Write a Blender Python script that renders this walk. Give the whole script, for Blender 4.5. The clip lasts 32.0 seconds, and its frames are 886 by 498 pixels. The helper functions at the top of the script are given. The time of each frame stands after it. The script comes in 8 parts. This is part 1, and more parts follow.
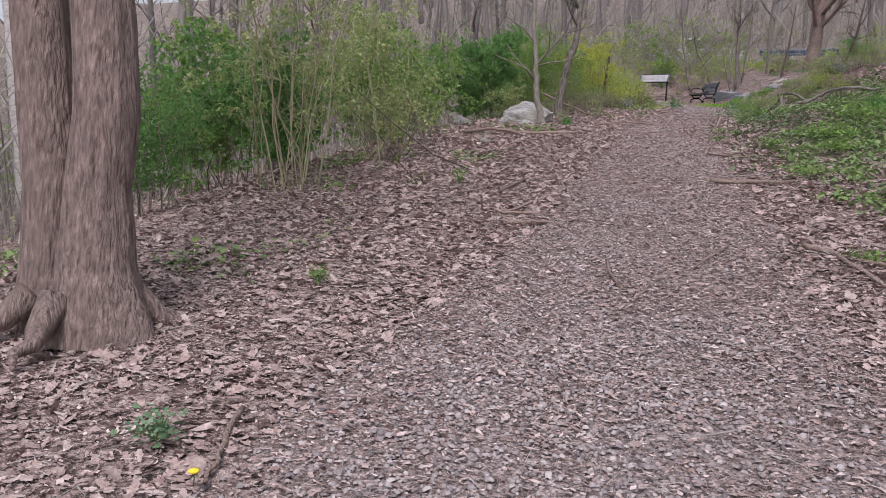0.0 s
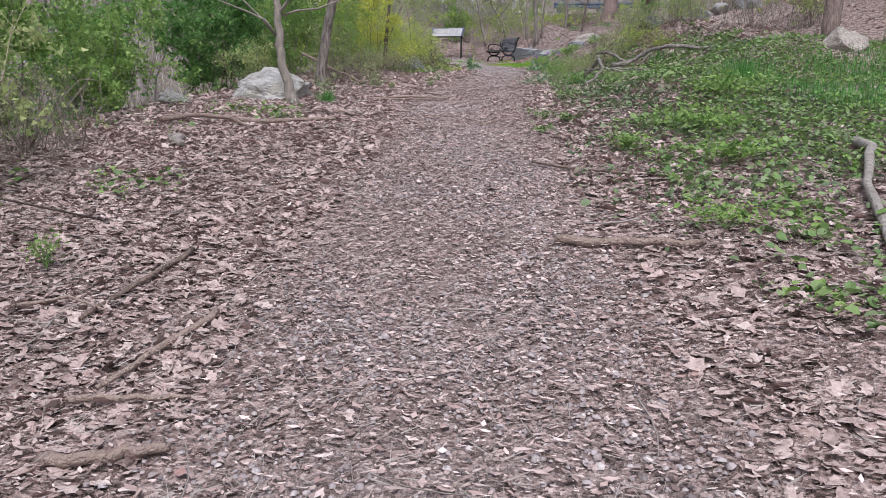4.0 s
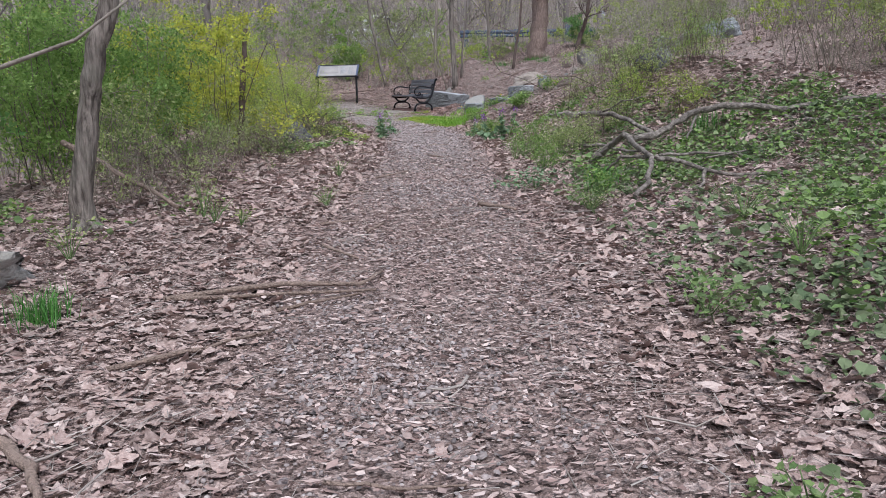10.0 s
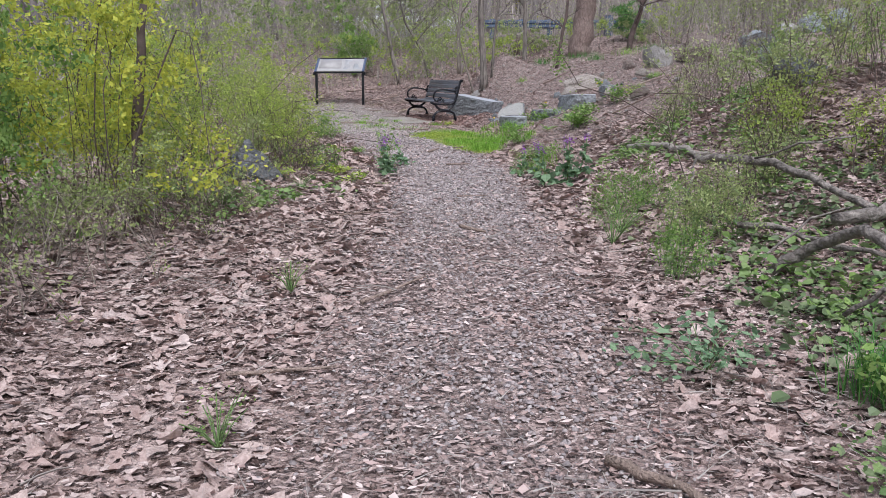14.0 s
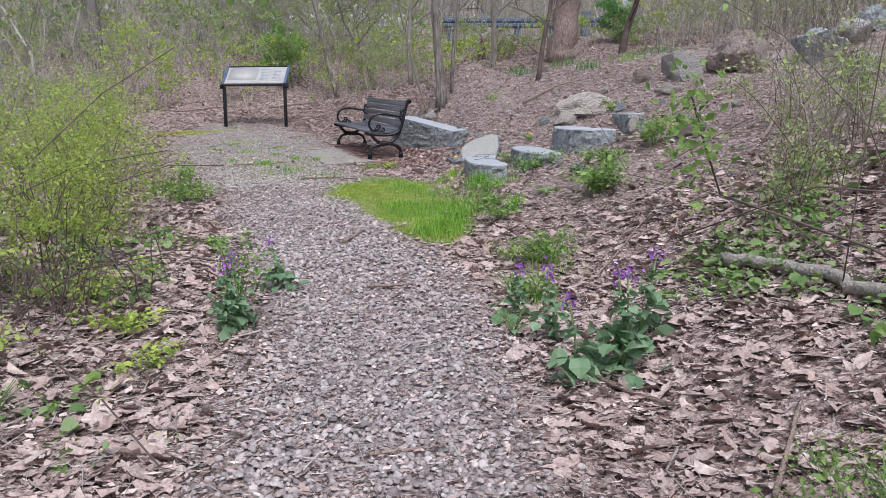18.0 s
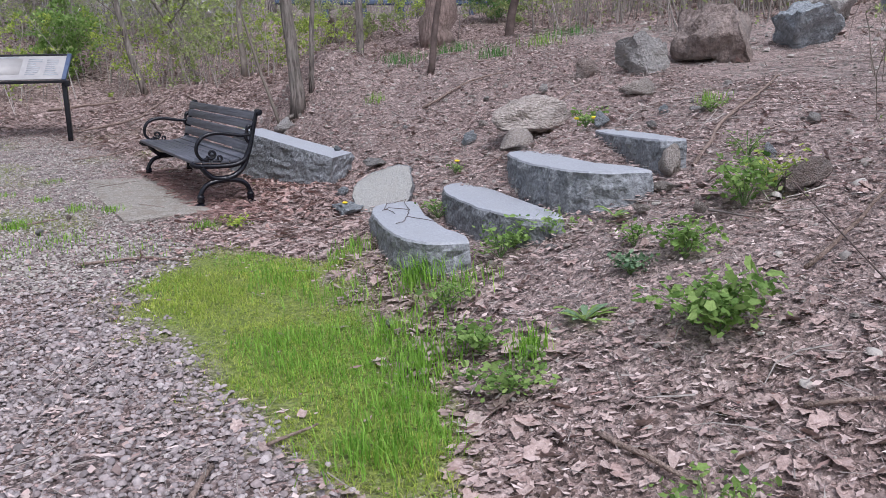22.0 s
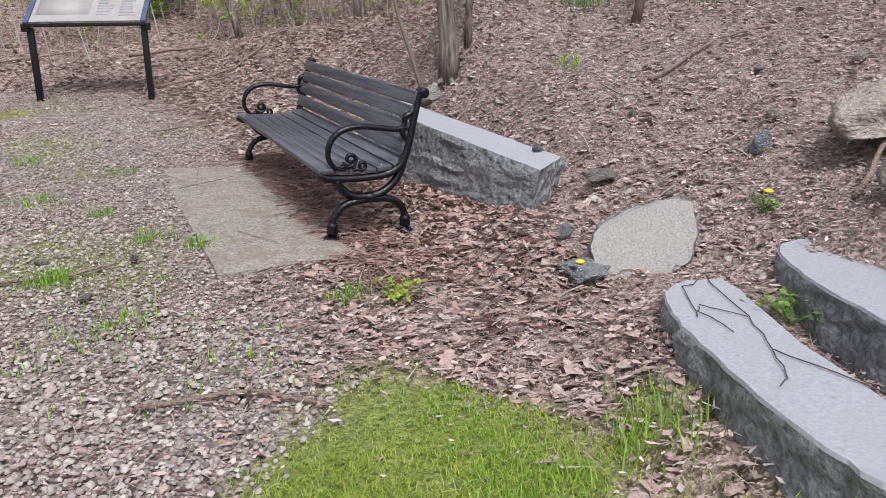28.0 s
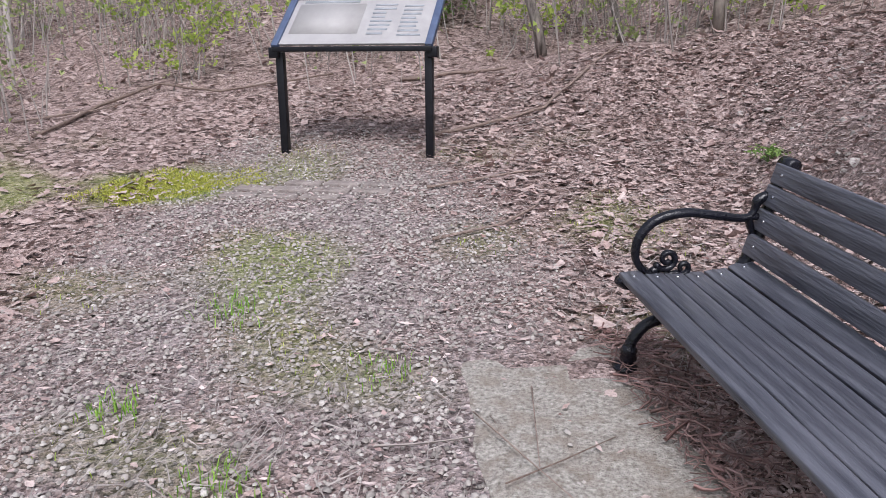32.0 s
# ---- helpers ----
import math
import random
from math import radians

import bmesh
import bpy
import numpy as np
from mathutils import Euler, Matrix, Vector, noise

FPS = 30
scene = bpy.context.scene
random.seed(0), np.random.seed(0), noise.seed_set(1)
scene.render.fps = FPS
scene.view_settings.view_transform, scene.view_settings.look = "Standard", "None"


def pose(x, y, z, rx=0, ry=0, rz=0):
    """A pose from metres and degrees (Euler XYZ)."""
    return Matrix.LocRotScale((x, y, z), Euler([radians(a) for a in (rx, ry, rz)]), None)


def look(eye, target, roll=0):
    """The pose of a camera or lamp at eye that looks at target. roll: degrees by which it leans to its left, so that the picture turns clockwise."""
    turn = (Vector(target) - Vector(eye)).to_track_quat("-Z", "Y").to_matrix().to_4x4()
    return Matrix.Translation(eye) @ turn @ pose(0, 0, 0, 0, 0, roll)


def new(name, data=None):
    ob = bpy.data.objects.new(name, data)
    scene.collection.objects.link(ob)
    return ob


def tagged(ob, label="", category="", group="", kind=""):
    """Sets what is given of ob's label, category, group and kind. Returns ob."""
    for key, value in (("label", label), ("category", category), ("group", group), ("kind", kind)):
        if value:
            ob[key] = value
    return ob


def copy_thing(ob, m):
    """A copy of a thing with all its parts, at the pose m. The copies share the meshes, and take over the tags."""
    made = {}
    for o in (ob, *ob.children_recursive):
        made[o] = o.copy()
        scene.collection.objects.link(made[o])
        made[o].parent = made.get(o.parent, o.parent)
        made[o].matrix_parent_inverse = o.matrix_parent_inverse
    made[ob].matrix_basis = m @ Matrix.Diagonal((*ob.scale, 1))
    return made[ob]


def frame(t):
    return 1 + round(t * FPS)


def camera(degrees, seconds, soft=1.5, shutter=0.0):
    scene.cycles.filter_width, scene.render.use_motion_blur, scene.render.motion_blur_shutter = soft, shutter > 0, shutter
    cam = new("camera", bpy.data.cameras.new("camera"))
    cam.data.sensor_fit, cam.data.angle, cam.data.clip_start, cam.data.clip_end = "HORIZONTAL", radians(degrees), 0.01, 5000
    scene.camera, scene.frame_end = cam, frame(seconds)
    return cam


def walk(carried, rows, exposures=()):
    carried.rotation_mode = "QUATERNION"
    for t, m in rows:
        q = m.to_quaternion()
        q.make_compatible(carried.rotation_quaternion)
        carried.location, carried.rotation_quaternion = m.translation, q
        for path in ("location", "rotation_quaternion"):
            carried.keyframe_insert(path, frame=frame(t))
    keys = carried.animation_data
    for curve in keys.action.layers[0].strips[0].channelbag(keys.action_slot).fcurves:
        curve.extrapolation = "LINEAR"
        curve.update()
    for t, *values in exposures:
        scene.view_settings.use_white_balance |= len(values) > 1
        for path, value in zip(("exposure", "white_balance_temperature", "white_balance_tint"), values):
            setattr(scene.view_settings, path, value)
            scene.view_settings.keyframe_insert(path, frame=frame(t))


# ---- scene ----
cam = camera(60.9, 32.0, soft=0.5)
PATH = [
    (0, (1.25, -7.741, 0.201), (0.51, -5.897, -0.028), 2.2),
    (0.5, (1.153, -7.258, 0.208), (0.671, -5.332, -0.03), 0.6),
    (1, (1.106, -6.703, 0.282), (0.69, -4.761, 0.045), 0.6),
    (1.5, (1.019, -6.07, 0.373), (0.696, -4.11, 0.138), 1.0),
    (2, (0.964, -5.445, 0.43), (0.718, -3.476, 0.184), 0.8),
    (2.5, (0.902, -4.821, 0.503), (0.677, -2.853, 0.226), 1.0),
    (3, (0.842, -4.151, 0.62), (0.649, -2.193, 0.258), 1.0),
    (3.5, (0.789, -3.455, 0.729), (0.55, -1.508, 0.341), 1.0),
    (4, (0.688, -2.78, 0.821), (0.443, -0.824, 0.488), 0.8),
    (4.5, (0.604, -2.112, 0.883), (0.388, -0.137, 0.653), 0.4),
    (6.5, (0.002, 0.413, 1.254), (-0.019, 2.403, 1.056), -1.0),
    (7, (-0.086, 0.998, 1.356), (-0.078, 2.987, 1.142), -1.3),
    (7.5, (-0.192, 1.595, 1.484), (-0.185, 3.581, 1.248), -1.4),
    (8, (-0.297, 2.195, 1.606), (-0.28, 4.175, 1.324), -1.3),
    (8.5, (-0.351, 2.784, 1.716), (-0.339, 4.762, 1.424), -1.4),
    (9, (-0.391, 3.368, 1.781), (-0.39, 5.347, 1.498), -0.8),
    (9.5, (-0.406, 3.884, 1.883), (-0.386, 5.866, 1.615), -0.9),
    (10, (-0.402, 4.398, 1.987), (-0.37, 6.38, 1.719), -1.1),
    (10.5, (-0.408, 4.917, 2.063), (-0.37, 6.9, 1.801), -1.2),
    (11, (-0.419, 5.438, 2.113), (-0.368, 7.42, 1.852), -1.5),
    (11.5, (-0.438, 5.932, 2.18), (-0.388, 7.914, 1.917), -1.4),
    (12, (-0.454, 6.503, 2.295), (-0.394, 8.484, 2.03), -1.2),
    (12.5, (-0.464, 7.086, 2.385), (-0.415, 9.066, 2.109), -1.3),
    (13, (-0.508, 7.639, 2.436), (-0.487, 9.617, 2.146), -0.2),
    (13.5, (-0.535, 8.189, 2.51), (-0.527, 10.167, 2.216), -0.4),
    (14, (-0.535, 8.767, 2.59), (-0.536, 10.746, 2.298), 0.1),
    (14.5, (-0.549, 9.366, 2.664), (-0.544, 11.344, 2.371), 0.5),
    (16.5, (-0.314, 11.831, 3.079), (-0.302, 13.811, 2.798), -1.6),
    (17, (-0.326, 12.402, 3.099), (-0.296, 14.382, 2.818), -1.0),
    (17.5, (-0.304, 12.941, 3.147), (-0.209, 14.918, 2.861), -0.6),
    (18, (-0.238, 13.451, 3.218), (-0.141, 15.427, 2.926), -0.5),
    (18.5, (-0.208, 13.97, 3.269), (-0.113, 15.946, 2.975), -0.1),
    (19, (-0.179, 14.485, 3.313), (-0.097, 16.462, 3.02), -0.1),
    (19.5, (-0.202, 14.991, 3.36), (-0.148, 16.969, 3.071), 0.2),
    (20, (-0.296, 15.451, 3.438), (-0.225, 17.427, 3.143), -0.9),
    (20.5, (-0.341, 15.908, 3.473), (-0.152, 17.875, 3.163), -1.3),
    (21, (-0.384, 16.349, 3.529), (-0.122, 18.302, 3.186), -0.8),
    (21.5, (-0.462, 16.816, 3.613), (-0.018, 18.736, 3.269), -1.3),
    (22, (-0.45, 17.23, 3.645), (0.073, 19.129, 3.298), -2.0),
    (22.5, (-0.419, 17.571, 3.682), (0.179, 19.446, 3.328), -1.8),
    (23, (-0.422, 17.915, 3.718), (0.345, 19.728, 3.361), -3.1),
    (23.5, (-0.428, 18.162, 3.718), (0.421, 19.92, 3.286), -3.3),
    (24, (-0.416, 18.416, 3.752), (0.501, 20.134, 3.297), -3.0),
    (24.5, (-0.435, 18.543, 3.778), (0.531, 20.23, 3.308), -2.8),
    (26.5, (-0.486, 18.896, 3.841), (0.447, 20.579, 3.297), -3.0),
    (27, (-0.539, 19.234, 3.894), (0.027, 21.08, 3.375), -2.0),
    (27.5, (-0.671, 19.646, 3.921), (-0.315, 21.547, 3.411), -1.4),
    (28, (-0.791, 20.06, 3.973), (-0.481, 21.969, 3.464), -1.1),
    (28.5, (-0.889, 20.503, 4.022), (-0.717, 22.431, 3.518), -1.6),
    (29, (-0.991, 20.914, 4.041), (-0.956, 22.848, 3.529), -1.0),
    (29.5, (-1.117, 21.403, 4.097), (-1.158, 23.332, 3.568), -1.4),
    (30, (-1.202, 21.902, 4.152), (-1.335, 23.825, 3.62), -1.7),
    (30.5, (-1.292, 22.325, 4.209), (-1.447, 24.244, 3.668), -1.4),
    (31, (-1.428, 22.789, 4.267), (-1.609, 24.709, 3.736), -1.2),
    (31.5, (-1.522, 23.231, 4.329), (-1.743, 25.15, 3.812), -1.3),
    (32, (-1.667, 23.627, 4.355), (-1.968, 25.535, 3.836), -0.4),
]
EXPOSURE = [(0, 0.4, 6250, 16), (3, 0.5, 6250, 16), (4, 0.68, 6080, 12), (7, 0.52, 6030, 10), (9, 0.64, 6030, 9), (10, 0.51, 6030, 10), (12, 0.51, 6020, 11), (13, 0.64, 6020, 11), (14.5, 0.63, 6020, 11), (17, 0.48, 6010, 11), (18, 0.7, 5990, 10), (19, 0.74, 5970, 10), (20, 0.46, 5940, 11), (21, 0.58, 5930, 12), (22, 0.58, 5920, 14), (23, 0.62, 5970, 12), (24.2, 0.58, 5990, 12), (27, 0.7, 6350, 14), (28, 0.68, 6400, 13), (29.5, 0.67, 6270, 13), (31, 0.74, 6100, 14), (32, 0.74, 6100, 14)]
walk(cam, [(t, look(eye, target, roll)) for t, eye, target, roll in PATH], EXPOSURE)

# ---- sky, sun, exposure ----
world = bpy.data.worlds.new("overcast_sky")
scene.world = world
world.use_nodes = True
_n, _l = world.node_tree.nodes, world.node_tree.links
sky = _n.new("ShaderNodeTexSky")
sky.sky_type, sky.sun_disc = "NISHITA", False
sky.sun_elevation, sky.sun_rotation = radians(57), radians(172)
sky.air_density, sky.dust_density = 1.0, 3.0
soft_sky = _n.new("ShaderNodeHueSaturation")
soft_sky.inputs["Saturation"].default_value = 0.35
_l.new(sky.outputs[0], soft_sky.inputs["Color"])
_l.new(soft_sky.outputs[0], _n["Background"].inputs[0])
_n["Background"].inputs[1].default_value = 0.125
sun = new("sun", bpy.data.lights.new("sun", "SUN"))
sun.data.energy, sun.data.angle, sun.data.color = 1.5, radians(20), (1.0, 0.97, 0.94)
sun.matrix_world = look((4.5, -10, 30), (2, 8, 2))

# ---- ground shape ----
RISE_Y = (-90, -30, -12, -7.7, -4.3, -2, 2.2, 6.4, 11, 18, 24, 27, 30, 33, 36, 40.5, 47, 52, 70, 130, 300)
RISE_Z = (-11, -4.4, -2.05, -1.5, -1.06, -0.7, 0.12, 0.84, 1.41, 2.21, 2.87, 3.12, 3.5, 4.1, 5.0, 6.6, 6.75, 8.0, 14, 34, 60)
PATH_Y = (-14, -8, -4, -2, 0, 2, 5, 8, 12, 15, 18, 20, 22, 24, 28, 32)
PATH_X = (1.0, 0.85, 0.62, 0.5, 0.38, 0.15, -0.04, -0.45, -0.38, -0.32, -0.4, -1.0, -1.45, -2.2, -3.2, -4.2)
PATH_W = (1.6, 1.5, 1.4, 1.2, 1.0, 0.92, 0.84, 0.82, 0.8, 0.64, 0.7, 0.75, 0.9, 1.2, 1.35, 0.6)


# gentle swells of the bank: height, middle, half-widths
SWELLS = ((0.77, 0.75, 27.3, 0.75, 1.5), (0.47, -0.8, 32.0, 1.3, 1.3), (0.62, 5.2, 12.6, 1.7, 2.2), (0.42, 3.8, 17.2, 1.0, 1.6), (0.36, 2.6, 8.3, 1.3, 1.9), (0.19, 0.8, 25.0, 0.6, 0.9), (0.19, 2.2, 26.2, 0.9, 1.2), (0.29, 4.6, 15.5, 1.2, 1.6), (-0.25, 1.2, 18.4, 0.6, 0.8), (-0.36, 4.6, 31.6, 0.8, 0.8), (0.21, -3.4, 13.5, 1.1, 2.4), (0.19, 0.3, 23.9, 0.3, 0.5), (-0.22, 1.12, 22.3, 0.42, 0.85))


def ground(x, y):
    """Height of the ground: the rise along the path, the bank beside it, the drop on the other side."""
    x, y = np.asarray(x, float), np.asarray(y, float)
    z = sum(np.interp(y + d, RISE_Y, RISE_Z) for d in (-0.8, -0.4, 0, 0.4, 0.8)) / 5
    foot = np.interp(y, (14, 18.6, 21, 22, 22.9, 23.2, 24.2, 26.9, 27.5, 31), (1.0, 0.72, 0.18, 0.05, 0.1, 0.52, 0.48, 0.46, -0.2, -0.5))
    steep = np.interp(y, (0, 6, 10, 13, 14.5, 16, 18, 21, 24, 25.5, 27, 31), (0.06, 0.07, 0.05, 0.07, 0.17, 0.28, 0.38, 0.42, 0.48, 0.7, 0.8, 0.55))
    top = np.interp(y, (8, 17, 31, 35, 39), (1.4, 1.6, 1.8, 1.5, 0.05))
    z = z + top * (1 - np.exp(-steep * np.maximum(0, x - foot) / top))
    z = z + 0.14 * np.interp(y, (2, 10, 36, 40), (0, 1, 1, 0)) * np.maximum(0, x - 6)
    edge = np.interp(y, (22, 27), (-5, -7.5))
    for h, cx, cy, sx, sy in SWELLS:
        z = z + h * np.exp(-(((x - cx) / sx) ** 2) - ((y - cy) / sy) ** 2)
    return z - 3.2 * np.interp(y, (30, 39), (1, 0)) * (1 - np.exp(-0.1 * np.maximum(0, edge - x)))


def gz(x, y):
    return float(ground(x, y))


def path_amount(x, y):
    """1 in the middle of the gravel, 0 off it."""
    off = np.abs(np.asarray(x) - np.interp(y, PATH_Y, PATH_X)) / np.interp(y, PATH_Y, PATH_W)
    return np.clip((1.25 - off) / 0.6, 0, 1) * np.interp(y, (29, 31), (1, 0))


def wave(x, y, s, k=0):
    """Cheap smooth noise from -1 to 1 for arrays."""
    x, y = np.asarray(x) * s, np.asarray(y) * s
    return (np.sin(1.7 * x + 0.6 * y + 1.3 * k) + np.sin(-0.9 * x + 2.1 * y + 2.9 * k + 1.1) + np.sin(2.6 * x + 2.3 * y + 0.7 * k + np.sin(1.4 * y - x)) + np.sin(0.5 * x - 1.2 * y + k)) / 4


def lawn_amount(x, y):
    """The patch of short grass before the steps."""
    x, y = np.asarray(x, float), np.asarray(y, float)
    half = np.interp(y, (19.3, 20.1, 21, 22.3, 22.9), (0.08, 0.38, 0.68, 0.68, 0.25))
    off = np.abs(x + 0.25 + 0.2 * (y - 21.2)) / half
    return np.clip((1.05 - off + 0.3 * wave(x, y, 2.3) + 0.3 * wave(x, y, 6.1, 4) + 0.22 * wave(x, y, 13.0, 7)) / 0.4, 0, 1) * np.clip((22.95 - y) / 0.3, 0, 1) * np.clip((y - 19.35) / 0.3, 0, 1)


# ---- materials ----
def mat(name, dark, light, scale=8.0, rough=0.85, bump=0.2, bump_scale=None, metal=0.0, vary=None, by="island", stain=None, stretch=(1, 1, 1), detail=6, coords="Object", trans=0.0, spec=0.3, depth=0.02, hard=0.2, mixed=0.75):
    m = bpy.data.materials.new(name)
    m.use_nodes = True
    n, l = m.node_tree.nodes, m.node_tree.links
    p = n["Principled BSDF"]
    p.inputs["Roughness"].default_value, p.inputs["Metallic"].default_value = rough, metal
    p.inputs["Specular IOR Level"].default_value = spec
    co = n.new("ShaderNodeTexCoord")
    mp = n.new("ShaderNodeMapping")
    mp.inputs["Scale"].default_value = stretch
    l.new(co.outputs[coords], mp.inputs[0])
    no = n.new("ShaderNodeTexNoise")
    no.inputs["Scale"].default_value, no.inputs["Detail"].default_value, no.inputs["Roughness"].default_value = scale, detail, 0.65
    l.new(mp.outputs[0], no.inputs["Vector"])
    ra = n.new("ShaderNodeValToRGB")
    ra.color_ramp.elements[0].position, ra.color_ramp.elements[1].position = 0.5 - hard, 0.5 + hard
    ra.color_ramp.elements[0].color, ra.color_ramp.elements[1].color = (*dark, 1), (*light, 1)
    l.new(no.outputs[0], ra.inputs[0])
    col = ra.outputs[0]
    if vary:
        if by == "island":
            rn = n.new("ShaderNodeNewGeometry").outputs["Random Per Island"]
        else:
            rn = n.new("ShaderNodeObjectInfo").outputs["Random"]
        rr = n.new("ShaderNodeValToRGB")
        rr.color_ramp.interpolation = "LINEAR"
        e = rr.color_ramp.elements
        while len(e) < len(vary):
            e.new(0.5)
        for i, c in enumerate(vary):
            e[i].position, e[i].color = i / (len(vary) - 1), (*c, 1)
        l.new(rn, rr.inputs[0])
        mx = n.new("ShaderNodeMix")
        mx.data_type, mx.blend_type = "RGBA", "MIX"
        mx.inputs["Factor"].default_value = mixed
        l.new(col, mx.inputs["A"]), l.new(rr.outputs[0], mx.inputs["B"])
        col = mx.outputs["Result"]
    if stain:
        big = n.new("ShaderNodeTexNoise")
        big.inputs["Scale"].default_value, big.inputs["Detail"].default_value = scale * 0.17, 4
        l.new(co.outputs[coords], big.inputs["Vector"])
        br = n.new("ShaderNodeValToRGB")
        br.color_ramp.elements[0].position, br.color_ramp.elements[1].position = 0.45, 0.65
        l.new(big.outputs[0], br.inputs[0])
        mx = n.new("ShaderNodeMix")
        mx.data_type = "RGBA"
        mx.inputs["B"].default_value = (*stain, 1)
        l.new(col, mx.inputs["A"])
        sc = n.new("ShaderNodeMath")
        sc.operation = "MULTIPLY"
        sc.inputs[1].default_value = 0.6
        l.new(br.outputs[0], sc.inputs[0]), l.new(sc.outputs[0], mx.inputs["Factor"])
        col = mx.outputs["Result"]
    l.new(col, p.inputs["Base Color"])
    if bump:
        bn = n.new("ShaderNodeTexNoise")
        bn.inputs["Scale"].default_value, bn.inputs["Detail"].default_value = bump_scale or scale * 3, 6
        l.new(mp.outputs[0], bn.inputs["Vector"])
        bp = n.new("ShaderNodeBump")
        bp.inputs["Strength"].default_value, bp.inputs["Distance"].default_value = bump, depth
        l.new(bn.outputs[0], bp.inputs["Height"])
        l.new(bp.outputs[0], p.inputs["Normal"])
    if trans:
        tr = n.new("ShaderNodeBsdfTranslucent")
        l.new(col, tr.inputs["Color"])
        ms = n.new("ShaderNodeMixShader")
        ms.inputs[0].default_value = trans
        l.new(p.outputs[0], ms.inputs[1]), l.new(tr.outputs[0], ms.inputs[2])
        l.new(ms.outputs[0], n["Material Output"].inputs["Surface"])
    return m


LEAF_TONES = [(0.48, 0.365, 0.338), (0.26, 0.168, 0.15), (0.42, 0.305, 0.28), (0.55, 0.44, 0.412), (0.33, 0.22, 0.198), (0.5, 0.39, 0.364), (0.13, 0.083, 0.073), (0.46, 0.345, 0.317), (0.38, 0.25, 0.224), (0.62, 0.515, 0.488), (0.22, 0.138, 0.122), (0.44, 0.325, 0.3)]
RED_TONES = [(0.4, 0.27, 0.24), (0.22, 0.125, 0.107), (0.5, 0.35, 0.315), (0.33, 0.195, 0.168), (0.58, 0.44, 0.405), (0.17, 0.095, 0.08)]
M_LEAF = mat("dead_leaf", (0.2, 0.14, 0.124), (0.64, 0.52, 0.488), 34, 0.75, 0.6, 60, vary=LEAF_TONES, hard=0.16, mixed=0.55)
M_REDLEAF = mat("reddish_dead_leaf", (0.2, 0.115, 0.1), (0.54, 0.38, 0.345), 34, 0.75, 0.6, 60, vary=RED_TONES, hard=0.16, mixed=0.55)
M_CRUMB = mat("leaf_crumbs", (0.2, 0.132, 0.122), (0.52, 0.4, 0.376), 20, 0.85, 0.1, vary=[(0.2, 0.128, 0.118), (0.62, 0.5, 0.474), (0.06, 0.04, 0.036), (0.46, 0.34, 0.318), (0.76, 0.645, 0.615), (0.26, 0.168, 0.154), (0.54, 0.415, 0.39)])
M_REDCRUMB = mat("reddish_bark_crumbs", (0.16, 0.085, 0.075), (0.36, 0.22, 0.2), 20, 0.85, 0.1, vary=[(0.12, 0.065, 0.057), (0.34, 0.21, 0.19), (0.06, 0.036, 0.032), (0.46, 0.32, 0.29), (0.2, 0.11, 0.1)])
M_PEBBLE = mat("pebble", (0.2, 0.17, 0.172), (0.42, 0.366, 0.368), 30, 0.75, 0.25, 120, vary=[(0.15, 0.128, 0.132), (0.42, 0.358, 0.356), (0.28, 0.24, 0.243), (0.58, 0.52, 0.513), (0.32, 0.26, 0.256), (0.09, 0.079, 0.082), (0.46, 0.405, 0.408), (0.22, 0.187, 0.186)])
M_PALEPEBBLE = mat("pale_pebble", (0.25, 0.224, 0.202), (0.47, 0.43, 0.4), 30, 0.85, 0.25, 120, vary=[(0.19, 0.17, 0.155), (0.47, 0.43, 0.4), (0.33, 0.297, 0.272), (0.58, 0.545, 0.512), (0.38, 0.336, 0.31), (0.12, 0.107, 0.098), (0.45, 0.414, 0.39)])
M_GREEN = mat("green_leaves", (0.06, 0.13, 0.03), (0.34, 0.5, 0.15), 4.5, 0.6, 0.1, vary=[(0.07, 0.16, 0.035), (0.25, 0.4, 0.1), (0.42, 0.56, 0.19), (0.15, 0.28, 0.07)], trans=0.5, mixed=0.6, hard=0.15)
M_DARKGREEN = mat("dark_green_leaves", (0.045, 0.125, 0.035), (0.23, 0.42, 0.13), 4, 0.6, 0.1, vary=[(0.055, 0.15, 0.045), (0.17, 0.35, 0.1), (0.28, 0.47, 0.16), (0.1, 0.24, 0.065)], trans=0.5, mixed=0.6, hard=0.15)
M_OLIVE = mat("olive_leaves", (0.13, 0.18, 0.06), (0.5, 0.56, 0.24), 4.5, 0.6, 0.1, vary=[(0.15, 0.21, 0.08), (0.38, 0.45, 0.18), (0.55, 0.6, 0.28), (0.22, 0.3, 0.11)], trans=0.45, mixed=0.6, hard=0.15)
M_YELLOW = mat("yellow_green_leaves", (0.2, 0.29, 0.05), (0.62, 0.63, 0.11), 5, 0.6, 0.1, vary=[(0.2, 0.32, 0.08), (0.7, 0.68, 0.1), (0.5, 0.55, 0.12), (0.66, 0.64, 0.1), (0.18, 0.29, 0.08)], trans=0.45)
M_LIME = mat("lime_green_leaves", (0.11, 0.2, 0.03), (0.5, 0.6, 0.13), 4.5, 0.6, 0.1, vary=[(0.12, 0.22, 0.04), (0.45, 0.55, 0.12), (0.62, 0.68, 0.18), (0.22, 0.34, 0.07)], trans=0.45, mixed=0.6, hard=0.15)
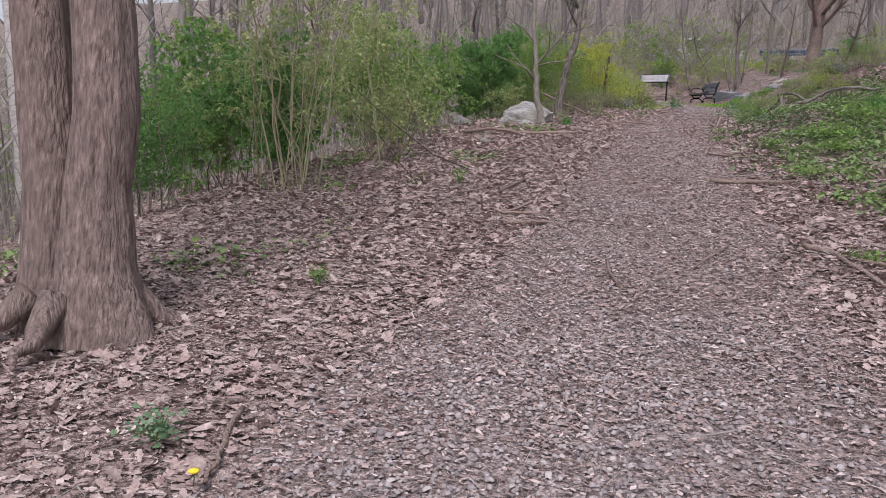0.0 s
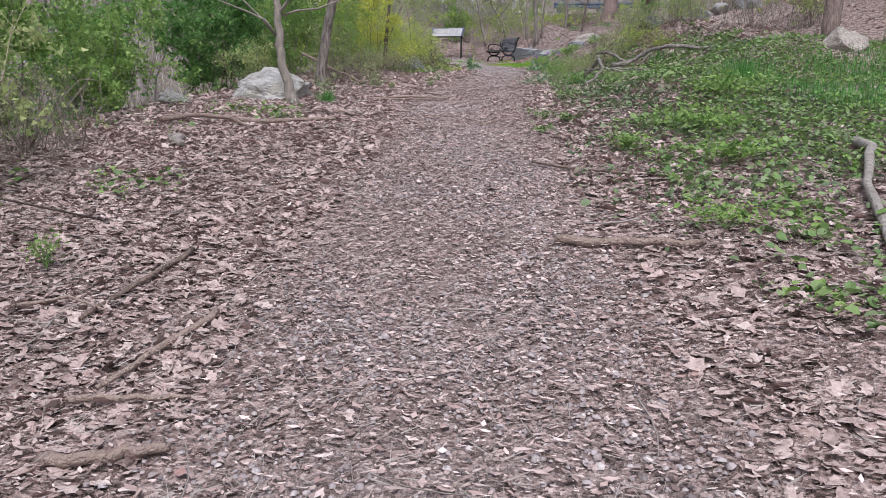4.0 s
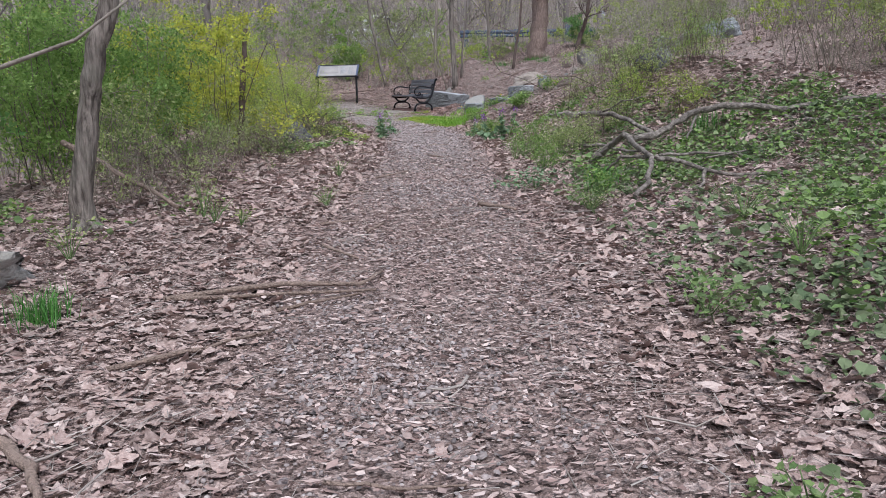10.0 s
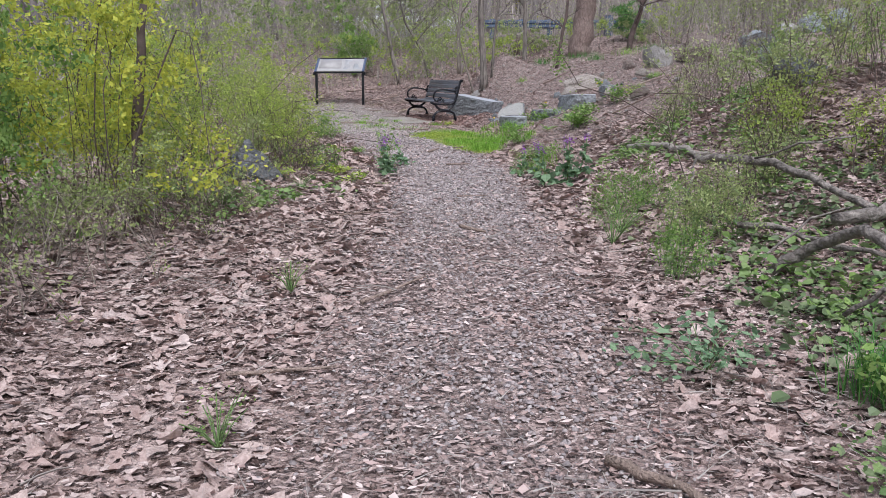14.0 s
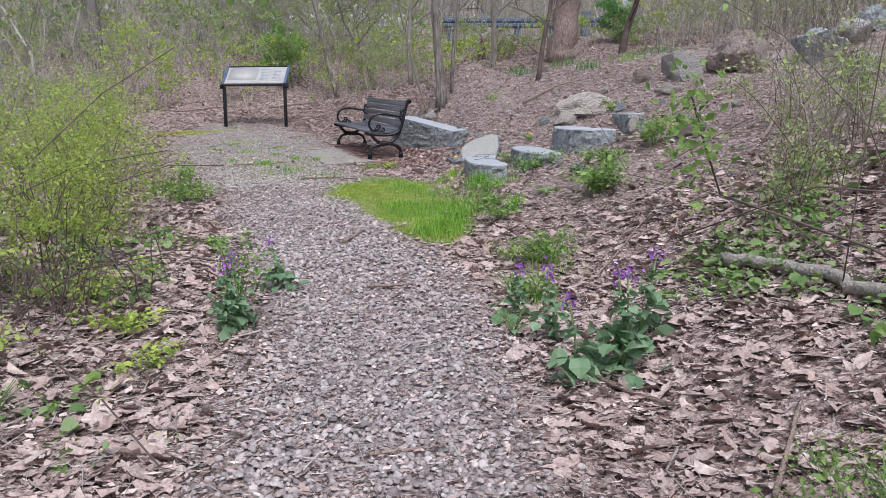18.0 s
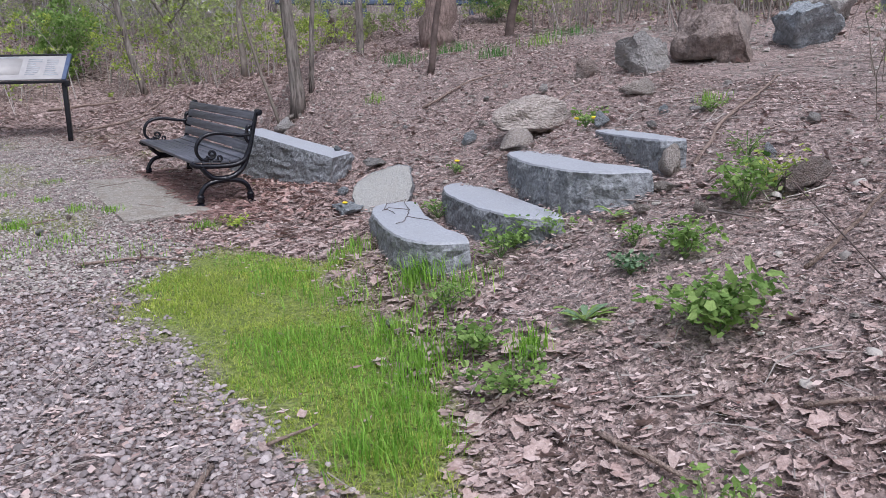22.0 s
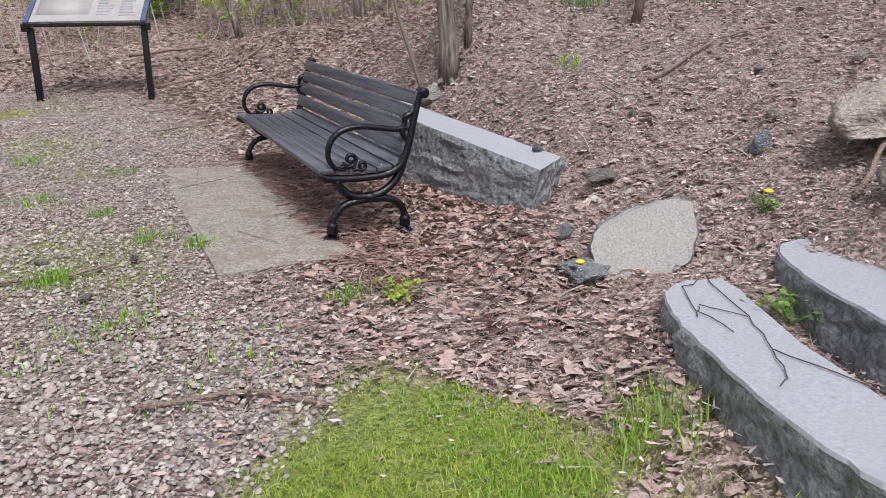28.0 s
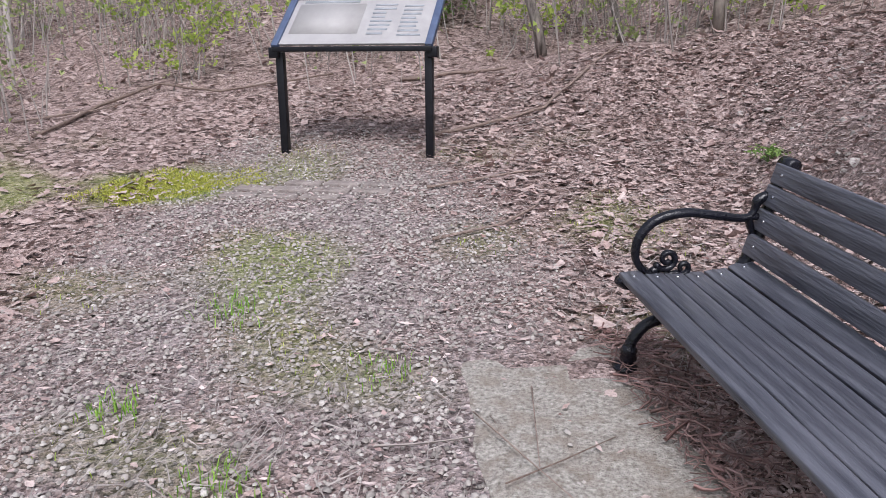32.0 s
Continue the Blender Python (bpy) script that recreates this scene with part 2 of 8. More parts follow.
M_IVY = mat("ground_leaves", (0.09, 0.16, 0.055), (0.22, 0.31, 0.12), 6, 0.55, 0.2, vary=[(0.06, 0.12, 0.04), (0.16, 0.26, 0.08), (0.26, 0.36, 0.13), (0.3, 0.34, 0.2), (0.1, 0.18, 0.065)], trans=0.25, mixed=0.6)
M_DULLGREEN = mat("dull_green_leaves", (0.06, 0.095, 0.05), (0.2, 0.26, 0.13), 6, 0.55, 0.2, vary=[(0.05, 0.085, 0.045), (0.14, 0.2, 0.09), (0.21, 0.28, 0.15), (0.3, 0.33, 0.2), (0.08, 0.13, 0.07)], trans=0.25, mixed=0.6)
M_BLUEGREEN = mat("bluish_green_leaves", (0.11, 0.19, 0.11), (0.22, 0.33, 0.19), 20, 0.55, 0.2, vary=[(0.08, 0.16, 0.085), (0.19, 0.3, 0.165), (0.28, 0.39, 0.24)], trans=0.3)
M_GRASS = mat("grass_blades", (0.16, 0.27, 0.03), (0.5, 0.57, 0.1), 3.2, 0.6, 0, vary=[(0.14, 0.27, 0.03), (0.44, 0.54, 0.08), (0.3, 0.44, 0.06), (0.62, 0.6, 0.22), (0.5, 0.53, 0.13)], trans=0.4, mixed=0.6, hard=0.13)
M_LUSH = mat("lush_grass_blades", (0.1, 0.25, 0.025), (0.3, 0.52, 0.08), 8, 0.55, 0, vary=[(0.1, 0.24, 0.03), (0.25, 0.46, 0.06), (0.4, 0.6, 0.12)], trans=0.4)
M_MOSS = mat("yellow_moss", (0.28, 0.33, 0.05), (0.52, 0.5, 0.1), 9, 0.8, 0, vary=[(0.3, 0.35, 0.06), (0.56, 0.54, 0.12), (0.44, 0.44, 0.09)], trans=0.3)
M_DARKGRASS = mat("tall_grass_blades", (0.05, 0.17, 0.03), (0.11, 0.28, 0.06), 6, 0.55, 0, vary=[(0.04, 0.14, 0.03), (0.1, 0.27, 0.06), (0.15, 0.33, 0.08)], trans=0.3)
M_PURPLE = mat("purple_petals", (0.16, 0.05, 0.28), (0.36, 0.15, 0.5), 30, 0.6, 0, vary=[(0.16, 0.05, 0.3), (0.45, 0.17, 0.62), (0.33, 0.1, 0.5)], trans=0.3)
M_YFLOWER = mat("yellow_petals", (0.75, 0.55, 0.03), (0.9, 0.7, 0.05), 30, 0.6, 0)
M_BARK = mat("grey_brown_bark", (0.07, 0.058, 0.052), (0.29, 0.25, 0.225), 26, 0.95, 1.0, 34, stretch=(1, 1, 0.16), stain=(0.2, 0.185, 0.16), depth=0.05, hard=0.13)
M_BIGBARK = mat("furrowed_pinkish_bark", (0.11, 0.08, 0.07), (0.36, 0.27, 0.242), 34, 0.95, 1.0, 40, stretch=(1, 1, 0.22), stain=(0.19, 0.145, 0.128), depth=0.05, hard=0.17)
M_SMOOTHBARK = mat("smooth_tan_bark", (0.15, 0.128, 0.112), (0.31, 0.268, 0.235), 18, 0.9, 0.8, 40, stretch=(1, 1, 0.35), stain=(0.19, 0.185, 0.15), depth=0.02)
M_LIMB = mat("rough_dead_bark", (0.06, 0.05, 0.046), (0.34, 0.3, 0.275), 16, 0.95, 1.0, 30, stain=(0.15, 0.13, 0.12), depth=0.035, hard=0.16)
M_FARBARK = mat("far_bark", (0.12, 0.104, 0.1), (0.25, 0.222, 0.215), 5, 0.9, 0.3, stretch=(1, 1, 0.3), vary=[(0.09, 0.078, 0.075), (0.26, 0.23, 0.222), (0.16, 0.14, 0.135)], by="object")
M_CANE = mat("tan_green_canes", (0.2, 0.18, 0.1), (0.44, 0.41, 0.27), 9, 0.85, 0.1, vary=[(0.16, 0.14, 0.08), (0.46, 0.43, 0.29), (0.3, 0.27, 0.16)])
M_TWIG = mat("grey_twigs", (0.2, 0.175, 0.16), (0.4, 0.36, 0.335), 9, 0.9, 0.1, vary=[(0.13, 0.112, 0.105), (0.42, 0.375, 0.35), (0.27, 0.235, 0.22), (0.5, 0.45, 0.42)])
M_BIRCH = mat("pale_birch_bark", (0.3, 0.27, 0.26), (0.6, 0.56, 0.53), 6, 0.7, 0.3, stretch=(1, 1, 4))
M_STEM = mat("bare_stems", (0.1, 0.08, 0.068), (0.26, 0.22, 0.185), 9, 0.85, 0.2, vary=[(0.075, 0.062, 0.055), (0.28, 0.24, 0.2), (0.16, 0.135, 0.115), (0.37, 0.325, 0.27)])
M_DARKSTEM = mat("dark_stems", (0.06, 0.045, 0.04), (0.15, 0.11, 0.1), 9, 0.85, 0.2)
M_GREENSTEM = mat("green_stems", (0.1, 0.17, 0.06), (0.18, 0.26, 0.1), 20, 0.6, 0.1)
M_STICK = mat("weathered_stick", (0.1, 0.078, 0.068), (0.4, 0.325, 0.285), 26, 0.95, 1.0, 60, stretch=(1, 1, 1), depth=0.03, hard=0.14, vary=[(0.16, 0.11, 0.09), (0.36, 0.27, 0.23), (0.26, 0.19, 0.16)], by="object")
M_PALEWOOD = mat("pale_peeled_wood", (0.18, 0.158, 0.142), (0.4, 0.36, 0.33), 18, 0.9, 0.8, 50, depth=0.03)
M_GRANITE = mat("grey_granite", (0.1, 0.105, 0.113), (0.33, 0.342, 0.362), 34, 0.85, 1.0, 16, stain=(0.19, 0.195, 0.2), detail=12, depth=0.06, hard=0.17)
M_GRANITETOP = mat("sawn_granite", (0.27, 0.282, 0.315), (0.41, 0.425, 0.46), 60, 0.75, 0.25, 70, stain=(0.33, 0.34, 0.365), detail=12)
M_DISC = mat("speckled_pale_granite", (0.24, 0.24, 0.235), (0.47, 0.465, 0.45), 90, 0.85, 0.25, 25, stain=(0.36, 0.35, 0.33), detail=12, hard=0.16)
M_SLATE = mat("dark_slaty_rock", (0.05, 0.053, 0.058), (0.19, 0.195, 0.205), 9, 0.85, 1.0, 12, depth=0.05, hard=0.16, stain=(0.12, 0.122, 0.12))
M_BOULDER = mat("pale_boulder", (0.25, 0.24, 0.232), (0.5, 0.485, 0.475), 9, 0.9, 0.9, 14, depth=0.035, hard=0.2, stain=(0.33, 0.3, 0.23))
M_TANROCK = mat("tan_rock", (0.27, 0.228, 0.205), (0.52, 0.465, 0.425), 9, 0.9, 1.0, 12, depth=0.05, hard=0.16, stain=(0.33, 0.29, 0.27))
M_BROWNROCK = mat("reddish_brown_rock", (0.13, 0.1, 0.09), (0.33, 0.265, 0.24), 9, 0.9, 1.0, 14, depth=0.05, hard=0.16, stain=(0.26, 0.235, 0.22))
M_BLUEROCK = mat("blue_grey_rock", (0.15, 0.168, 0.185), (0.4, 0.425, 0.455), 9, 0.85, 1.0, 12, depth=0.05, hard=0.16, stain=(0.27, 0.285, 0.295))
M_GREYROCK = mat("grey_rock", (0.19, 0.18, 0.175), (0.44, 0.425, 0.415), 9, 0.9, 1.0, 12, depth=0.05, hard=0.16, stain=(0.3, 0.28, 0.26), vary=[(0.2, 0.19, 0.19), (0.43, 0.41, 0.395), (0.31, 0.3, 0.31)], by="object")
M_CONCRETE = mat("weathered_concrete", (0.14, 0.124, 0.106), (0.46, 0.43, 0.39), 60, 0.9, 0.6, 120, stain=(0.21, 0.172, 0.14), detail=12, hard=0.17)
M_IRON = mat("black_cast_iron", (0.003, 0.003, 0.006), (0.008, 0.008, 0.014), 20, 0.26, 0.25, 60, spec=0.4)
# black slats; the bluish sheen of the sky is mixed into their base colour
M_SLAT = mat("black_slat_with_sky_sheen", (0.026, 0.027, 0.038), (0.12, 0.122, 0.146), 22, 0.42, 0.5, 50, stretch=(0.08, 1, 1), stain=(0.075, 0.078, 0.098), spec=0.5, hard=0.14)
M_STEEL = mat("galvanised_steel", (0.05, 0.075, 0.125), (0.1, 0.135, 0.2), 6, 0.55, 0.1)
M_BLUERAIL = mat("bluish_painted_steel", (0.045, 0.065, 0.125), (0.08, 0.11, 0.19), 10, 0.4, 0.05, spec=0.5)
M_BLACKSTEEL = mat("black_painted_steel", (0.004, 0.004, 0.006), (0.01, 0.01, 0.014), 15, 0.4, 0.08, spec=0.3)
M_PANEL = mat("faded_panel_print", (0.3, 0.288, 0.29), (0.39, 0.375, 0.373), 4, 0.35, 0.0, stain=(0.33, 0.32, 0.33))
M_PRINT = mat("grey_print", (0.27, 0.288, 0.315), (0.33, 0.348, 0.375), 30, 0.4, 0.0)
M_PICTURE = mat("faded_picture", (0.325, 0.31, 0.308), (0.4, 0.383, 0.376), 6, 0.4, 0.0)
M_ASPHALT = mat("asphalt", (0.045, 0.045, 0.047), (0.08, 0.08, 0.082), 40, 0.9, 0.3)
M_CHROME = mat("dull_chrome", (0.45, 0.46, 0.48), (0.6, 0.61, 0.63), 5, 0.25, 0.0, metal=1.0)
M_BRICK = mat("worn_paver", (0.19, 0.16, 0.148), (0.31, 0.268, 0.25), 18, 0.95, 0.6, 50)


def ground_material():
    m = bpy.data.materials.new("forest_floor")
    m.use_nodes = True
    n, l = m.node_tree.nodes, m.node_tree.links
    p = n["Principled BSDF"]
    p.inputs["Roughness"].default_value, p.inputs["Specular IOR Level"].default_value = 0.95, 0.15
    co = n.new("ShaderNodeTexCoord")

    def noise(scale, detail=6):
        t = n.new("ShaderNodeTexNoise")
        t.inputs["Scale"].default_value, t.inputs["Detail"].default_value = scale, detail
        l.new(co.outputs["Object"], t.inputs["Vector"])
        return t.outputs[0]

    def cells(scale):
        t = n.new("ShaderNodeTexVoronoi")
        t.inputs["Scale"].default_value = scale
        l.new(co.outputs["Object"], t.inputs["Vector"])
        return t

    def ramp(src, *stops):
        r = n.new("ShaderNodeValToRGB")
        e = r.color_ramp.elements
        while len(e) < len(stops):
            e.new(0.5)
        for i, (q, c) in enumerate(stops):
            e[i].position, e[i].color = q, (*c, 1)
        l.new(src, r.inputs[0])
        return r.outputs[0]

    def mix(fac, a, b, mode="MIX"):
        x = n.new("ShaderNodeMix")
        x.data_type, x.blend_type = "RGBA", mode
        if isinstance(fac, float):
            x.inputs["Factor"].default_value = fac
        else:
            l.new(fac, x.inputs["Factor"])
        l.new(a, x.inputs["A"]), l.new(b, x.inputs["B"])
        return x.outputs["Result"]

    def attribute(name):
        a = n.new("ShaderNodeAttribute")
        a.attribute_name = name
        return a.outputs["Fac"]

    warp = n.new("ShaderNodeTexNoise")
    warp.inputs["Scale"].default_value, warp.inputs["Detail"].default_value = 22, 5
    l.new(co.outputs["Object"], warp.inputs["Vector"])
    bent = n.new("ShaderNodeMix")
    bent.data_type, bent.blend_type = "RGBA", "LINEAR_LIGHT"
    bent.inputs["Factor"].default_value = 0.035
    l.new(co.outputs["Object"], bent.inputs["A"]), l.new(warp.outputs["Color"], bent.inputs["B"])

    def ragged(scale):
        t = cells(scale)
        l.new(bent.outputs["Result"], t.inputs["Vector"])
        c = n.new("ShaderNodeSeparateColor")
        l.new(t.outputs["Color"], c.inputs[0])
        return t, c.outputs[0]

    leafy, leaf_tone = ragged(21)
    bits, bit_tone = ragged(58)
    litter = ramp(leaf_tone, (0.0, (0.035, 0.024, 0.021)), (0.4, (0.19, 0.13, 0.116)), (0.75, (0.46, 0.345, 0.318)), (1.0, (0.62, 0.5, 0.472)))
    fine = ramp(bit_tone, (0.0, (0.03, 0.021, 0.018)), (0.35, (0.15, 0.102, 0.091)), (0.75, (0.4, 0.295, 0.27)), (1.0, (0.62, 0.5, 0.472)))
    floor = mix(ramp(noise(1.3), (0.4, (0.25,) * 3), (0.65, (0.85,) * 3)), fine, litter)
    grit = cells(46)
    gc = n.new("ShaderNodeSeparateColor")
    l.new(grit.outputs["Color"], gc.inputs[0])
    gravel = ramp(gc.outputs[0], (0.0, (0.08, 0.066, 0.065)), (0.5, (0.27, 0.226, 0.222)), (1.0, (0.5, 0.435, 0.428)))
    gravel = mix(ramp(noise(1.7), (0.38, (0.2,) * 3), (0.62, (0.8,) * 3)), gravel, fine)
    col = mix(attribute("path"), floor, gravel)
    bare = mix(0.6, fine, ramp(noise(16), (0.3, (0.24, 0.19, 0.178)), (0.7, (0.54, 0.45, 0.428))))
    col = mix(attribute("bare"), col, bare)
    moss = ramp(noise(38), (0.3, (0.08, 0.135, 0.02)), (0.7, (0.3, 0.37, 0.07)))
    col = mix(attribute("lawn"), col, moss)
    duff = ramp(noise(0.9), (0.35, (0.13, 0.108, 0.095)), (0.65, (0.3, 0.258, 0.225)))
    thick = n.new("ShaderNodeMath")
    thick.operation = "MULTIPLY"
    thick.inputs[1].default_value = 0.75
    l.new(attribute("far"), thick.inputs[0])
    col = mix(thick.outputs[0], col, duff)
    l.new(col, p.inputs["Base Color"])
    bp = n.new("ShaderNodeBump")
    bp.inputs["Strength"].default_value, bp.inputs["Distance"].default_value = 0.7, 0.03
    l.new(bits.outputs["Distance"], bp.inputs["Height"])
    b2 = n.new("ShaderNodeBump")
    b2.inputs["Strength"].default_value, b2.inputs["Distance"].default_value = 0.5, 0.015
    l.new(grit.outputs["Distance"], b2.inputs["Height"]), l.new(bp.outputs[0], b2.inputs["Normal"])
    l.new(b2.outputs[0], p.inputs["Normal"])
    return m


M_GROUND = ground_material()


# ---- building helpers ----
class Geo:
    """Collects vertices and faces of one mesh."""

    def __init__(self):
        self.v, self.f = [], []

    def add(self, verts, faces):
        k = len(self.v)
        self.v += [tuple(p) for p in verts]
        self.f += [tuple(i + k for i in q) for q in faces]
        return self

    def tube(self, pts, radii, n=6, cap=True):
        pts = [Vector(p) for p in pts]
        if not hasattr(radii, "__len__"):
            radii = [radii] * len(pts)
        rings, faces = [], []
        side = None
        for i, p in enumerate(pts):
            d = (pts[min(i + 1, len(pts) - 1)] - pts[max(i - 1, 0)])
            d = d.normalized() if d.length > 1e-9 else Vector((0, 0, 1))
            if side is None:
                side = d.orthogonal().normalized()
            side = side - d * side.dot(d)
            side = side.normalized() if side.length > 1e-6 else d.orthogonal().normalized()
            up = d.cross(side)
            rings += [p + float(radii[i]) * (math.cos(a) * side + math.sin(a) * up) for a in (2 * math.pi * j / n for j in range(n))]
        for i in range(len(pts) - 1):
            for j in range(n):
                k = (j + 1) % n
                faces.append((i * n + j, i * n + k, (i + 1) * n + k, (i + 1) * n + j))
        if cap:
            faces.append(tuple(range(n - 1, -1, -1)))
            faces.append(tuple((len(pts) - 1) * n + j for j in range(n)))
        return self.add(rings, faces)

    def box(self, c, s, m=None, bevel=0.0):
        b = bmesh.new()
        bmesh.ops.create_cube(b, size=1)
        for v in b.verts:
            v.co = Vector((v.co.x * s[0], v.co.y * s[1], v.co.z * s[2]))
        if bevel:
            bmesh.ops.bevel(b, geom=b.edges[:], offset=bevel, segments=2, affect="EDGES", profile=0.6)
        mm = Matrix.Translation(c) @ (m or Matrix())
        b.verts.index_update()
        self.add([mm @ v.co for v in b.verts], [[v.index for v in q.verts] for q in b.faces])
        b.free()
        return self

    def ball(self, c, r, sub=2, squash=(1, 1, 1)):
        b = bmesh.new()
        bmesh.ops.create_icosphere(b, subdivisions=sub, radius=r)
        b.verts.index_update()
        self.add([Vector(c) + Vector((v.co.x * squash[0], v.co.y * squash[1], v.co.z * squash[2])) for v in b.verts], [[v.index for v in q.verts] for q in b.faces])
        b.free()
        return self

    def mesh(self, name, smooth=True):
        me = bpy.data.meshes.new(name)
        me.from_pydata(self.v, [], self.f)
        if smooth:
            me.shade_smooth()
        me.update()
        return me


def thing(name, geo, material, label, category, group="", kind="", smooth=True, m=None):
    ob = new(name, geo if isinstance(geo, bpy.types.Mesh) else (geo.mesh(name, smooth) if geo else None))
    if material:
        ob.data.materials.append(material)
    if m is not None:
        ob.matrix_world = m
    return tagged(ob, label, category, group, kind)


def part(name, geo, material, parent, label="", smooth=True, m=None):
    ob = new(name, geo if isinstance(geo, bpy.types.Mesh) else geo.mesh(name, smooth))
    if not ob.data.materials:
        ob.data.materials.append(material)
    ob.parent = parent
    if m is not None:
        ob.matrix_basis = m
    return tagged(ob, label) if label else ob


def array_mesh(name, verts, faces, smooth=False):
    """A mesh from arrays: verts (n, 3), faces (m, k)."""
    me = bpy.data.meshes.new(name)
    m, k = faces.shape
    me.vertices.add(len(verts)), me.loops.add(m * k), me.polygons.add(m)
    me.vertices.foreach_set("co", np.ascontiguousarray(verts, np.float32).ravel())
    me.loops.foreach_set("vertex_index", np.ascontiguousarray(faces, np.int32).ravel())
    me.polygons.foreach_set("loop_start", np.arange(0, m * k, k, dtype=np.int32))
    me.polygons.foreach_set("use_smooth", np.full(m, smooth))
    me.update(calc_edges=True)
    return me


RNG = np.random.default_rng(7)


def turns(n, tilt, rng=RNG):
    """n random rotation matrices: any heading, leaning up to about tilt radians."""
    a, b, c = rng.uniform(0, 2 * np.pi, n), rng.normal(0, tilt, n), rng.normal(0, tilt, n)
    ca, sa, cb, sb, cc, sc = np.cos(a), np.sin(a), np.cos(b), np.sin(b), np.cos(c), np.sin(c)
    z, o = np.zeros(n), np.ones(n)
    ra = np.stack([ca, -sa, z, sa, ca, z, z, z, o], -1).reshape(n, 3, 3)
    rb = np.stack([o, z, z, z, cb, -sb, z, sb, cb], -1).reshape(n, 3, 3)
    rc = np.stack([cc, z, sc, z, o, z, -sc, z, cc], -1).reshape(n, 3, 3)
    return rb @ rc @ ra


def scatter(name, shape_v, shape_f, places, rots, sizes, smooth=False):
    """Many copies of one small shape, joined in one mesh."""
    n, k = len(places), len(shape_v)
    v = np.einsum("nij,kj->nki", rots, shape_v) * np.asarray(sizes).reshape(n, 1, -1) + places[:, None, :]
    f = (shape_f[None] + (np.arange(n) * k)[:, None, None]).reshape(-1, shape_f.shape[1])
    return v.reshape(-1, 3), f


def merge(parts):
    vs, fs, k = [], [], 0
    for v, f in parts:
        vs.append(v), fs.append(f + k)
        k += len(v)
    return np.concatenate(vs), np.concatenate(fs)


def leaf_shape(lobes, curl, seed):
    """A ragged lobed leaf as a fan of triangles round its middle, crumpled and curled."""
    r = np.random.default_rng(seed)
    n = 2 * lobes
    a = np.linspace(0, 2 * np.pi, n, endpoint=False) + r.uniform(-0.22, 0.22, n)
    rad = np.where(np.arange(n) % 2 == 0, 1.0, 0.74) * r.uniform(0.8, 1.15, n) * 0.5
    v = np.stack([np.cos(a) * rad * 1.3, np.sin(a) * rad * 0.85, curl * (rad * 2) ** 2 * r.uniform(-0.7, 1.5, n)], -1)
    v = np.concatenate([[[0, 0, 0]], v])
    f = np.array([[0, i + 1, (i + 1) % n + 1] for i in range(n)])
    return v, f


OAK_X = (-0.5, -0.34, -0.2, -0.04, 0.08, 0.24, 0.4)
OAK_W = (0.02, 0.13, 0.27, 0.17, 0.35, 0.2, 0.2)


def oak_leaf(seed, fold):
    """A lobed oak leaf, folded along its rib and crumpled."""
    r = np.random.default_rng(seed)
    top = [(x + r.normal(0, 0.02), w * r.uniform(0.75, 1.25), fold * w + r.normal(0, 0.035)) for x, w in zip(OAK_X, OAK_W)]
    low = [(x + r.normal(0, 0.02), -w * r.uniform(0.75, 1.25), fold * w + r.normal(0, 0.035)) for x, w in zip(OAK_X, OAK_W)]
    ring = low + [(0.5, r.normal(0, 0.03), r.normal(0.04, 0.05))] + top[::-1]
    v = np.array([(0.05, r.normal(0, 0.02), 0.0)] + ring)
    n = len(ring)
    return v, np.array([[0, i + 1, (i + 1) % n + 1] for i in range(n)])


SLIP_V = np.array([[-0.5, 0, 0.05], [0, -0.22, 0.0], [0.5, 0, 0.08], [0, 0.22, 0.0]])
SLIP_F = np.array([[0, 1, 3], [1, 2, 3]])
CHIP_V = np.array([[-0.5, -0.12, 0.03], [0.1, 0.3, 0.06], [0.5, -0.18, 0.0]])
CHIP_F = np.array([[0, 1, 2]])


# ---- ground ----
def uneven(x, y):
    """Small unevenness of the ground near the path."""
    return (0.022 * wave(x, y, 3.1) + 0.012 * wave(x, y, 8.7, 2)) * (1 - 0.6 * path_amount(x, y)) - 0.012


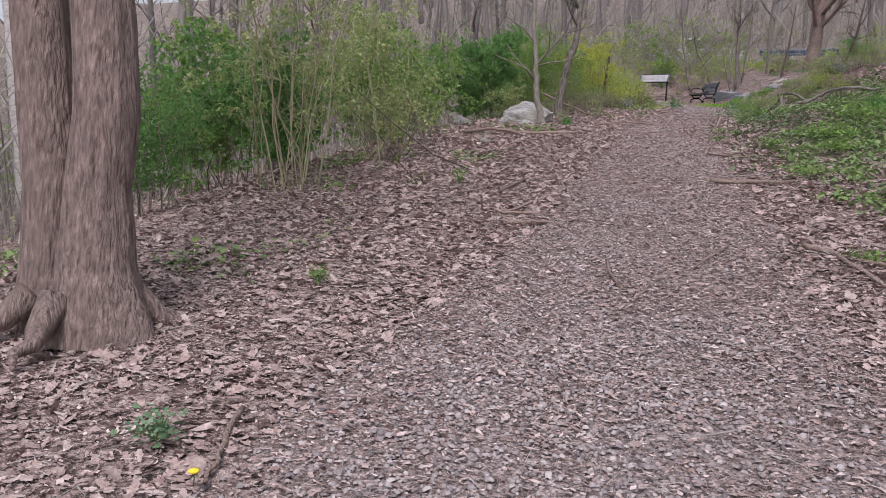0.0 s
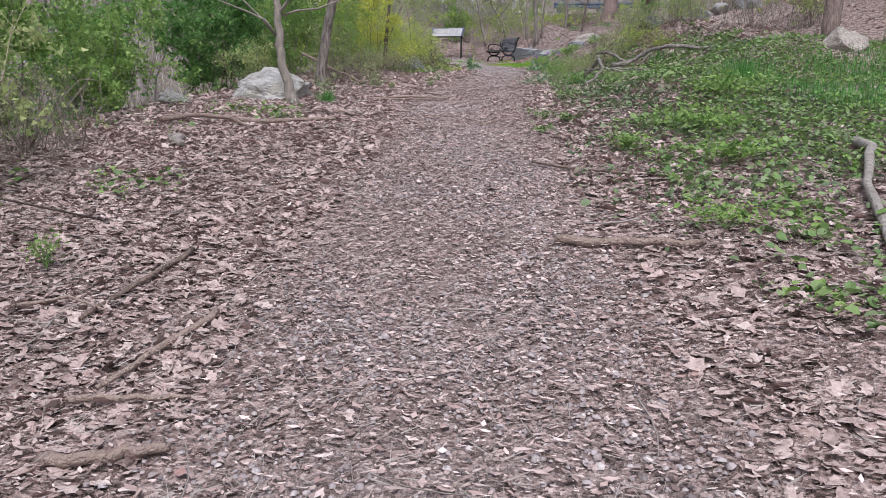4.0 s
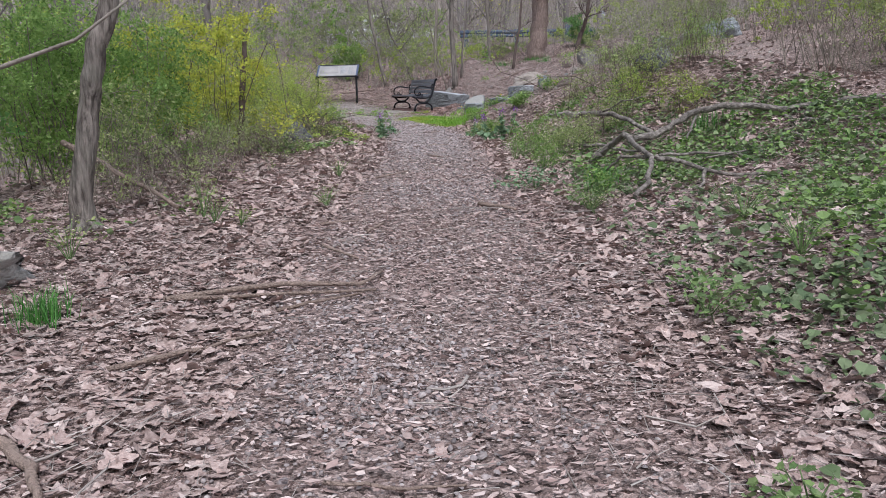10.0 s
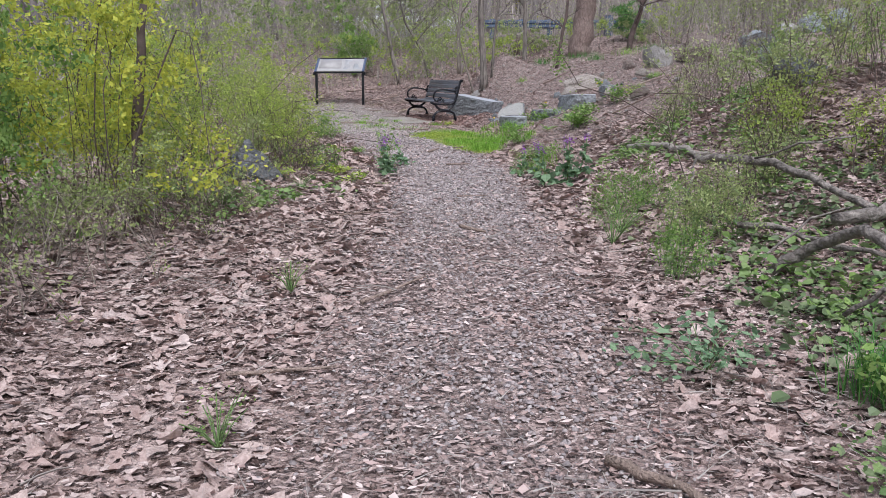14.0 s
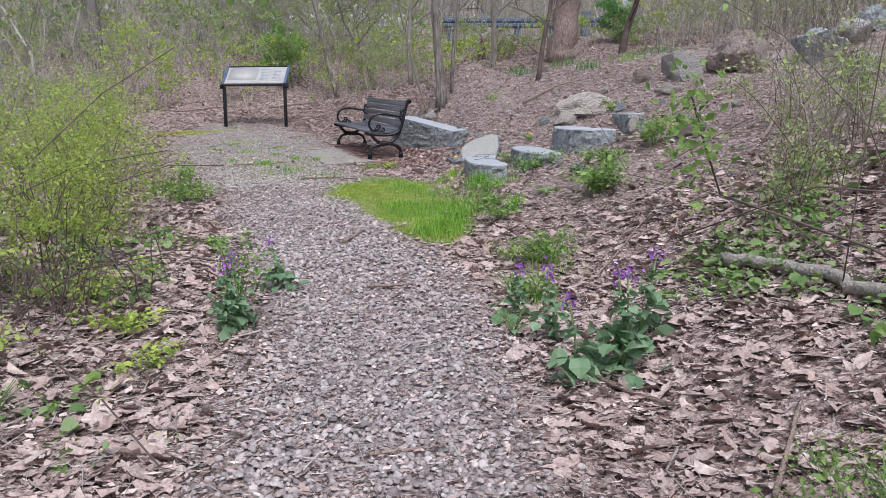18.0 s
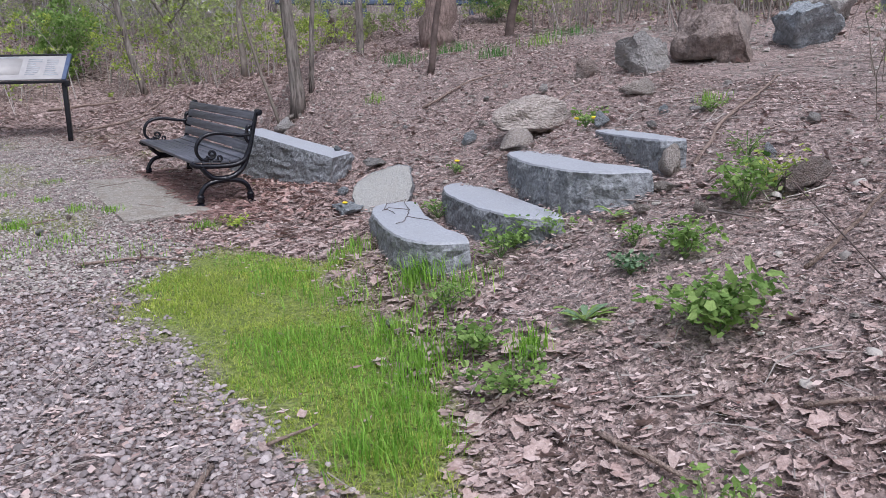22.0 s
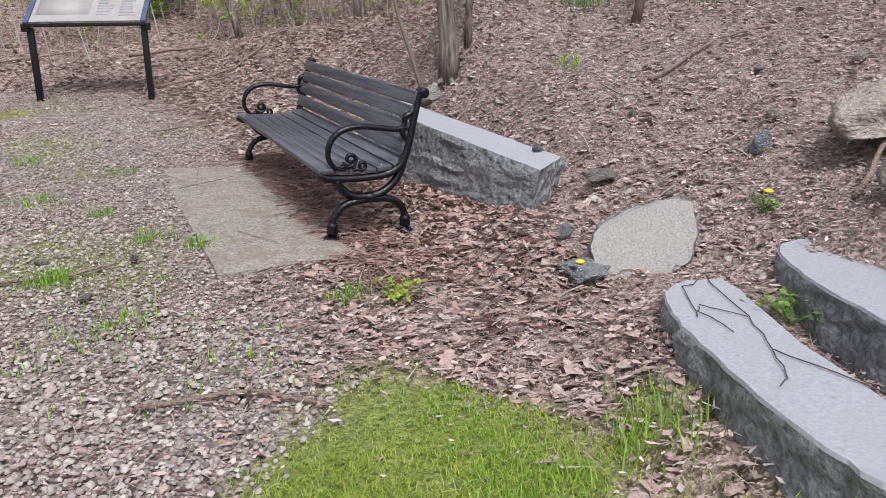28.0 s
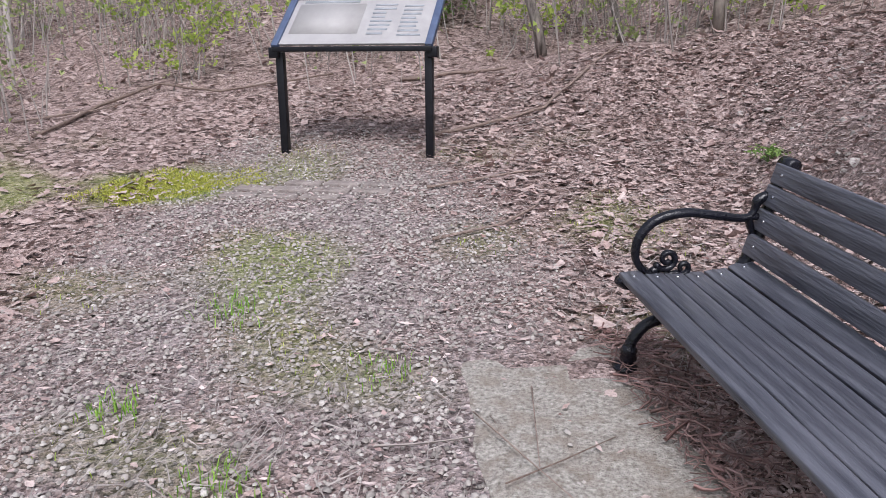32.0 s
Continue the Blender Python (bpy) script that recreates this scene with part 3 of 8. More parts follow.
def build_ground():
    def lines(*spans):
        return np.concatenate([np.arange(a, b, step) for a, b, step in spans])

    xs = lines((-140, -24, 9), (-24, -9, 0.8), (-9, 10, 0.16), (10, 24, 0.8), (24, 145, 9))
    ys = lines((-60, -11, 5), (-11, 34, 0.17), (34, 56, 0.6), (56, 80, 3), (80, 310, 14))
    gx, gy = np.meshgrid(xs, ys)
    z = ground(gx, gy)
    near = np.clip((22 - np.abs(gx)) / 8, 0, 1) * np.clip((62 - gy) / 8, 0, 1)
    z = z + near * uneven(gx, gy) - (1 - near) * 0.012
    z = z + (1 - near) * 0.3 * wave(gx, gy, 0.23)
    nx, ny = len(xs), len(ys)
    i = np.arange(nx * ny).reshape(ny, nx)
    f = np.stack([i[:-1, :-1], i[:-1, 1:], i[1:, 1:], i[1:, :-1]], -1).reshape(-1, 4)
    me = array_mesh("ground", np.stack([gx, gy, z], -1).reshape(-1, 3), f, True)
    x, y = gx.ravel(), gy.ravel()
    soft = np.clip(path_amount(x, y) + 0.25 * wave(x, y, 2.2, 5) * (path_amount(x, y) > 0), 0, 1)
    soft = soft * np.interp(y, (-8, -4, -2, 4, 9, 14, 17), (1, 0.85, 0.5, 0.35, 0.3, 0.5, 1))
    bare = np.clip((np.interp(y, (18.5, 20, 23, 27.5, 29.5), (0, 1, 1, 0.95, 0.6)) * np.clip((x - np.interp(y, (24, 26, 27.5), (0.4, 0.1, -0.5))) / 0.6, 0, 1) * np.clip((9 - x) / 3, 0, 1) * np.interp(y, (27, 31), (1, 0))) * (0.75 + 0.35 * wave(x, y, 1.9, 3)), 0, 1)
    for key, values in (("path", soft), ("lawn", np.maximum(0.85 * np.clip(1.6 - 1.6 * np.hypot((x + 4.62) / 0.8, (y - 28.9) / 0.5) + 0.5 * wave(x, y, 5, 2), 0, 1), np.maximum(lawn_amount(x, y) * 0.85, 0.5 * np.clip(2.2 * wave(x, y, 1.6, 12) - 0.25, 0, 1) * np.clip((y - 22.8) / 1.0, 0, 1) * np.clip((30.5 - y) / 1.5, 0, 1) * np.clip((-0.8 - x) / 0.8, 0, 1)))), ("bare", bare), ("far", np.clip(np.maximum((y - 44) / 4, (np.abs(x) - 11) / 5), 0, 1))):
        at = me.attributes.new(key, "FLOAT", "POINT")
        at.data.foreach_set("value", values.astype(np.float32))
    me.materials.append(M_GROUND)
    tagged(new("ground", me), "sloping woodland ground with brown leaf litter and a gravel path", "ground", kind="structure")


build_ground()


def bare_amount(x, y):
    return np.interp(y, (18.5, 20, 23, 27.5, 29.5, 32), (0, 1, 1, 0.95, 0.6, 0)) * np.clip((x - np.interp(y, (24, 26, 27.5), (0.4, 0.1, -0.5))) / 0.6, 0, 1)


def spread(n, x0, x1, y0, y1, keep, rng=RNG):
    """About n places in a rectangle, thinned by keep(x, y)."""
    x, y = rng.uniform(x0, x1, n), rng.uniform(y0, y1, n)
    ok = rng.random(n) < keep(x, y)
    return x[ok], y[ok]


def on_ground(x, y, lift=0.0):
    return np.stack([x, y, ground(x, y) + uneven(x, y) + 0.005 + lift], -1)


def clear(x, y):
    """0 on the concrete slab."""
    u, v = x + 1.34, y - 23.92
    a, b = (-0.78, 2.70), (0.72, 0.2)
    d = a[0] * b[1] - a[1] * b[0]
    s, t = (u * b[1] - v * b[0]) / d, (a[0] * v - a[1] * u) / d
    free = np.where((s > 0) & (s < 1) & (t > 0) & (t < 1), 0.04, 1.0)
    for fx, fy in ((-0.74, 24.41), (-0.28, 24.55), (-1.37, 26.56), (-0.93, 26.69)):
        free = free * np.where(np.hypot(x - fx, y - fy) < 0.13, 0.05, 1.0)
    return free


# ---- leaf litter ----
def part_free(name, me, material):
    me.materials.append(material)
    return new(name, me)


def lie(x, y, low, high, rng=RNG):
    """Places on the ground, lifted by a little from low to high."""
    p = on_ground(x, y)
    p[:, 2] += rng.uniform(low, high, len(x))
    return p


def green_side(x, y):
    """1 on the green flat beside the path."""
    return np.clip((x - np.interp(y, (-1, 2, 6, 8.5, 9.5, 11, 12.5, 13), (2.4, 1.5, 1.4, 1.4, 2.1, 2.0, 1.4, 1.3))) / 0.9, 0, 1) * np.interp(y, (-4, 0, 12, 15), (0, 1, 1, 0)) * np.clip((10.5 - x) / 3, 0, 1)


def build_litter():
    shapes = [leaf_shape(4, 0.16, 2), leaf_shape(4, 0.1, 3), leaf_shape(3, 0.16, 4), oak_leaf(1, 0.25), oak_leaf(2, -0.2), oak_leaf(3, 0.45)]
    parts = []

    def keep(x, y):
        p = path_amount(x, y)
        patch = np.clip(0.95 + 0.35 * wave(x, y, 1.4, 4) + 0.25 * wave(x, y, 4.1, 2), 0.3, 1)
        mulch = np.interp(y, (-6, -3, 13, 16), (0.9, 0.66, 0.66, 0.93))
        under = np.maximum(np.exp(-(((x + 0.4) / 0.55) ** 4) - ((y - 25.5) / 1.5) ** 4), np.exp(-(((x - 0.1) / 0.9) ** 4) - ((y - 23.5) / 0.75) ** 4))
        return np.clip((1 - 0.7 * under) * (1 - mulch * p) * (1 - 0.97 * lawn_amount(x, y)) * (1 - 0.95 * bare_amount(x, y)) * patch * np.interp(np.abs(x), (3.2, 5.5), (1, 0.4)) * clear(x, y) * (1 - 0.5 * green_side(x, y)), 0.012, 1) * (1 - 0.97 * lawn_amount(x, y))

    for k, (sv, sf) in enumerate(shapes):
        oak = len(sv) > 12
        x, y = spread(27000 if oak else 25000, -5.5, 6.0, -8.5, 32.0, keep)
        n = len(x)
        size = np.clip(RNG.lognormal(np.log(0.08), 0.3, n), 0.04, 0.15) * np.interp(y, (12, 15, 20, 22, 24), (1, 1.2, 1.2, 0.8, 0.7)) if oak else np.clip(RNG.lognormal(np.log(0.05), 0.4, n), 0.02, 0.1)
        size *= np.where(path_amount(x, y) > 0.4, 0.55, 1)
        v, f = scatter("", sv, sf, lie(x, y, 0.002, 0.02), turns(n, 0.34 if oak else 0.22), np.stack([size, size * RNG.uniform(0.65, 1.0, n), size * RNG.uniform(0.3, 1.5, n)], -1))
        parts.append((v, f))
    tagged(part_free("leaf_litter", array_mesh("leaf_litter", *merge(parts), True), M_LEAF), "dry tan and pinkish-brown fallen leaves lying over the ground", "fallen leaves", kind="stuff")
    # leaves gathered against the foot of the granite block and the bench
    drift = []
    for k in range(6):
        x, y = RNG.normal(-0.15, 0.4, 300), RNG.normal(25.0, 0.75, 300)
        ok = (clear(x, y) > 0.5) & (lawn_amount(x, y) < 0.2) & (x < 0.24 + 0.11 * (26 - y))
        x, y = x[ok], y[ok]
        n = len(x)
        size = RNG.uniform(0.04, 0.08, n)
        drift.append(scatter("", *shapes[3 + k % 3], lie(x, y, 0.01, 0.03), turns(n, 0.28), np.stack([size, size * RNG.uniform(0.6, 1, n), size * RNG.uniform(0.4, 1.6, n)], -1)))
    x, y = spread(2600, -1.2, 1.6, 21.6, 29.0, lambda x, y: np.clip(0.5 + wave(x, y, 1.5, 31), 0, 1) * clear(x, y) * (1 - lawn_amount(x, y)) * np.clip((x + 2.6 + 0.32 * (23.9 - y)) / 0.6, 0, 1))
    n = len(x)
    size = RNG.uniform(0.03, 0.065, n)
    drift.append(scatter("", *shapes[4], lie(x, y, 0.012, 0.03), turns(n, 0.15), np.stack([size, size * 0.8, size * RNG.uniform(0.4, 1.6, n)], -1)))
    tagged(part_free("leaf_drift", array_mesh("leaf_drift", *merge(drift), True), M_REDLEAF), "reddish-brown dry leaves drifted round the bench and granite block", "fallen leaves", kind="stuff")
    x, y = spread(46000, -16, 15, -10, 46, lambda x, y: np.where((x > -5.5) & (x < 6) & (y < 32), 0, 1) * np.where((y > 40.5), 0, 1))
    n = len(x)
    v, f = scatter("", SLIP_V, SLIP_F, on_ground(x, y, 0.02), turns(n, 0.3), RNG.uniform(0.07, 0.15, n))
    tagged(part_free("far_leaf_litter", array_mesh("far_leaf_litter", v, f), M_LEAF), "dry fallen leaves farther off on the slopes", "fallen leaves", kind="stuff")
    # crumbs of leaves and short bits of twig, thick on the path
    def keep_crumbs(x, y):
        p = path_amount(x, y)
        much = np.interp(y, (-8, -4, -1, 14, 17, 30), (0.4, 0.6, 1.1, 1.1, 0.7, 0.5))
        return np.clip(((0.72 + 0.35 * p * much) * (1 - 0.65 * p * np.interp(y, (-6, -3.5, 14.5, 16.5), (1, 0, 0, 1))) + 0.7 * bare_amount(x, y)) * (0.75 + 0.4 * wave(x, y, 1.6, 9)), 0, 1) * clear(x, y) * (1 - 0.975 * lawn_amount(x, y)) * (1 - 0.6 * np.clip((y - 22.3) / 1.0, 0, 1) * np.clip((-1.0 - x) / 0.6, 0, 1))

    x, y = spread(600000, -4.2, 4.2, -8.5, 31, keep_crumbs)
    n = len(x)
    s = np.clip(RNG.lognormal(np.log(0.021), 0.38, n), 0.009, 0.045)
    v, f = scatter("", SLIP_V, SLIP_F, lie(x, y, 0.004, 0.03), turns(n, 0.35), np.stack([s * RNG.uniform(0.9, 2.4, n), s * RNG.uniform(0.5, 1.5, n), s], -1))
    tagged(part_free("leaf_crumbs", array_mesh("leaf_crumbs", v, f), M_CRUMB), "broken brown leaf crumbs strewn over the gravel", "leaf debris", kind="stuff")
    # needle-thin straws
    straw_v = np.array([[-0.5, -0.012, 0], [0.5, 0.03, 0.03], [-0.5, 0.014, 0.02]])
    x, y = spread(170000, -4.5, 6.0, -8.5, 32, lambda x, y: np.clip(0.4 + 0.5 * wave(x, y, 0.9, 6) + 0.4 * bare_amount(x, y) + 0.2 * np.clip((y - 22) / 2, 0, 1) * np.clip((-0.6 - x) / 0.5, 0, 1), 0, 1) * clear(x, y) * (1 - 0.98 * lawn_amount(x, y)))
    n = len(x)
    v, f = scatter("", straw_v, np.array([[0, 1, 2]]), on_ground(x, y, 0.024), turns(n, 0.1), np.stack([RNG.uniform(0.03, 0.14, n)] * 3, -1) * [1, 2.8, 1])
    tagged(part_free("dry_straws", array_mesh("dry_straws", v, f), M_TWIG), "thin dry straws and pine needles on the ground", "straw", kind="stuff")
    # reddish bark crumbs gathered in patches along the edges of the gravel
    def keep_red(x, y):
        p = path_amount(x, y)
        rim = np.clip(1 - np.abs(p - 0.45) / 0.45, 0, 1)
        heap = np.exp(-(((x + 0.45) / 0.7) ** 2) - ((y - 25.2) / 1.3) ** 2) + 0.7 * np.exp(-(((x - 0.1) / 0.6) ** 2) - ((y - 23.3) / 0.6) ** 2)
        return np.clip((0.9 * rim * np.interp(y, (-8, 14, 17, 22), (0.35, 0.4, 1, 0.6)) + heap + 0.25 * bare_amount(x, y)) * (0.35 + 0.9 * wave(x, y, 1.1, 15)), 0, 1) * clear(x, y) * (1 - 0.97 * lawn_amount(x, y))

    x, y = spread(200000, -3.6, 4.0, -8.5, 31, keep_red)
    n = len(x)
    s = np.clip(RNG.lognormal(np.log(0.022), 0.4, n), 0.009, 0.05)
    v, f = scatter("", SLIP_V, SLIP_F, lie(x, y, 0.012, 0.03), turns(n, 0.2), np.stack([s * RNG.uniform(0.9, 2.8, n), s * RNG.uniform(0.4, 1.2, n), s], -1))
    tagged(part_free("bark_crumbs", array_mesh("bark_crumbs", v, f), M_REDCRUMB), "reddish-brown bark crumbs and needles beside the gravel", "leaf debris", kind="stuff")
    # short bent twigs, too many to count, and curled reddish needles drifted under the bench
    x, y = spread(5200, -5, 6, -8.4, 31, lambda x, y: np.clip(0.35 + 0.5 * wave(x, y, 0.7, 21) + 0.3 * bare_amount(x, y), 0.05, 1) * clear(x, y) * (1 - 0.9 * lawn_amount(x, y)))
    n = len(x)
    curls("twigs", x, y, np.clip(RNG.lognormal(np.log(0.2), 0.5, n), 0.07, 0.7), np.clip(RNG.lognormal(np.log(0.0032), 0.45, n), 0.0015, 0.009), 0.5, 0.026, M_TWIG, "short bent grey-brown twigs strewn over the leaves", "twigs")
    y = RNG.uniform(23.6, 26.9, 1300)
    x = -0.62 - 0.289 * (y - 23.92) + RNG.gamma(1.6, 0.14, len(y)) - 0.06
    n = len(x)
    curls("curled_needles", x, y, RNG.uniform(0.04, 0.2, n), np.clip(RNG.lognormal(np.log(0.003), 0.6, n), 0.0012, 0.009), 1.9, 0.03, M_REDCRUMB, "curled reddish-brown needles and bark strips drifted under the bench", "leaf debris")


def curls(name, x, y, ln, rad, curl, lift, material, label, category):
    """Thin three-sided bent rods lying on the ground, joined in one mesh."""
    n = len(x)
    a, bend_by = RNG.uniform(0, 2 * np.pi, n), RNG.normal(0, curl, n)
    rows = []
    for t in (-0.5, -0.15, 0.2, 0.5):
        w = a + bend_by * t
        px, py = x + np.cos(w) * ln * t, y + np.sin(w) * ln * t
        c = on_ground(px, py, lift + rad)
        for q in (0.0, 2.1, 4.2):
            side = np.stack([-np.sin(w) * math.cos(q), np.cos(w) * math.cos(q), np.full(n, math.sin(q))], -1)
            rows.append(c + side * (rad * (1 - 0.5 * (t + 0.5)))[:, None])
    f = np.array([(3 * i + j, 3 * i + (j + 1) % 3, 3 * i + 3 + (j + 1) % 3, 3 * i + 3 + j) for i in range(3) for j in range(3)])
    tagged(part_free(name, array_mesh(name, np.stack(rows, 1).reshape(-1, 3), (f[None] + (np.arange(n) * 12)[:, None, None]).reshape(-1, 4), True), material), label, category, kind="stuff")


build_litter()


# ---- gravel ----
def build_gravel():
    ring = [2 * math.pi * k / 5 for k in range(5)]
    base = np.array([(0.5 * math.cos(a), 0.4 * math.sin(a), -0.1) for a in ring] + [(0.4 * math.cos(a + 0.5), 0.32 * math.sin(a + 0.5), 0.16) for a in ring] + [(0, 0, 0.26)])
    sf = np.array([q for k in range(5) for q in ((k, (k + 1) % 5, 5 + k), ((k + 1) % 5, 5 + (k + 1) % 5, 5 + k), (5 + k, 5 + (k + 1) % 5, 10))])
    stones = [base * RNG.uniform(0.82, 1.18, base.shape) for _ in range(5)]

    def keep(x, y):
        fresh = np.interp(y, (-8, -4, -2, 4, 9, 14, 17, 30), (0.95, 0.85, 0.4, 0.25, 0.22, 0.36, 0.95, 0.9))
        return np.clip(path_amount(x, y) * (fresh + 0.45 * wave(x, y, 1.3, 8)), 0, 1) * (1 - lawn_amount(x, y)) * clear(x, y) * np.interp(y, (21.5, 23.5), (1, 0.62))

    for name, material, label, y0, y1, count in (("gravel", M_PEBBLE, "rounded grey and pinkish gravel of the footpath", -8.4, 22.6, 24500), ("clearing_gravel", M_PALEPEBBLE, "pale dusty gravel of the clearing before the bench", 22.2, 30.5, 11000)):
        parts = []
        for sv in stones:
            y = RNG.uniform(y0, y1, count)
            x = np.interp(y, PATH_Y, PATH_X) + RNG.uniform(-1.2, 1.2, len(y)) * np.interp(y, PATH_Y, PATH_W)
            ok = RNG.random(len(y)) < keep(x, y)
            x, y = x[ok], y[ok]
            n = len(x)
            s = np.clip(RNG.lognormal(np.log(0.025), 0.33, n), 0.012, 0.055) * np.interp(y, (-4, -1, 13, 16, 21, 24), (1, 0.85, 0.85, 1, 1, 0.74))
            parts.append(scatter("", sv, sf, lie(x, y, -0.012, 0.012), turns(n, 0.28), s))
        tagged(part_free(name, array_mesh(name, *merge(parts), True), material), label, "gravel", kind="stuff")
    # small stones lying loose on the bank
    x, y = spread(9000, -0.8, 7, 19, 31, lambda x, y: bare_amount(x, y) * np.interp(y, (22, 25), (0.35, 1)))
    n = len(x)
    s = np.clip(RNG.lognormal(np.log(0.03), 0.5, n), 0.012, 0.1)
    v, f = scatter("", stones[0], sf, on_ground(x, y, 0.0), turns(n, 0.4), s)
    tagged(part_free("bank_stones", array_mesh("bank_stones", v, f, True), M_PALEPEBBLE), "small loose stones on the bare bank", "stones", kind="stuff")


build_gravel()


# ---- grass and low green ----
def blades(n, places, height, width, lean, rng=RNG):
    h = np.asarray(height) * rng.uniform(0.6, 1.25, n)
    a, k = rng.uniform(0, 2 * np.pi, n), rng.uniform(0.1, 1, n) * lean
    d = np.stack([np.cos(a), np.sin(a), 0 * a], -1)
    s = np.stack([-np.sin(a), np.cos(a), 0 * a], -1) * np.asarray(width).reshape(-1, 1) * 0.5
    up = np.array([0, 0, 1.0])
    mid = places + d * (k * h * 0.35)[:, None] + up * (h * 0.6)[:, None]
    tip = places + d * (k * h)[:, None] + up * (h * (1 - 0.3 * k))[:, None]
    v = np.stack([places - s, places + s, mid - 0.7 * s, mid + 0.7 * s, tip], 1)
    f = np.array([[0, 1, 3], [0, 3, 2], [2, 3, 4]])
    return v.reshape(-1, 3), (f[None] + (np.arange(n) * 5)[:, None, None]).reshape(-1, 3)


def build_lawn():
    x, y = spread(110000, -1.8, 1.4, 18.8, 23.4, lambda x, y: lawn_amount(x, y) * np.clip(0.7 + 0.8 * wave(x, y, 5.0, 3) + 0.4 * wave(x, y, 11, 5), 0.06, 1))
    n = len(x)
    tall = 0.012 + 0.026 * np.clip(wave(x, y, 2.1, 1) + 0.2 + 0.5 * np.clip((x - 0.1) * 1.5, 0, 1), 0, 1.3)
    v, f = blades(n, on_ground(x, y, -0.003), tall, np.full(n, 0.004), 2.0)
    tagged(part_free("lawn_patch", array_mesh("lawn_patch", v, f), M_GRASS), "patch of short bright green grass and moss beside the gravel", "grass", kind="stuff")
    x, y = spread(46000, -1.2, 1.3, 18.9, 23.2, lambda x, y: lawn_amount(x, y) * np.clip(1.6 * wave(x, y, 1.9, 17) + 0.6 * np.clip((x + 0.2) * 1.6, -0.5, 1) + 0.05, 0, 1))
    n = len(x)
    v, f = blades(n, on_ground(x, y), 0.032 + 0.045 * np.clip(wave(x, y, 2.6, 6) + 0.3, 0, 1), np.full(n, 0.0045), 1.3)
    tagged(part_free("lush_grass", array_mesh("lush_grass", v, f), M_LUSH), "taller soft bright green grass in clumps on the lawn patch", "grass", kind="stuff")
    # yellow-green cushion of moss before the sign
    x, y = spread(60000, -5.6, -3.8, 28.2, 29.6, lambda x, y: np.clip(1.7 - 1.7 * np.hypot((x + 4.62 - 0.6 * (y - 28.9)) / 0.62, (y - 28.9) / 0.5) + 0.6 * wave(x, y, 4, 2), 0, 1))
    n = len(x)
    v, f = blades(n, on_ground(x, y), 0.018, np.full(n, 0.006), 1.6)
    tagged(part_free("moss", array_mesh("moss", v, f), M_MOSS), "yellow-green cushion of moss on the ground before the sign", "moss", kind="stuff")
    # thin grass and weeds in the gravel of the clearing
    x, y = spread(15000, -5.5, -0.2, 22.5, 30, lambda x, y: np.clip(1.3 * wave(x, y, 1.6, 12) - 0.15, 0, 1) * clear(x, y))
    n = len(x)
    v, f = blades(n, on_ground(x, y), 0.03, np.full(n, 0.004), 1.0)
    tagged(part_free("sparse_grass", array_mesh("sparse_grass", v, f), M_GRASS), "thin blades of grass growing through the gravel", "grass", kind="stuff")


build_lawn()


def heart_shape(curl):
    v = np.array([[0, 0, 0], [0.15, 0.42, 0.1], [0.6, 0.5, 0.05], [1.0, 0, -curl], [0.6, -0.5, 0.05], [0.15, -0.42, 0.1], [0.5, 0, -0.06]])
    return v, np.array([[6, i, (i + 1) % 6] for i in range(6)])


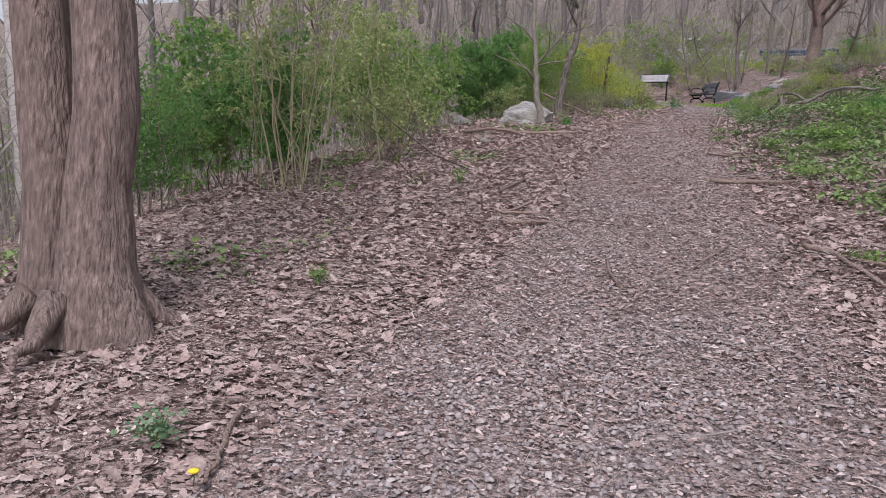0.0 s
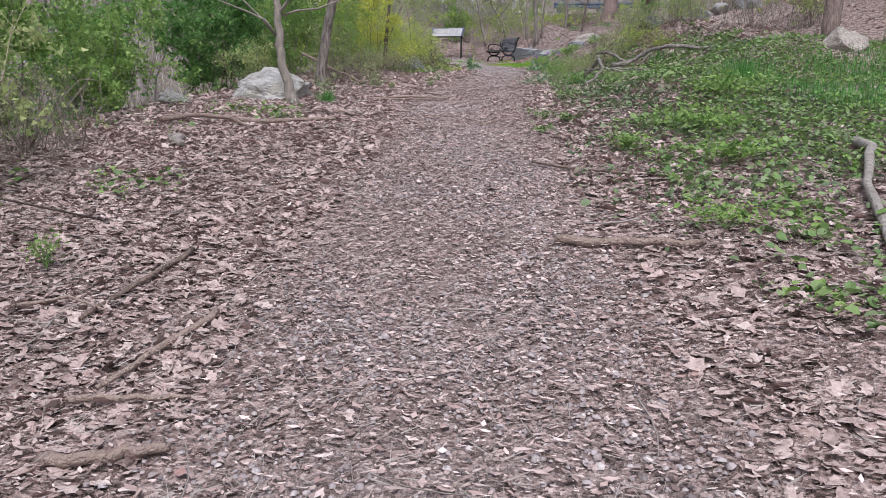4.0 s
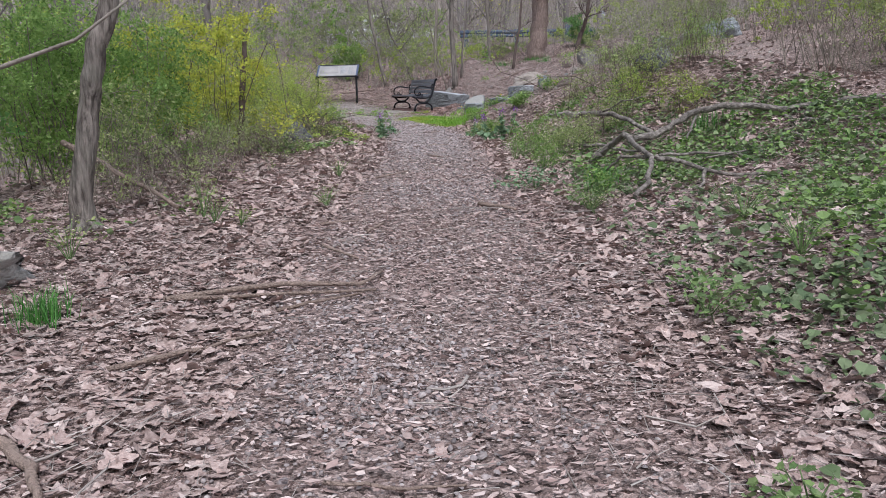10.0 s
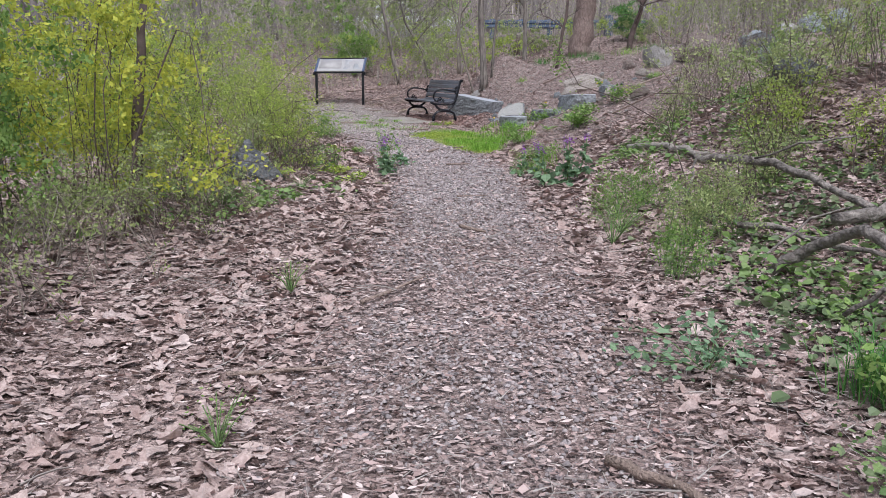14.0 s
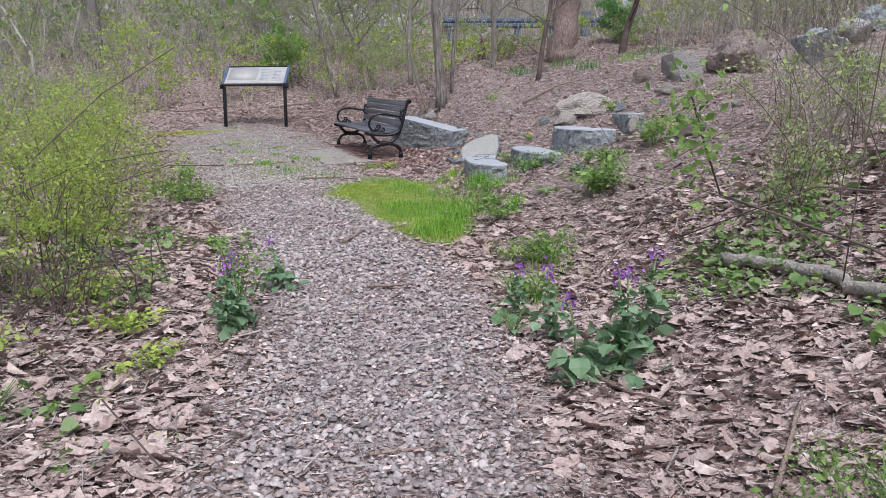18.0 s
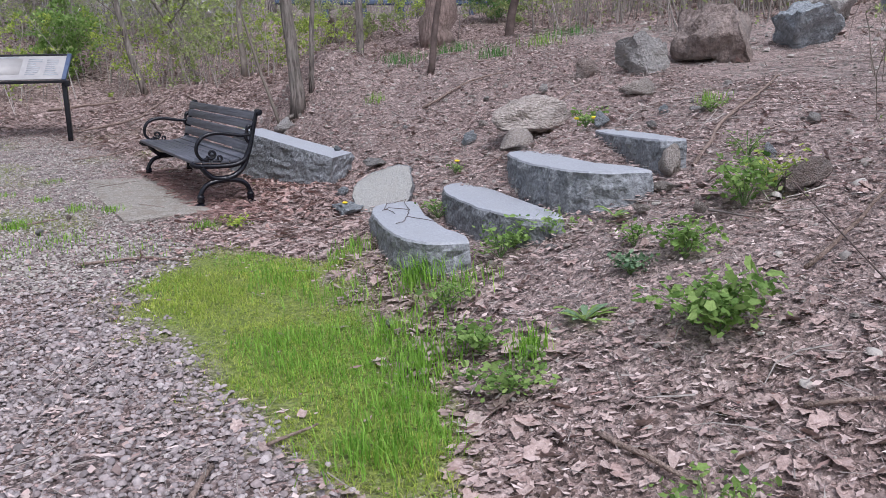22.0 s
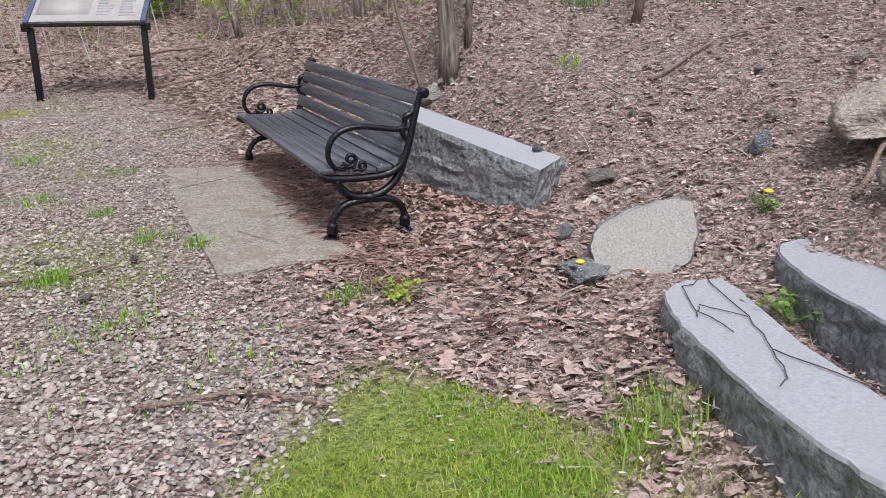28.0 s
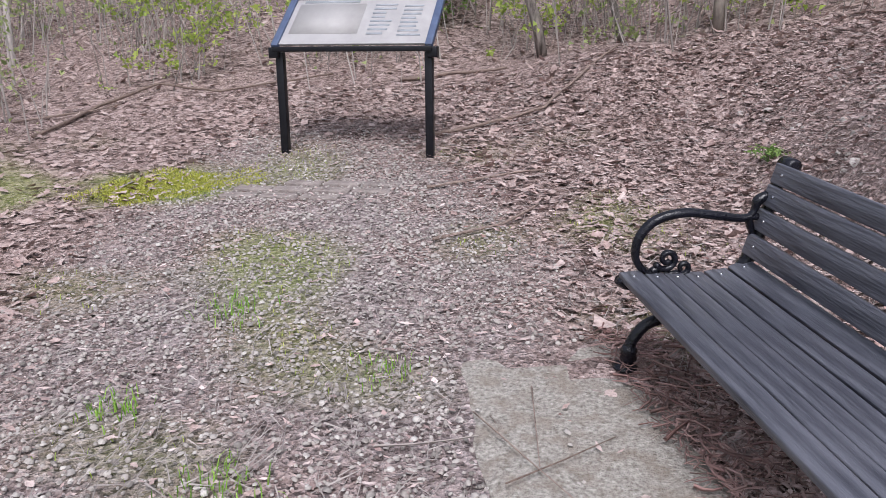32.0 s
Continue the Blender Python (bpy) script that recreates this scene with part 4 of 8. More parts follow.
def build_cover():
    hv, hf = heart_shape(0.2)

    def keep(x, y):
        left = 0.42 * np.clip((-1.7 - x) / 0.8, 0, 1) + 0.55 * np.interp(y, (14, 15.5, 19.5, 21), (0, 1, 1, 0)) * np.clip((-1.1 - x) / 0.5, 0, 1) * np.clip((x + 4) / 1.0, 0, 1)
        fringe = np.clip((x - 0.95) / 0.7, 0, 1) * np.interp(y, (0, 3, 5, 8.5, 9.5, 11, 13, 15, 17.5, 19), (0, 0.35, 0.65, 0.9, 0.45, 0.5, 0.85, 0.6, 0.42, 0)) * np.clip((3.4 - x) / 0.8, 0, 1)
        bank = 0.75 * np.clip((x - 1.2) / 0.5, 0, 1) * np.interp(y, (12, 14, 18, 19.5), (0, 1, 1, 0)) * np.clip((5.5 - x) / 1.5, 0, 1)
        u, v = x + 0.9 * wave(x, y, 0.63, 41) + 0.2 * wave(y, x, 2.9, 5), y + 0.9 * wave(y, x, 0.71, 43) + 0.2 * wave(x, y, 3.3, 8)
        amount = np.clip((green_side(x, y) * 1.1 + left + fringe + bank) * (0.36 + 1.0 * wave(u, v, 1.2, 7) + 0.8 * wave(v, u, 3.4, 3) + 0.4 * green_side(x, y)), 0, 1)
        return np.clip((amount - 0.28) * 1.7, 0, 1)

    for kind, material, count, label in (("ground_cover", M_IVY, 150000, "low dark green ivy and celandine leaves covering the ground"), ("light_ground_cover", M_GREEN, 95000, "low fresh green leaves of weeds covering the ground")):
        x, y = spread(int(count * 1.1), -5.5, 10.5, -4, 21, keep)
        n = len(x)
        size = np.clip(RNG.lognormal(np.log(0.042 if material is M_IVY else 0.036), 0.4, n), 0.012, 0.075)
        sv, sf = (hv, hf) if material is M_IVY else leaf_shape(3, 0.2, 9)
        v, f = scatter("", sv, sf, lie(x, y, 0.01, 0.1), turns(n, 0.4), size)
        tagged(part_free(kind, array_mesh(kind, v, f), material), label, "ground cover", kind="stuff")
    # single dull green leaves standing among the dead ones
    x, y = spread(66000, 0.75, 4.6, 1.5, 15.5, lambda x, y: np.clip((x - 0.8) / 0.7, 0, 1) * np.interp(y, (1.5, 4, 6, 8.5, 9.5, 11, 13, 15.5), (0, 0.35, 0.8, 0.9, 0.4, 0.4, 0.8, 0.3)) * np.clip(0.4 + 0.55 * wave(x, y, 2.3, 27) + 0.35 * wave(x, y, 5.2, 9), 0, 1))
    n = len(x)
    v, f = scatter("", hv, hf, lie(x, y, 0.012, 0.06), turns(n, 0.45), np.clip(RNG.lognormal(np.log(0.036), 0.45, n), 0.012, 0.08))
    tagged(part_free("sparse_ground_cover", array_mesh("sparse_ground_cover", v, f), M_DULLGREEN), "dull grey-green ivy leaves growing through the fallen leaves", "ground cover", kind="stuff")
    # tall daffodil-like grass on the flat beside the path
    x, y = spread(30000, 2.6, 9.5, 3, 12.4, lambda x, y: np.clip((x - np.interp(y, (3, 5, 8, 13), (4.2, 3.6, 3.3, 3.7))) / 0.9, 0, 1) * np.clip(0.4 + 1.1 * wave(x, y, 1.0, 3), 0, 1))
    n = len(x)
    v, f = blades(n, on_ground(x, y), 0.19, np.full(n, 0.009), 0.9)
    tagged(part_free("tall_grass", array_mesh("tall_grass", v, f), M_DARKGRASS), "tall blue-green grass and daffodil leaves beside the path", "grass", kind="stuff")


build_cover()


# ---- stones ----
def rock_mesh(name, seed, facets=12, sub=3, rough=0.15):
    r = random.Random(seed)
    b = bmesh.new()
    bmesh.ops.create_icosphere(b, subdivisions=sub, radius=1)
    cuts = []
    for _ in range(facets):
        d = Vector((r.gauss(0, 1), r.gauss(0, 1), r.gauss(0, 0.8))).normalized()
        cuts.append((d, r.uniform(0.4, 0.72)))
    off = Vector((seed * 3.1, seed * 1.7, 0))
    for v in b.verts:
        p = v.co.copy()
        for d, k in cuts:
            over = p.dot(d) - k
            if over > 0:
                p -= d * over
        p += v.co * rough * (noise.fractal(p * 2.2 + off, 0.8, 2.2, 4) + 0.4 * noise.noise(p * 6 + off) + 0.2 * noise.noise(p * 15 + off))
        v.co = p
    me = bpy.data.meshes.new(name)
    b.to_mesh(me)
    b.free()
    me.shade_smooth()
    return me


def rock(name, x, y, size, seed, material, label, turn=0, lift=0.0, tilt=(0, 0), facets=16, sub=3, group="", category="rock"):
    sub = 4 if max(size) > 0.3 else sub
    me = rock_mesh(name, seed, facets, sub)
    me.materials.append(material)
    ob = new(name, me)
    ob.matrix_world = pose(x, y, gz(x, y) + lift, tilt[0], tilt[1], turn) @ Matrix.Diagonal((*size, 1))
    return tagged(ob, label, category, group)


rock("boulder", -3.52, 8.95, (1.0, 0.6, 0.45), 11, M_BOULDER, "large pale grey boulder among leaves beside a young tree", 8, 0.06, (0, 6), 13, 4, category="boulder")
rock("rock", -4.75, 8.1, (0.42, 0.25, 0.2), 12, M_GREYROCK, "low grey rock half buried in leaves", 20)
rock("rock", -2.72, 17.15, (0.42, 0.3, 0.34), 13, M_SLATE, "dark slaty grey rock at the edge of the bushes", 25, 0.08, (0, 18), 6)
rock("rock", 5.94, 11.7, (0.42, 0.35, 0.34), 14, M_TANROCK, "rounded tan rock below a tree trunk", 0, 0.1, facets=9)
rock("rock", 3.4, 9.9, (0.33, 0.2, 0.14), 15, M_PALEWOOD, "flat pale rock in the grass", 10, 0.05)
rock("rock", 2.2, 23.62, (0.42, 0.26, 0.2), 116, M_TANROCK, "rough pale tan rock lying on the bank", 25, 0.13, facets=6, group="rocks on the bank")
rock("rock", 1.78, 22.98, (0.2, 0.12, 0.12), 17, M_TANROCK, "wedge-shaped tan rock lying on the bank", 32, 0.08, (10, 0), 5, group="rocks on the bank")
rock("rock", 3.81, 24.5, (0.38, 0.3, 0.36), 18, M_GREYROCK, "grey angular boulder on the bank", 15, 0.12, facets=14, sub=4, group="boulders along the top of the bank", category="boulder")
rock("rock", 3.3, 24.8, (0.24, 0.18, 0.16), 19, M_BROWNROCK, "small dark brown rock beside boulders", 40, 0.06, group="rocks on the bank")
rock("rock", 4.72, 24.4, (0.54, 0.42, 0.62), 20, M_BROWNROCK, "reddish-brown boulder on top of the bank", -10, 0.18, facets=13, sub=4, group="boulders along the top of the bank", category="boulder")
rock("rock", 5.73, 24.5, (0.5, 0.4, 0.42), 21, M_BLUEROCK, "blue-grey slab-sided boulder on top of the bank", 20, 0.18, (0, 12), 13, 4, group="boulders along the top of the bank", category="boulder")
rock("rock", 6.7, 25.3, (0.55, 0.42, 0.4), 22, M_GREYROCK, "pale grey boulder on top of the bank", 60, 0.15, facets=13, sub=4, group="boulders along the top of the bank", category="boulder")
rock("rock", 7.7, 24.9, (0.5, 0.4, 0.35), 24, M_BLUEROCK, "blue-grey boulder beside other boulders", 110, 0.12, group="boulders along the top of the bank", category="boulder")
rock("rock", 5.05, 22.1, (0.24, 0.17, 0.16), 25, M_BLUEROCK, "flat blue-grey rock under bare twigs", 15, 0.1, facets=6, group="rocks on the bank")
rock("rock", 3.38, 23.85, (0.27, 0.17, 0.12), 26, M_TANROCK, "pale flat rock with a rounded stone on it", 5, 0.06, group="rocks on the bank")
rock("rock", 3.28, 23.52, (0.1, 0.085, 0.09), 27, M_TANROCK, "rounded pale stone on a flat rock", 0, 0.12, facets=8, group="rocks on the bank")
rock("rock", 2.43, 22.78, (0.13, 0.09, 0.08), 28, M_BLUEROCK, "small blue-grey rock behind the steps", 20, 0.05, group="rocks on the bank")
rock("rock", 2.18, 21.36, (0.13, 0.08, 0.13), 29, M_TANROCK, "tan wedge of rock beside the top step", 60, 0.04, (10, 15), 8, group="rocks on the bank")
rock("rock", 1.98, 21.14, (0.11, 0.06, 0.045), 30, M_PALEWOOD, "long whitish stone beside a step", 120, 0.03, group="rocks on the bank")
rock("rock", 1.73, 20.96, (0.055, 0.05, 0.05), 31, M_TANROCK, "small pinkish stone on bare soil", 0, 0.03, group="rocks on the bank")
rock("rock", 1.92, 20.7, (0.07, 0.05, 0.04), 32, M_TANROCK, "small tan stone on bare soil", 40, 0.05, (0, 20), group="rocks on the bank")
rock("rock", 2.47, 20.55, (0.17, 0.1, 0.08), 33, M_BROWNROCK, "grey-brown sloping rock under dry twigs", 15, 0.08, (0, -20), 5, group="rocks on the bank")
rock("rock", 3.01, 22.35, (0.1, 0.07, 0.05), 34, M_GREYROCK, "small grey stone on the bank", 0, 0.03, group="rocks on the bank")
rock("rock", 2.69, 21.12, (0.075, 0.06, 0.07), 35, M_BLUEROCK, "small blue-grey stone on the bank", 70, 0.03, group="rocks on the bank")
rock("rock", 3.32, 21.48, (0.1, 0.07, 0.05), 36, M_GREYROCK, "flat grey stone on the bank", 30, 0.03, group="rocks on the bank")
rock("rock", 2.72, 24.6, (0.08, 0.07, 0.07), 37, M_GREYROCK, "small pale stone on the bank", 30, 0.04, group="rocks on the bank")
rock("rock", 0.87, 24.3, (0.15, 0.09, 0.07), 38, M_GREYROCK, "flat grey stone at the end of the granite block", 25, 0.04, group="rocks on the bank")
rock("rock", 1.73, 24.05, (0.13, 0.08, 0.08), 39, M_BLUEROCK, "small flat blue-grey stone", 30, 0.04, group="rocks on the bank")
rock("rock", 0.44, 23.45, (0.19, 0.14, 0.11), 40, M_BLUEROCK, "blue-grey stone beside the round granite disc", 0, 0.03, group="rocks on the bank")
rock("rock", 0.47, 23.8, (0.09, 0.07, 0.06), 41, M_BLUEROCK, "small blue-grey stone in leaves", 30, 0.02, group="rocks on the bank")
rock("rock", 0.22, 26.8, (0.2, 0.15, 0.13), 42, M_GREYROCK, "flat grey rock below a slender tree", 15, 0.05, group="rocks on the bank")
rock("rock", 1.95, 24.3, (0.08, 0.07, 0.05), 43, M_TANROCK, "small pinkish stone on bare soil", 0, 0.02, group="rocks on the bank")
rock("rock", 3.42, 17.25, (0.36, 0.24, 0.2), 45, M_SLATE, "dark slaty rock lying in leaves on the bank", 12, 0.08, (0, 8), 9, group="rocks on the bank")
rock("rock", 7.77, 26.23, (0.4, 0.3, 0.3), 46, M_BLUEROCK, "blue-grey boulder under shrubs on the bank", 30, 0.1, (0, 5), 10, group="rocks on the bank", category="boulder")
rock("rock", 2.89, 22.62, (0.07, 0.05, 0.05), 47, M_BLUEROCK, "small blue-grey stone on the bank", 0, 0.02, group="rocks on the bank")
rock("rock", 2.3, 34.2, (0.9, 0.5, 0.55), 48, M_BROWNROCK, "dark mossy outcrop of rock below the guard rail", 10, 0.15, (0, 5), 14, category="boulder")
rock("stone", -1.82, 24.25, (0.035, 0.03, 0.028), 44, M_BROWNROCK, "small dark brown cone lying on gravel", 0, 0.02, category="cone")
for k, (px, py, ps) in enumerate(((-2.3, 24.3, 0.05), (-1.95, 23.75, 0.055), (0.28, 21.0, 0.045), (0.75, 20.2, 0.05), (1.2, 21.0, 0.05), (2.6, 22.3, 0.07), (3.9, 23.2, 0.09), (2.2, 24.9, 0.06), (1.3, 24.9, 0.05), (1.1, 23.95, 0.05))):
    rock("stone", px, py, (ps, ps * 0.8, ps * 0.6), 60 + k, M_GREYROCK, "small pale stone lying on the soil", 37 * k, ps * 0.3, sub=2, group="loose stones", category="stone")


# ---- granite steps: half-moon slabs ----
def half_moon(name, end_a, end_b, top_a, top_b, depth, thick, seed, label, full=0.62, hollow=0.0):
    """A slab whose straight edge runs from end_a to end_b, its top sloping from top_a to top_b; the curved edge swells toward the path, the straight one may be hollowed."""
    a, b2 = Vector((*end_a, 0)), Vector((*end_b, 0))
    mid, half = (a + b2) / 2, (b2 - a).length / 2
    ux = (b2 - a).normalized()
    uy = Vector((-ux.y, ux.x, 0))
    if uy.x > 0:
        uy = -uy
    r = random.Random(seed)
    outline = [(-half, 0.0)]
    for i in range(1, 34):
        w = math.pi * i / 34
        outline.append((-half * math.copysign(abs(math.cos(w)) ** 0.85, math.cos(w)) * (1 + r.uniform(-0.006, 0.006)), depth * math.sin(w) ** full * (1 + r.uniform(-0.025, 0.025))))
    outline.append((half, 0.0))
    outline += [(half * (1 - 2 * i / 12), -0.02 + hollow * math.sin(math.pi * i / 12) ** 2 + r.uniform(-0.014, 0.014)) for i in range(1, 12)]
    n = len(outline)
    levels = ((0.0, 0.985), (-0.012, 0.998), (-0.05, 1.005), (-0.1, 1.012), (-0.16, 1.02), (-0.23, 1.03), (-thick, 1.04))
    verts = []
    for z, k in levels:
        for x, y in outline:
            q = mid + ux * (x * k) + uy * (y * k)
            top = top_a + (top_b - top_a) * (0.5 + 0.5 * x / half)
            rough = 0.028 * noise.fractal(Vector((q.x * 7, q.y * 7, z * 12 + seed)), 0.8, 2.1, 4) if z < -0.02 else 0.0
            q += (ux * x + uy * y).normalized() * rough
            verts.append((q.x, q.y, top + z + r.uniform(-0.002, 0.002)))

    def band(first, last):
        return [(lv * n + i, (lv + 1) * n + i, (lv + 1) * n + (i + 1) % n, lv * n + (i + 1) % n) for lv in range(first, last) for i in range(n)]

    o = Vector((mid.x, mid.y, min(top_a, top_b) - thick))
    verts = [Vector(v) - o for v in verts]
    ob = thing(name, None, None, label, "stone step", "granite steps")
    ob.location = o
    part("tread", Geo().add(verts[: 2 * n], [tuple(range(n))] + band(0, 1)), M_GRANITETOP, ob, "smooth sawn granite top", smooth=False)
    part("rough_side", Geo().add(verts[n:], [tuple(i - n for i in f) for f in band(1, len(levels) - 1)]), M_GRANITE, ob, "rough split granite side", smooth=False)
    return ob


half_moon("stone_step", (0.82, 21.27), (0.89, 22.95), 2.94, 3.0, 0.4, 0.4, 1, "half-moon grey granite step with a vine across its top", 0.5, 0.08)
half_moon("stone_step", (1.37, 21.2), (1.41, 23.1), 3.05, 3.11, 0.36, 0.4, 2, "half-moon grey granite step set in leaf-strewn soil", 0.7)
half_moon("stone_step", (1.92, 21.16), (2.05, 22.95), 3.29, 3.355, 0.5, 0.42, 3, "wide half-moon grey granite step with rough sides", 0.55, 0.17)
half_moon("stone_step", (2.27, 21.35), (2.48, 22.68), 3.455, 3.5, 0.22, 0.42, 4, "rough-faced granite block forming the top step", 0.35)


def stone_block():
    b = bmesh.new()
    bmesh.ops.create_cube(b, size=1)
    bmesh.ops.subdivide_edges(b, edges=b.edges[:], cuts=15, use_grid_fill=True)
    for v in b.verts:
        p = v.co.copy()
        x, y, z = (p.x + 0.5) * 2.2, (p.y + 0.5) * 0.32, p.z - 0.5
        k = noise.fractal(Vector((x * 4, y * 4, z * 3)), 0.7, 2.1, 5)
        x += (1 - x / 2.2) * 0.2 * y / 0.32
        if p.z < 0.499:
            y += math.copysign(0.03 * k, p.y) * (abs(p.y) > 0.49) - 0.09 * (-z) * (p.y < 0)
            x += math.copysign(0.035 * k, p.x) * (abs(p.x) > 0.49)
        v.co = Vector((x, -y, z * 0.55 + (0.004 * k if p.z > 0.499 else 0)))
    bmesh.ops.reverse_faces(b, faces=b.faces[:])
    b.normal_update()
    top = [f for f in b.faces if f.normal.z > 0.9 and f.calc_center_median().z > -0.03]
    ob = thing("granite_block", None, None, "long rough-hewn grey granite block behind the bench", "granite block")
    ob.matrix_world = pose(0.446, 24.175, 3.304, 0, -7.2, 112)
    tops = {f.index for f in top}
    b.verts.index_update()
    verts = [v.co.copy() for v in b.verts]
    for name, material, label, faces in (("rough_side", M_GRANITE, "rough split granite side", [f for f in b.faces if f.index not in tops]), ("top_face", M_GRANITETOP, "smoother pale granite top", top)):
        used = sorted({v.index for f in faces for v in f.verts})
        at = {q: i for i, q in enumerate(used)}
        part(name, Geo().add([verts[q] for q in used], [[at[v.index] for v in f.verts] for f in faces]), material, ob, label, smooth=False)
    b.free()
    peb = rock("pebble", 0.55, 24.6, (0.055, 0.045, 0.035), 70, M_BLUEROCK, "dark pebble resting on the granite block", 0, 0, sub=2, category="pebble")
    peb.location.z = 3.375


stone_block()


def stone_disc():
    r = random.Random(5)
    corners = ((-0.287, -0.01), (-0.25, 0.115), (-0.06, 0.215), (0.13, 0.262), (0.235, 0.245), (0.27, 0.09), (0.228, -0.08), (0.08, -0.2), (-0.06, -0.265), (-0.185, -0.205), (-0.265, -0.1))
    rim = []
    for (xa, za), (xb, zb) in zip(corners, corners[1:] + corners[:1]):
        for q in range(5):
            rim.append((xa + (xb - xa) * q / 5 + r.uniform(-0.006, 0.006), za + (zb - za) * q / 5 + r.uniform(-0.006, 0.006)))
    n = len(rim)
    verts, faces = [], []
    for d, k in ((-0.07, 0.97), (-0.055, 1.0), (0.0, 1.02), (0.06, 1.0), (0.085, 0.93)):
        verts += [(x * k + 0.012 * noise.noise(Vector((x * 9, d * 20, z * 9))), d + r.uniform(-0.003, 0.003), z * k) for x, z in rim]
    for lv in range(4):
        for i in range(n):
            j = (i + 1) % n
            faces.append((lv * n + i, lv * n + j, (lv + 1) * n + j, (lv + 1) * n + i))
    ob = thing("granite_slab", None, None, "rounded grey granite slab leaning on its edge beside the steps", "granite slab")
    ob.matrix_world = pose(0.775, 23.47, 3.01, -16, 0, -20) @ Matrix.Scale(0.93, 4)
    part("rough_rim", Geo().add(verts, faces), M_GRANITE, ob, "rough split rim")
    part("face", Geo().add(verts[:n], [tuple(range(n - 1, -1, -1))]), M_DISC, ob, "flat speckled pale face", smooth=False)
    part("back", Geo().add(verts[4 * n :], [tuple(range(n))]), M_GRANITE, ob, smooth=False)


stone_disc()


# ---- concrete slab and pavers ----
def slab():
    g = Geo()
    n = 14
    a, b = Vector((-0.78, 2.70)), Vector((0.72, 0.2))
    verts, r = [], random.Random(3)
    for z in (0.028, -0.1):
        for i in range(n + 1):
            for j in range(n + 1):
                p = Vector((-1.34, 23.92)) + a * (i / n) + b * (j / n)
                edge = i in (0, n) or j in (0, n)
                p += Vector((r.uniform(-1, 1), r.uniform(-1, 1))) * (0.008 if edge else 0)
                verts.append((p.x, p.y, 2.862 + 0.0705 * (p.y - 23.92) + z - (0.012 if edge and z > 0 else 0)))
    m = n + 1
    faces = [(i * m + j, i * m + j + 1, (i + 1) * m + j + 1, (i + 1) * m + j) for i in range(n) for j in range(n)]
    k = m * m
    ring = [j for j in range(m)] + [i * m + n for i in range(1, m)] + [n * m + j for j in range(n - 1, -1, -1)] + [i * m for i in range(n - 1, 0, -1)]
    faces += [(ring[i], ring[(i + 1) % len(ring)], ring[(i + 1) % len(ring)] + k, ring[i] + k) for i in range(len(ring))]
    g.add(verts, faces)
    thing("concrete_slab", g, M_CONCRETE, "weathered grey concrete slab before the bench, strewn with twigs", "concrete slab", smooth=False)


slab()
pad = thing("paver_pad", None, None, "few worn reddish pavers sunk in the ground before the sign", "pavers")
pad.location = (-3.5, 28.9, gz(-3.5, 28.9))
for i in range(4):
    for j in range(3):
        if (i, j) not in ((0, 2), (3, 0)):
            part("paver", Geo().box((0, 0, 0), (0.27, 0.13, 0.05), bevel=0.008), M_BRICK, pad, m=pose(-0.45 + 0.3 * i + 0.04 * j, -0.2 + 0.16 * j, gz(-3.5 - 0.45 + 0.3 * i, 28.7 + 0.16 * j) - pad.location.z - 0.022, 2, 1, 3 - 2 * j))


